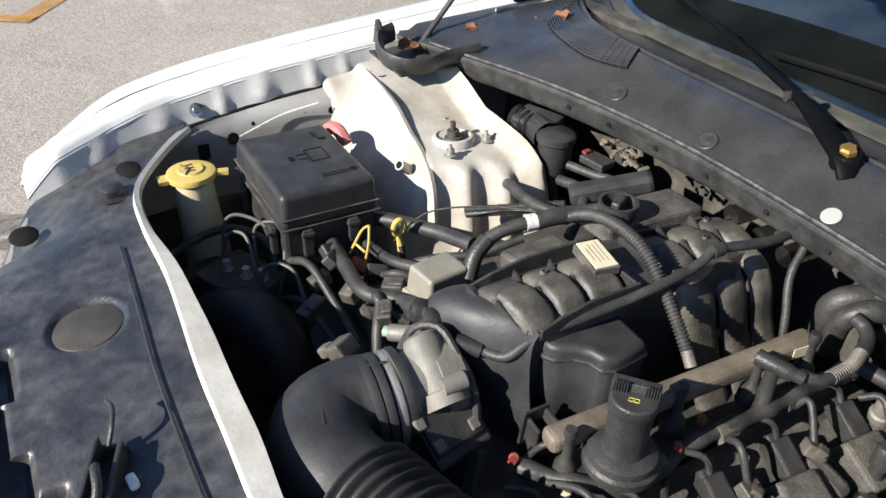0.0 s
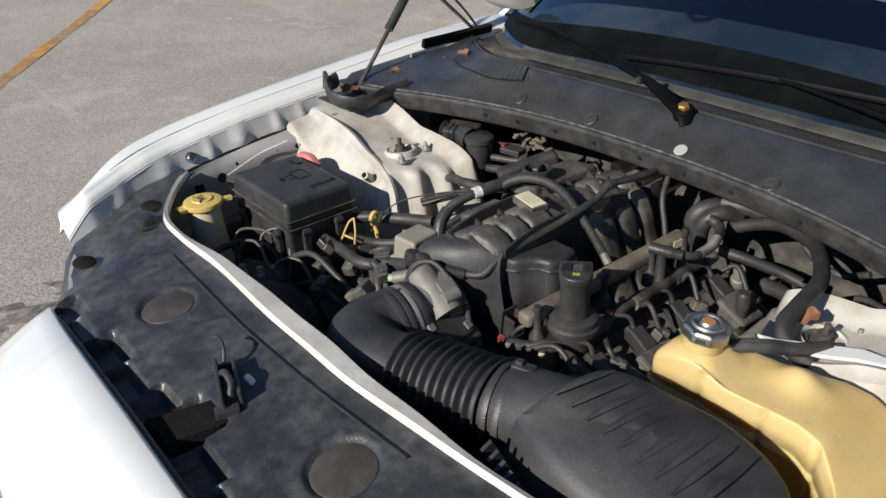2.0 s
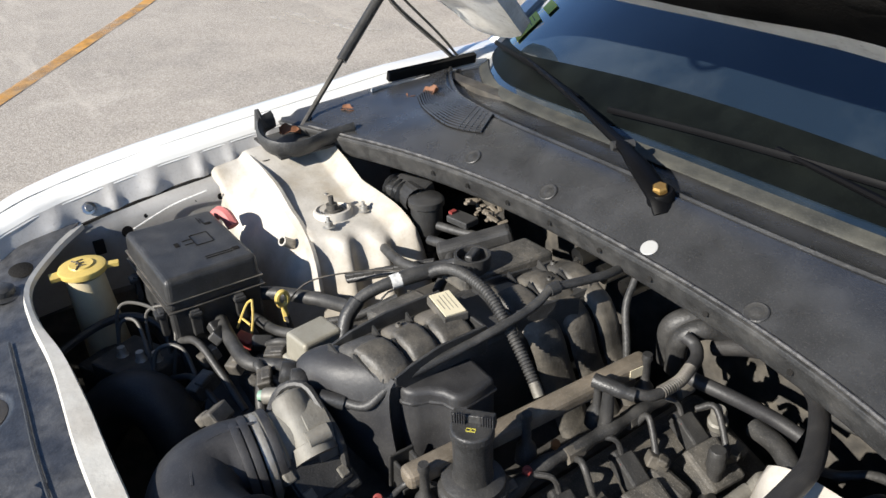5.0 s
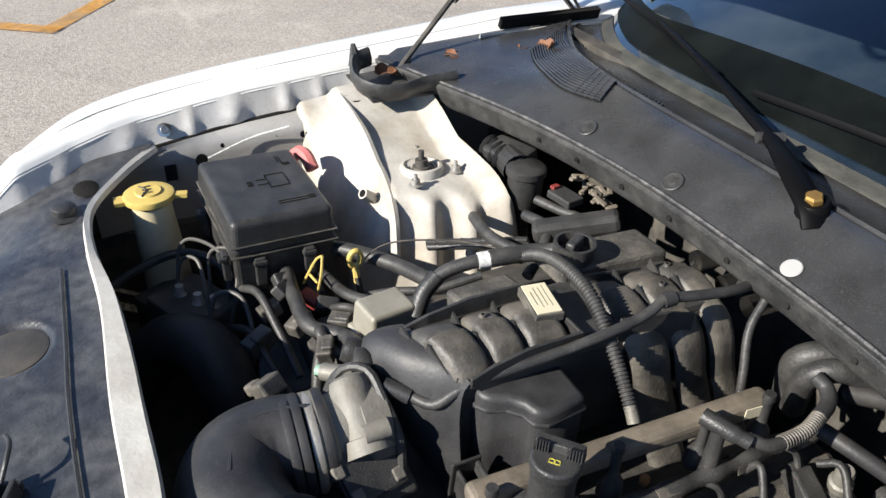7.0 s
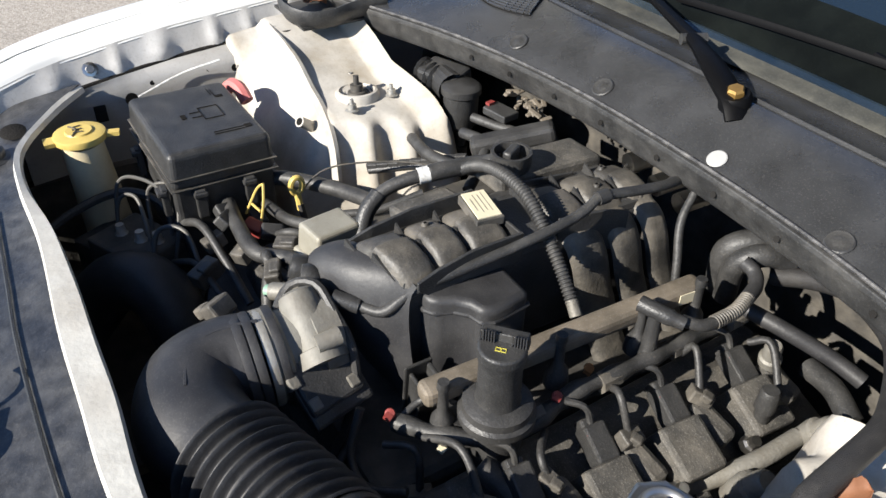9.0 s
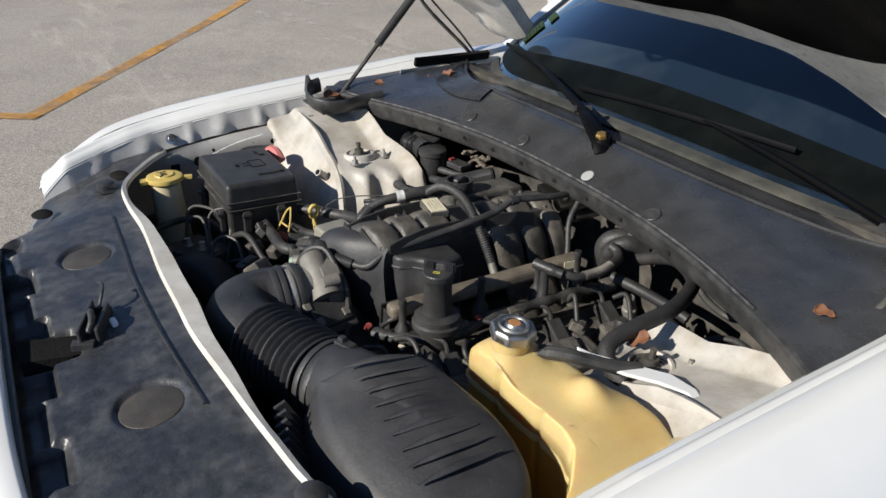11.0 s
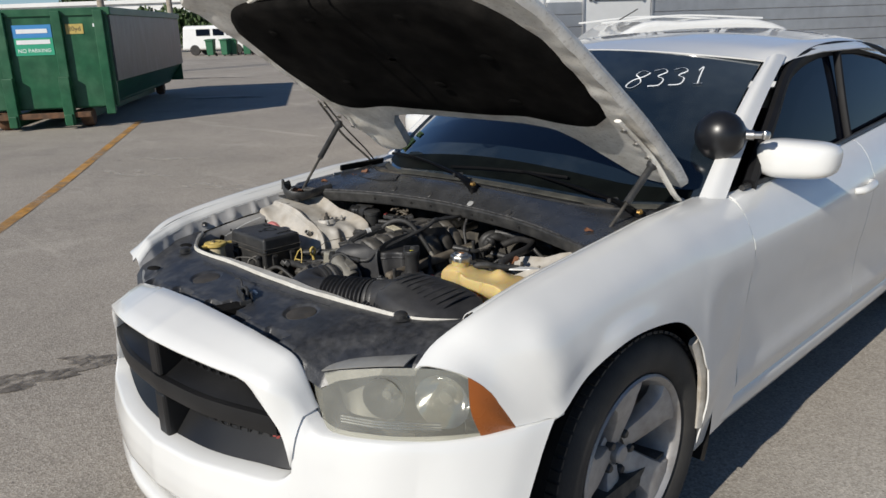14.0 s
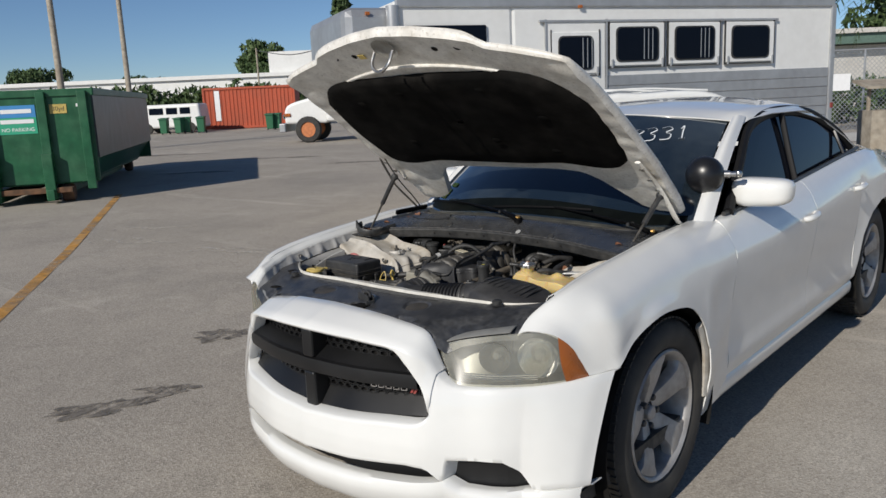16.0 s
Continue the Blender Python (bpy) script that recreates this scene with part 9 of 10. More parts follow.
# roll-off dumpster: x along its length from the near end, y across
def dumpster():
    d = thing("dumpster", "green roll-off dumpster with weathered sides on the asphalt", "dumpster")
    L, Wd, H = 6.7, 2.35, 1.86
    def pt(name, boxes, mat, label="", bev=0.01):
        bm = bmesh.new()
        for b in boxes:
            box(bm, *b)
        o = part(name, bm, mat, d, label)
        return bevel(o, bev)
    pt("near_wall", [((0.0, 0, 1.08), (0.06, Wd, 1.5))], GREEN, "green steel end wall")
    for yy in (-Wd / 2, Wd / 2):
        bm = bmesh.new()
        prism(bm, [(0, 0.72), (L, 0.72), (L, 1.80), (0, 1.80)], -0.03, 0.03, pose(0, yy, 0, 90, 0, 0))
        part("side_wall", bm, GREEN2, d, "weathered blue-grey stained side wall")
        bm = bmesh.new()
        v = [bm.verts.new(p) for p in ((0, yy, 0.74), (L, yy, 0.74), (L, yy * 0.72, 0.28), (0, yy * 0.72, 0.28))]
        bm.faces.new(v)
        part("lower_wall", bm, GREEN, d, "dark green sloped lower wall")
    pt("far_wall", [((L, 0, 1.08), (0.06, Wd, 1.5))], GREEN)
    pt("floor_plate", [((L / 2, 0, 0.35), (L, Wd * 0.75, 0.08))], GREEN)
    for yy in (-Wd / 2, Wd / 2):
        pt("top_rail", [((L / 2, yy, H - 0.05), (L + 0.1, 0.12, 0.12))], GREEN)
    for xx in (0.0, L):
        pt("top_rail", [((xx, 0, H - 0.05), (0.12, Wd + 0.1, 0.12))], GREEN)
    for yy in (-1.05, -0.42, 0.42, 1.05):
        pt("end_post", [((-0.07, yy, 1.02), (0.10, 0.14, 1.62))], GREEN)
    for yy in (-0.42, 0.42):
        pt("skid_rail", [((L / 2 - 0.1, yy, 0.15), (L + 0.3, 0.12, 0.18))], GREEN)
        pt("post_foot", [((-0.14, yy, 0.45), (0.12, 0.16, 0.75))], GREEN)
    pt("cross_beam", [((-0.12, 0, 0.22), (0.08, 1.5, 0.09))], RUSTY, "rusty cross beam")
    pt("cross_beam", [((-0.05, 0.95, 0.24), (0.10, 0.55, 0.10))], RUSTY, "rusty cross beam")
    for yy in (-0.55, 0.55):
        for xx in (0.1, L - 0.15):
            bm = bmesh.new()
            lathe(bm, [(0.0, -0.09), (0.13, -0.09), (0.15, -0.06), (0.15, 0.06), (0.13, 0.09), (0.0, 0.09)], pose(xx, yy * 1.15, 0.155, 90, 0, 0), 20)
            part("roller", bm, RUSTY, d, "rusty steel roller", True)
    # signs on the end wall
    def sign(y0, z0, w, h, mat, name, label, dx=-0.036):
        bm = bmesh.new()
        box(bm, (dx, y0, z0), (0.006, w, h))
        return part(name, bm, mat, d, label)
    sign(-0.02, 1.53, 0.58, 0.20, SIGNBLUE, "company_sign", "blue company sign without lettering")
    sign(-0.02, 1.30, 0.58, 0.27, SIGNGREEN, "phone_sign", "green notice sign")
    for z0, w in ((1.535, 0.46), (1.37, 0.5)):
        sign(-0.02, z0, w, 0.065, SIGNWHITE, "sign_bar", "plain white bar", -0.041)
    words("no_parking", "NO PARKING", 0.082, pose(-0.041, -0.02, 1.235, 90, 0, -90), SIGNWHITE, d, "white words NO PARKING")
    sign(-0.66, 1.55, 0.26, 0.15, YELLOW, "yellow_sign", "small yellow size sign")
    words("size_mark", "30yd", 0.10, pose(-0.041, -0.66, 1.55, 90, 0, -90), INK, d, "dark marks 30yd on the yellow sign")
    sign(-0.98, 1.60, 0.08, 0.05, SIGNWHITE, "white_tag", "small white tag")
    return d


dump = dumpster()
dump_dir = 144.3
_o = Vector((-11.74, 3.97)) + Matrix.Rotation(radians(dump_dir), 2) @ Vector((0, 1.245))
local(dump, _o, dump_dir)
dump.scale = (1.06, 1.06, 1.06)


def view(px, depth):
    """A place in the yard: so far behind the car's front corner, with a side shift as a share of that."""
    f = Vector((-0.6605, 0.7508)); r = Vector((0.7508, 0.6605))
    p = Vector((FRONT.x, FRONT.y)) + f * depth + r * (px * depth)
    return p


# horse trailer
def trailer():
    t = thing("horse_trailer", "long white and aluminium horse trailer", "trailer")
    L = 7.73
    def pt(name, boxes, mat, label="", bev=0.02, parent=t):
        bm = bmesh.new()
        for b in boxes:
            box(bm, *b)
        return bevel(part(name, bm, mat, parent, label), bev)
    pt("body", [((L / 2 + 1.1, 1.1, 1.62), (L - 2.2, 2.2, 2.22))], OFFWHITE, "white trailer body", 0.05)
    pt("gooseneck", [((1.42, 1.1, 2.19), (1.6, 2.2, 1.08))], OFFWHITE, "white gooseneck over the hitch", 0.05)
    pt("nose", [((0.34, 1.12, 2.16), (0.70, 2.04, 1.0))], ALUSIDE, "aluminium gooseneck nose", 0.12)
    bm = bmesh.new()
    sweep(bm, [(0.60, 0.02, 1.68), (0.60, 0.02, 2.2), (0.60, 0.02, 2.66)], 0.085, 6, 14)
    part("corner_post", bm, ALUSIDE, t, "rounded aluminium corner post", True)
    pt("roof_rail", [((L / 2 + 0.3, -0.01, 2.70), (L - 0.65, 0.05, 0.13))], ALUSIDE, "aluminium roof rail")
    pt("corner_trim", [((L - 0.04, -0.015, 1.6), (0.10, 0.04, 2.15))], ALUSIDE, "aluminium corner trim")
    for i in range(9):
        pt("side_sheet", [((L / 2 + 1.05, -0.012 - 0.003 * (i % 2), 0.50 + i * 0.145), (L - 2.3, 0.025, 0.142))], ALUSIDE, "brushed aluminium side plank", 0.008)
    for i, x0 in enumerate((3.124, 4.10, 5.065, 6.063)):
        door = i == 0
        zc, w, h = (2.04, 0.54, 0.45) if door else (2.14, 0.70, 0.47)
        fr = pt("window_frame", [((x0, -0.03, zc), (w + 0.19, 0.035, h + 0.10))], OFFWHITE, "white drop window frame", 0.01)
        bm = bmesh.new()
        outl = []
        for cx_, cz_, a0 in ((1, 1, 0), (-1, 1, 90), (-1, -1, 180), (1, -1, 270)):
            outl += [(cx_ * (w / 2 - 0.07) + 0.07 * math.cos(radians(a0 + q)), cz_ * (h / 2 - 0.07) + 0.07 * math.sin(radians(a0 + q))) for q in (0, 30, 60, 90)]
        prism(bm, outl, 0.0, 0.010, pose(x0, -0.047, zc, 90, 0, 0))
        part("window_seal", bm, BLACK, fr, "rounded black seal")
        bm = bmesh.new()
        prism(bm, [(x * 0.93, y * 0.92) for x, y in outl], 0.010, 0.014, pose(x0, -0.047, zc, 90, 0, 0))
        part("window_pane", bm, SIDEGLASS, fr, "dark glass pane")
        if i < 3:
            for k in (0.10, 0.17, 0.24):
                pt("window_bar", [((x0 + k, -0.064, zc), (0.012, 0.004, h * 0.86))], ALUSIDE, "pale bar at the glass", 0.001, fr)
        for k in (-1, 1):
            pt("window_latch", [((x0 + k * (w / 2 + 0.06), -0.055, zc - h / 2 - 0.02), (0.025, 0.03, 0.12))], ALUSIDE, "", 0.006, fr)
        for k in (-1, 1):
            pt("frame_edge", [((x0 + k * (w / 2 + 0.10), -0.034, zc), (0.012, 0.03, h + 0.16))], BLACK, "", 0.002, fr)
        pt("frame_edge", [((x0, -0.034, zc - h / 2 - 0.07), (w + 0.2, 0.03, 0.012))], BLACK, "", 0.002, fr)
    pt("door_frame", [((3.14, -0.022, 1.58), (0.90, 0.02, 1.78))], OFFWHITE, "white side door", 0.01)
    for x0 in (2.68, 3.61):
        pt("door_edge", [((x0, -0.034, 1.6), (0.03, 0.02, 1.76))], ALUSIDE, "", 0.004)
    pt("header_strip", [((4.58, -0.035, 2.455), (4.0, 0.03, 0.03))], ALUSIDE, "", 0.004)
    pt("front_window", [((1.28, -0.02, 2.27), (1.1, 0.03, 0.30))], SIDEGLASS, "long dark window", 0.03)
    for x0 in (3.1, 4.1, 5.07, 6.06):
        bm = bmesh.new()
        lathe(bm, [(0.0, 0.10), (0.10, 0.08), (0.13, 0.0)], pose(x0, 0.5, 2.73), 14)
        part("roof_vent", bm, ALUSIDE, t, "small roof vent", True)
    pt("nose_lamp", [((0.30, 0.085, 2.58), (0.06, 0.03, 0.04))], ORANGE, "amber marker lamp", 0.006)
    pt("marker_lamp", [((3.2, -0.045, 2.64), (0.06, 0.03, 0.04))], ORANGE, "amber marker lamp", 0.006)
    pt("tail_lamp", [((L - 0.02, -0.03, 1.15), (0.05, 0.04, 0.08))], RED, "red side lamp", 0.006)
    for x0 in (3.9, 4.8):
        bm = bmesh.new()
        lathe(bm, [(0.0, -0.1), (0.22, -0.1), (0.36, -0.09), (0.38, -0.05), (0.38, 0.05), (0.36, 0.09), (0.0, 0.1)], pose(x0, 0.12, 0.38, 90, 0, 0), 32)
        part("trailer_wheel", bm, TYRE, t, "black trailer wheel", True)
    return t


tr = trailer()
ta, tb_ = view(-0.108, 9.60), view(0.5024, 12.33)
yaw = math.degrees(math.atan2(tb_.y - ta.y, tb_.x - ta.x))
local(tr, ta, yaw)


# simple car bodies parked behind
def parked_car(name, label, origin, yaw, L=4.5, H=1.5, W=1.75, mat=None):
    c = thing(name, label, "car")
    mat = mat or WHITE
    prof = [(0, 0.35), (0, 0.75), (0.15, 0.86), (1.05, 0.98), (1.85, H - 0.04), (2.4, H), (3.3, H - 0.04), (4.1, 1.02), (L, 0.95), (L, 0.4)]
    prof = [tuple(p)[:2] for p in spline([(a, b, 0) for a, b in prof], 50)]
    bm = bmesh.new()
    prism(bm, prof + [(L, 0.3), (0, 0.3)], -W / 2, W / 2, pose(0, 0, 0, 90, 0, 0))
    bevel(part("body", bm, mat, c, "white body"), 0.12, 4)
    bm = bmesh.new()
    prism(bm, [(1.25, 1.0), (1.9, H - 0.10), (3.2, H - 0.10), (3.9, 1.04)], -W / 2 - 0.005, W / 2 + 0.005, pose(0, 0, 0, 90, 0, 0))
    part("side_glass", bm, SIDEGLASS, c, "dark windows")
    for s_ in (-1, 1):
        bm = bmesh.new()
        sweep(bm, [(1.6, s_ * 0.6, H + 0.0), (2.4, s_ * 0.62, H + 0.045), (3.3, s_ * 0.6, H + 0.0)], 0.010, 16, 6)
        part("roof_rail", bm, WHITE, c, "dark roof rail", True)
        for xx in (0.85, 3.65):
            bm = bmesh.new()
            lathe(bm, [(0.0, -0.1), (0.2, -0.1), (0.31, -0.09), (0.33, -0.05), (0.33, 0.05), (0.31, 0.09), (0.0, 0.1)], pose(xx, s_ * (W / 2 - 0.08), 0.33, 90, 0, 0), 28)
            part("wheel", bm, TYRE, c, "black wheel", True)
    bm = bmesh.new()
    sweep(bm, [(1.9, 0.0, H), (2.15, 0.0, H + 0.12)], 0.006, 4, 5)
    part("antenna", bm, BLACK, c, "thin antenna", True)
    return local(c, origin, yaw)


parked_car("parked_wagon", "white wagon parked beyond the sedan", view(0.062, 8.6) + Vector((-0.45, -0.35)), 45, H=1.49).scale = (0.86, 1, 1)


# truck with a white hood, seen far off
def truck(origin, yaw, label, wheel_mat):
    t = thing("truck", label, "truck")
    def pt(name, boxes, mat, lab="", bev=0.05):
        bm = bmesh.new()
        for b in boxes:
            box(bm, *b)
        return bevel(part(name, bm, mat, t, lab), bev, 3)
    bm = bmesh.new()
    prism(bm, [tuple(p)[:2] for p in spline([(0, 0.75, 0), (0.0, 1.25, 0), (0.25, 1.55, 0), (1.2, 1.80, 0), (1.75, 1.95, 0)], 20)] + [(1.75, 0.75)], -0.95, 0.95, pose(0, 0, 0, 90, 0, 0))
    bevel(part("truck_hood", bm, OFFWHITE, t, "white sloped truck hood"), 0.1, 3)
    pt("cab", [((2.6, 0, 1.75), (1.8, 2.2, 1.9))], OFFWHITE, "white cab", 0.12)
    pt("cab_glass", [((2.55, 0, 2.2), (1.5, 2.22, 0.6))], SIDEGLASS, "dark cab windows", 0.03)
    pt("bumper", [((-0.08, 0, 0.62), (0.25, 2.3, 0.35))], ALUSIDE, "grey bumper", 0.04)
    pt("flatbed", [((6.2, 0, 1.0), (5.2, 2.3, 0.2))], DARK, "dark flat bed", 0.02)
    for s_ in (-1, 1):
        pt("headlamp", [((-0.02, s_ * 0.78, 1.05), (0.1, 0.3, 0.18))], CHROME, "headlamp", 0.02)
        pt("turn_lamp", [((0.12, s_ * 0.98, 1.12), (0.25, 0.06, 0.12))], ORANGE, "amber lamp", 0.01)
        for xx in (0.95, 6.8):
            bm = bmesh.new()
            lathe(bm, [(0.3, -0.14), (0.48, -0.13), (0.52, -0.08), (0.52, 0.08), (0.48, 0.13), (0.3, 0.14)], pose(xx, s_ * 1.0, 0.52, 90, 0, 0), 32, True)
            w = part("wheel", bm, TYRE, t, "truck tyre", True)
            bm = bmesh.new()
            lathe(bm, [(0.0, -0.10), (0.12, -0.12), (0.13, -0.05), (0.22, -0.03), (0.3, -0.12), (0.31, 0.1), (0.0, 0.1)], pose(xx, s_ * 1.0, 0.52, 90, 0, 0), 28)
            part("wheel_rim", bm, wheel_mat, w, "painted wheel rim", True)
    return local(t, origin, yaw)


ORIM = material("orange_rim_paint", (0.50, 0.17, 0.06), 0.6, vary=0.2, bump=0.1)
truck(view(-0.186, 32.5), 38, "white truck with orange wheel rims", ORIM)
truck((-14.0, 0.1), 190, "white truck beside the dumpster", ALU)

# red container
ct = thing("shipping_container", "red corrugated shipping container", "container")
Lc = 6.4
rows = []
for i in range(121):
    x = Lc * i / 120
    k = (x / 0.28) % 1
    off = -0.04 if 0.15 < k < 0.5 else 0.0
    rows.append([(x, off, 0.16), (x, off, 2.5)])
mesh_object("corrugated_side", *grid_mesh(rows), CONT, ct, "red corrugated wall", smooth=False)
bm = bmesh.new()
box(bm, (Lc / 2, 1.2, 1.33), (Lc - 0.05, 2.3, 2.5))
part("container_body", bm, CONT, ct)
for z in (0.1, 2.58):
    bm = bmesh.new()
    box(bm, (Lc / 2, -0.02, z), (Lc + 0.1, 0.14, 0.14))
    bevel(part("container_rail", bm, CONT, ct), 0.01)
for x in (0, Lc):
    bm = bmesh.new()
    box(bm, (x, -0.02, 1.33), (0.14, 0.14, 2.6))
    bevel(part("container_post", bm, CONT, ct), 0.01)
bm = bmesh.new()
box(bm, (0.95, -0.07, 1.5), (0.36, 0.01, 1.9))
part("container_panel", bm, SIGNWHITE, ct, "white upright panel without lettering")
p0, p1 = view(-0.2936, 56), view(-0.182, 56)
local(ct, p0, math.degrees(math.atan2(p1.y - p0.y, p1.x - p0.x)))
ct.scale = (1.0, 1.0, 1.1)


# wheeled bins
def bin_thing():
    b = thing("wheelie_bin", "green plastic wheeled bin", "bin", "bins by the hedge")
    bm = bmesh.new()
    box(bm, (0, 0, 0.52), (0.5, 0.55, 0.9))
    for v in bm.verts:
        if v.co.z < 0.3:
            v.co.x *= 0.8
            v.co.y *= 0.8
    bevel(part("bin_body", bm, BIN, b), 0.03)
    bm = bmesh.new()
    box(bm, (0, -0.03, 1.0), (0.56, 0.64, 0.07), (4, 0, 0))
    bevel(part("bin_lid", bm, BIN, b), 0.02)
    for s_ in (-1, 1):
        bm = bmesh.new()
        lathe(bm, [(0.0, -0.03), (0.1, -0.03), (0.1, 0.03), (0.0, 0.03)], pose(s_ * 0.24, 0.2, 0.1, 0, 90, 0), 14)
        part("bin_wheel", bm, BLACK, b)
    return b


b0 = bin_thing()
base = view(-0.347, 50)
local(b0, base, 40)
for sh, dp, yw in ((-0.328, 50, 30), (-0.318, 50.5, 50), (-0.300, 50, 45), (-0.212, 50, 40), (-0.203, 50.3, 35)):
    p = view(sh, dp)
    copy_thing(b0, pose(p.x, p.y, 0, 0, 0, yw))
def box_van(origin, yaw):
    """A plain white van: body with rounded edges, windows, wheels."""
    v = thing("parked_van", "white panel van parked before the hedge", "van")
    bm = bmesh.new()
    box(bm, (0, 0, 1.12), (4.6, 1.85, 1.55), (0, 0, 0), 0.93)
    bevel(part("body", bm, OFFWHITE, v), 0.16, 4)
    for s_ in (-1, 1):
        for x, w in ((1.2, 0.7), (0.3, 0.75), (-0.75, 0.95)):
            bm = bmesh.new()
            box(bm, (x, s_ * 0.895, 1.45), (w, 0.03, 0.42), (s_ * 2.4, 0, 0))
            bevel(part("window", bm, SIDEGLASS, v, "tinted window"), 0.03)
        for x in (-1.4, 1.5):
            bm = bmesh.new()
            lathe(bm, [(0.0, -0.1), (0.33, -0.1), (0.35, 0.0), (0.33, 0.1), (0.0, 0.1)], pose(x, s_ * 0.84, 0.35, 90, 0, 0), 20)
            part("wheel", bm, TYRE, v, "", True)
    return local(v, origin, yaw)


box_van(view(-0.335, 53), 38)


# hedge, trees
def leaf_cloud(bm, rnd, centre, radii, count, size):
    for _ in range(count):
        a, b = rnd.uniform(0, 6.283), math.acos(rnd.uniform(-1, 1))
        r = rnd.uniform(0.55, 1.05) ** 0.5
        p = Vector((centre[0] + radii[0] * r * math.sin(b) * math.cos(a), centre[1] + radii[1] * r * math.sin(b) * math.sin(a), centre[2] + radii[2] * r * math.cos(b)))
        m = Matrix.Translation(p) @ Euler((rnd.uniform(0, 6.28), rnd.uniform(0, 6.28), rnd.uniform(0, 6.28))).to_matrix().to_4x4()
        s_ = size * rnd.uniform(0.6, 1.4)
        vs = [bm.verts.new(m @ Vector(q)) for q in ((-s_, 0, 0), (0, -s_ * 0.45, 0.1 * s_), (s_, 0, 0), (0, s_ * 0.45, 0.1 * s_))]
        bm.faces.new(vs)


rnd = random.Random(11)
bm = bmesh.new()
for i in range(95):
    p = view(-0.60 + 0.44 * i / 94 + rnd.uniform(-0.003, 0.003), 62 + rnd.uniform(-0.6, 0.6))
    leaf_cloud(bm, rnd, (p.x, p.y, rnd.uniform(1.2, 2.5)), (0.85, 0.85, rnd.uniform(0.95, 1.35)), 110, 0.25)
hedge = tagged(part("hedge", bm, LEAVES), "dense green hedge along the yard", "hedge", kind="stuff")


def tree(sh, dp, height, spread, seed, label):
    r_ = random.Random(seed)
    p = view(sh, dp)
    t = thing("tree", label, "tree")
    t.matrix_world = pose(p.x, p.y, 0)
    bm = bmesh.new()
    sweep(bm, [(0, 0, 0), (0.1, 0, height * 0.3), (0, 0.1, height * 0.6)], lambda u, r: 0.22 * (1 - 0.6 * u), 10, 8)
    for k in range(7):
        a = k * 0.9
        sweep(bm, [(0, 0, height * (0.35 + 0.03 * k)), (spread * 0.3 * math.cos(a), spread * 0.3 * math.sin(a), height * (0.55 + 0.03 * k)), (spread * 0.6 * math.cos(a), spread * 0.6 * math.sin(a), height * (0.7 + 0.03 * k))], lambda u, r: 0.08 * (1 - 0.8 * u), 8, 6)
    part("trunk", bm, BARK, t)
    bm = bmesh.new()
    for k in range(26):
        a, rr = r_.uniform(0, 6.28), spread * r_.uniform(0.1, 0.85)
        leaf_cloud(bm, r_, (rr * math.cos(a), rr * math.sin(a), height * r_.uniform(0.5, 0.92)), (spread * 0.33, spread * 0.33, height * 0.11), 130, 0.2 + 0.012 * height)
    part("crown", bm, LEAVES, t, "ragged green crown")
    return t


tree(-0.216, 85, 8.2, 3.0, 21, "rounded green tree beyond the container")
tree(-0.203, 84, 6.6, 2.2, 22, "green tree beyond the container")
tree(-0.50, 95, 7.0, 3.6, 23, "dark green tree beyond the dumpster")
tree(-0.385, 110, 6.2, 3.4, 24, "dark green tree over the long roof")
tree(-0.36, 112, 6.0, 3.2, 25, "dark green tree over the long roof")
tree(-0.112, 60, 10.5, 0.7, 26, "slim dark conifer beside the trailer")
tree(0.62, 48, 7.5, 4.0, 27, "broad green tree behind the fence")

# long white roof and block behind the hedge
wb = thing("warehouse", "long low white warehouse behind the hedge", "building")
bm = bmesh.new()
box(bm, (0, 0, 2.6), (42, 10, 3.4))
part("wall", bm, OFFWHITE, wb, "white wall")
bm = bmesh.new()
box(bm, (0, 0, 4.4), (42.6, 10.6, 0.35))
part("roof", bm, OFFWHITE, wb, "pale flat roof")
bm = bmesh.new()
box(bm, (17.2, 0, 5.0), (8, 9, 3.0))
part("roof_block", bm, OFFWHITE, wb, "white block on the roof")
a_, b_ = view(-0.50, 80), view(-0.222, 80)
p = (a_ + b_) / 2
wb.matrix_world = pose(p.x, p.y, 0, 0, 0, math.degrees(math.atan2(b_.y - a_.y, b_.x - a_.x)))

# poles and wire
def pole(sh, dp, h, r, lean=0.0):
    p = view(sh, dp)
    bm = bmesh.new()
    sweep(bm, [(p.x, p.y, 0), (p.x + lean, p.y, h)], lambda u, r_: r * (1 - 0.3 * u), 6, 12)
    o = part("utility_pole", bm, POLE, None, "", True)
    return tagged(o, "weathered wooden utility pole", "pole", "poles")


pole(-0.4713, 30, 8.5, 0.14)
pole(-0.3865, 33, 9.0, 0.12)
pole(-0.222, 70, 6.5, 0.10)
a_, b_ = view(-0.222, 70), view(-0.10, 40)
bm = bmesh.new()
sweep(bm, [(a_.x, a_.y, 6.3), ((a_.x + b_.x) / 2, (a_.y + b_.y) / 2, 4.9), (b_.x, b_.y, 4.6)], 0.03, 24, 5)
tagged(part("overhead_wire", bm, BLACK), "thin black overhead wire", "wire")
a_ = view(-0.3865, 33)
bm = bmesh.new()
sweep(bm, [(a_.x, a_.y, 6.9), (a_.x - 0.5, a_.y - 0.5, 7.1), (a_.x - 1.0, a_.y - 1.0, 7.0)], 0.03, 10, 6)
box(bm, (a_.x - 1.2, a_.y - 1.2, 6.95), (0.5, 0.2, 0.12), (0, 0, 45))
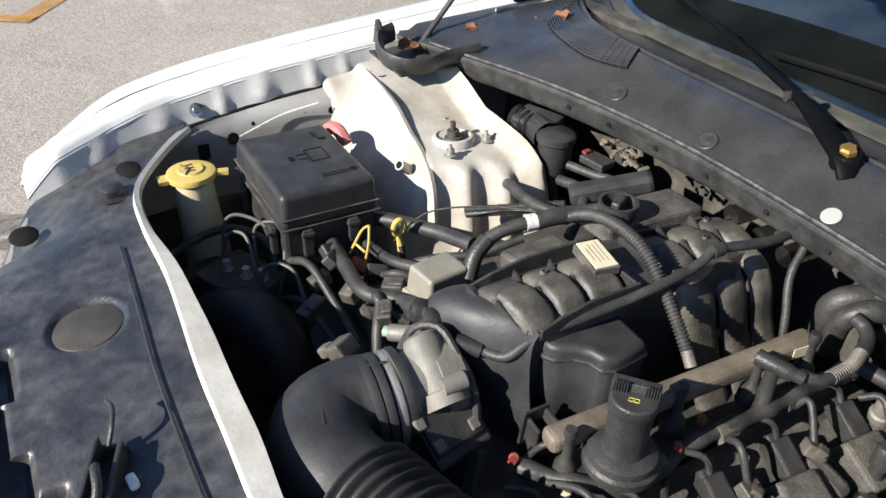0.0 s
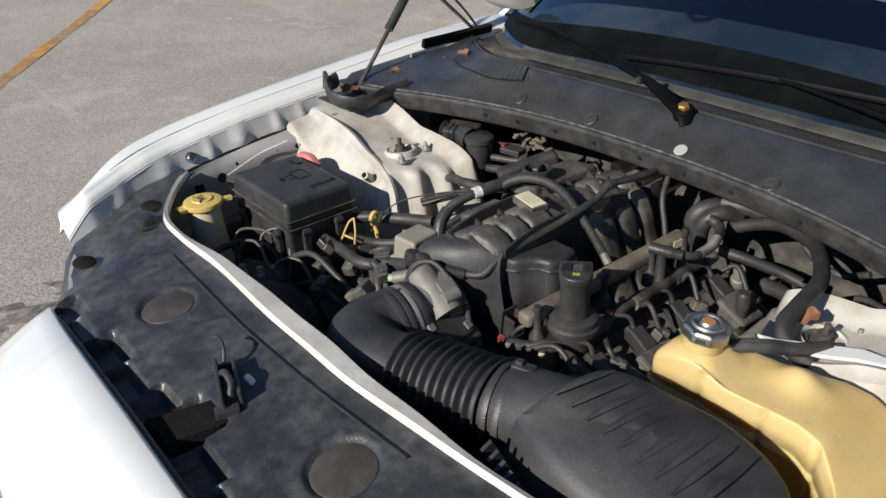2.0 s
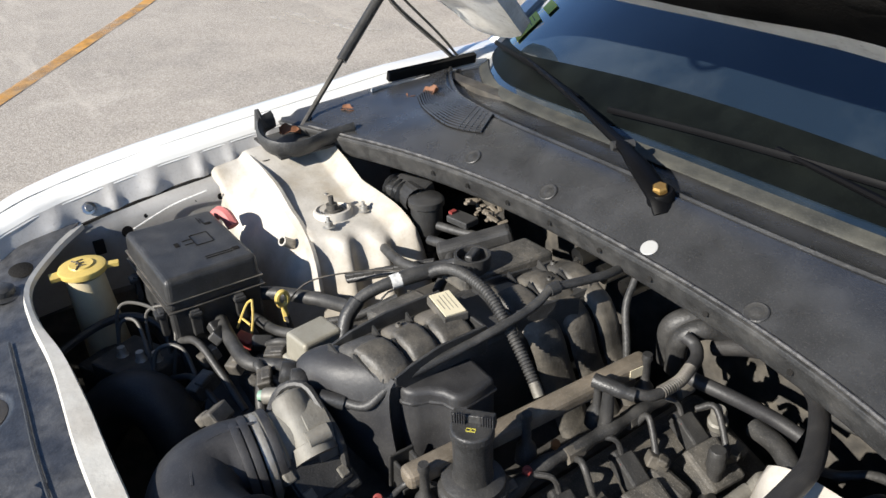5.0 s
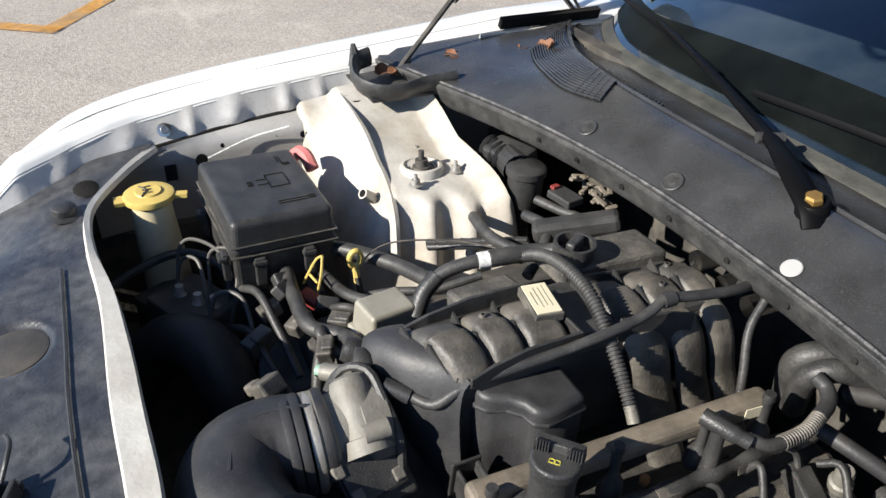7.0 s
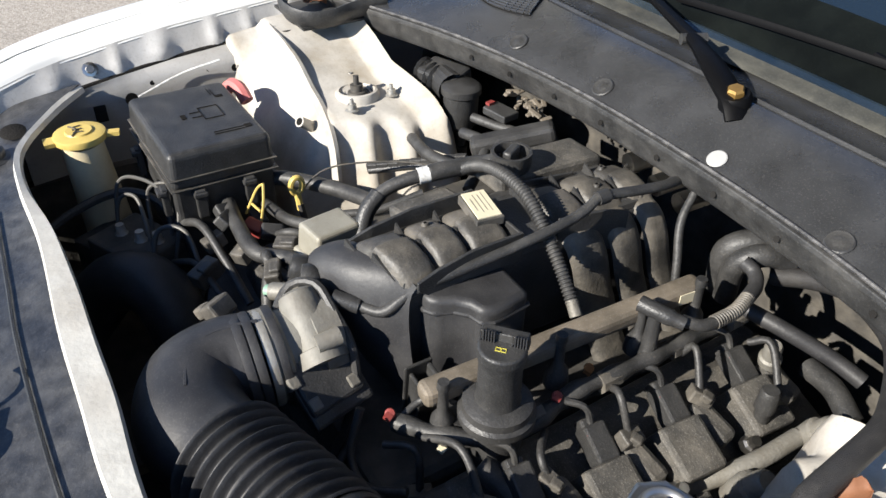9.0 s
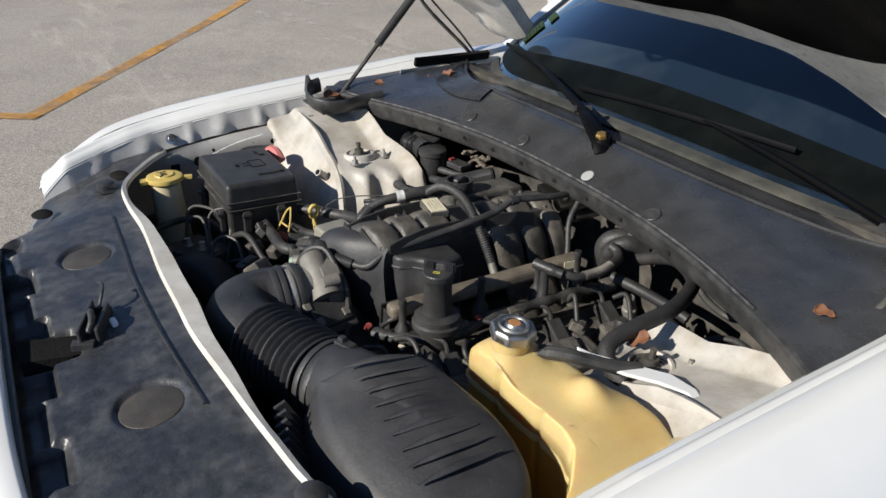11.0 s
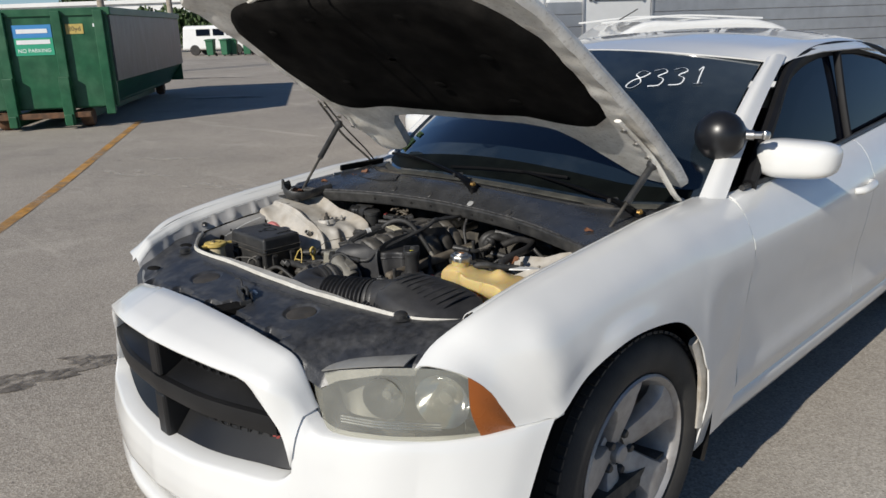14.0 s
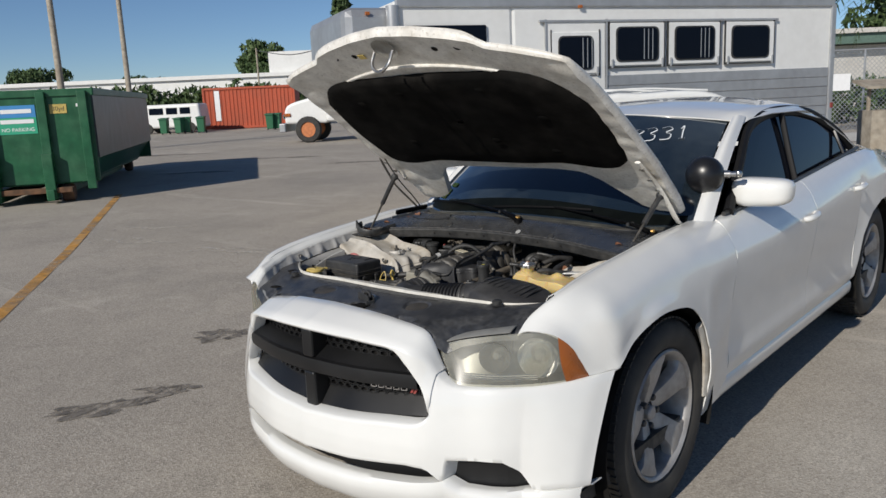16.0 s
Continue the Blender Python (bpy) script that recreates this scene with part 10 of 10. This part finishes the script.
tagged(part("street_lamp_arm", bm, DARK), "grey lamp arm on a pole", "lamp")

# fence, hut and low building on the far side
fa, fb_ = view(0.50, 24), view(0.85, 24)
fence_t = thing("chain_link_fence", "grey chain-link fence with plants behind", "fence")
d = (fb_ - fa)
n = 8
for i in range(n + 1):
    p = fa.lerp(fb_, i / n)
    bm = bmesh.new()
    sweep(bm, [(p.x, p.y, 0), (p.x, p.y, 2.4)], 0.03, 3, 8)
    part("fence_post", bm, ALUSIDE, fence_t, "", True)
verts, faces = [], []
ux = d.normalized()
ln = d.length
k = 0
step = 0.14
for i in range(int(-2.4 / step), int(ln / step)):
    for sg in (1, -1):
        x0 = i * step
        pts = []
        for zz in (0.0, 2.4):
            xx = x0 + (zz if sg > 0 else 2.4 - zz)
            pts.append((xx, zz))
        (xa, za), (xb, zb) = pts
        if xb < 0 and xa < 0 or xa > ln and xb > ln:
            continue
        def clip(x1, z1, x2, z2):
            t0, t1 = 0.0, 1.0
            dx = x2 - x1
            if abs(dx) < 1e-9:
                return None
            ta_, tb2 = (0 - x1) / dx, (ln - x1) / dx
            lo, hi = min(ta_, tb2), max(ta_, tb2)
            t0, t1 = max(t0, lo), min(t1, hi)
            if t0 >= t1:
                return None
            return x1 + dx * t0, z1 + (z2 - z1) * t0, x1 + dx * t1, z1 + (z2 - z1) * t1
        c = clip(xa, za, xb, zb)
        if not c:
            continue
        x1, z1, x2, z2 = c
        w = 0.012
        P = [(fa.x + ux.x * x_, fa.y + ux.y * x_, z_) for x_, z_ in ((x1 - w, z1), (x1 + w, z1), (x2 + w, z2), (x2 - w, z2))]
        verts += P
        faces.append((k, k + 1, k + 2, k + 3))
        k += 4
mesh_object("wire_mesh", verts, faces, ALUSIDE, fence_t, "diamond wire mesh", smooth=False)["kind"] = "stuff"
bm = bmesh.new()
sweep(bm, [(fa.x, fa.y, 2.4), (fb_.x, fb_.y, 2.4)], 0.025, 4, 8)
part("top_tube", bm, ALUSIDE, fence_t, "", True)
p = view(0.515, 23.9)
bm = bmesh.new()
box(bm, (p.x, p.y, 1.45), (0.55, 0.02, 0.5), (0, 0, 42))
part("fence_notice", bm, SIGNWHITE, fence_t, "white notice without lettering")
rnd = random.Random(31)
bm = bmesh.new()
for i in range(60):
    p = view(0.47 + 0.40 * i / 60, 28 + rnd.uniform(-0.8, 0.8))
    leaf_cloud(bm, rnd, (p.x, p.y, rnd.uniform(0.4, 1.0)), (0.8, 0.8, rnd.uniform(0.4, 0.9)), 60, 0.16)
tagged(part("shrubs", bm, LEAVES), "green shrubs behind the wire fence", "shrubs", kind="stuff")
lb = thing("low_building", "low building with a green roof edge", "building")
a_, b_ = view(0.46, 40), view(0.95, 40)
bm = bmesh.new()
box(bm, (0, 3, 1.6), (24, 6, 3.2))
part("wall", bm, CONCRETE, lb, "tan wall")
bm = bmesh.new()
box(bm, (0, 2.6, 3.5), (24.6, 7, 0.5))
part("roof_edge", bm, material("green_roof_metal", (0.10, 0.16, 0.13), 0.6), lb, "dark green roof edge")
bm = bmesh.new()
box(bm, (0, 2.6, 3.85), (25, 7.4, 0.22))
part("roof", bm, CONCRETE, lb, "pale roof")
p = (a_ + b_) / 2
lb.matrix_world = pose(p.x, p.y, 0, 0, 0, math.degrees(math.atan2(b_.y - a_.y, b_.x - a_.x)))
# palm
p = view(0.53, 19)
pm = thing("palm_tree", "palm tree with drooping fronds", "tree")
bm = bmesh.new()
sweep(bm, [(p.x + 0.8, p.y + 0.8, 0), (p.x + 0.7, p.y + 0.7, 2), (p.x + 0.6, p.y + 0.6, 4.6)], 0.16, 12, 10)
part("trunk", bm, BARK, pm, "", True)
rnd = random.Random(41)
for i in range(22):
    a = i * 2.4
    el = rnd.uniform(-0.3, 0.9)
    bm = bmesh.new()
    c = Vector((p.x + 0.6, p.y + 0.6, 4.6))
    for j in range(22):
        t = j / 21
        r_ = 1.9 * t
        q = c + Vector((r_ * math.cos(a), r_ * math.sin(a), 1.2 * el * t - 1.9 * t * t))
        for s_ in (-1, 1):
            side = Vector((-math.sin(a), math.cos(a), 0)) * s_
            tip = q + side * 0.45 * math.sin(math.pi * (0.15 + 0.8 * t)) + Vector((0.1 * math.cos(a), 0.1 * math.sin(a), -0.28))
            w = Vector((math.cos(a), math.sin(a), 0)) * 0.025
            bm.faces.new([bm.verts.new(v) for v in (q - w, q + w, tip)])
    part("frond", bm, LEAVES, pm, "drooping green frond")
# wooden hut post group at the fence
p = view(0.565, 14.5)
ht = thing("bird_table", "small wooden stand with a slanted roof", "stand")
bm = bmesh.new()
box(bm, (p.x, p.y, 0.475), (0.5, 0.5, 0.95), (0, 0, 40))
part("stand_base", bm, POLE, ht)
for sx in (-0.2, 0.2):
    bm = bmesh.new()
    box(bm, (p.x + sx * 0.74, p.y + sx * 0.67, 1.17), (0.05, 0.05, 0.5), (0, 0, 40))
    part("stand_post", bm, POLE, ht)
bm = bmesh.new()
box(bm, (p.x, p.y, 1.43), (0.75, 0.6, 0.05), (12, 0, 40))
part("stand_roof", bm, POLE, ht)
strip("kerb_strip", [tuple(view(0.40, 21)), tuple(view(0.9, 21))], 3.2, 0.012, CONCRETE, "pale concrete strip by the fence")
# puddle mark and tyre scuffs
for sh, dp, sx, sy, rot, sd in ((-0.31, 19, 0.9, 0.25, 40, 5), (-0.20, 23, 1.3, 0.2, 35, 6), (-0.10, 20, 1.0, 0.15, 42, 7), (-0.35, 27, 1.5, 0.3, 40, 8)):
    p = view(sh, dp)
    blot("oil_stain", (p.x, p.y), (sx, sy), rot, sd, 0.004 + 0.0003 * sd, "dark patch on the asphalt")
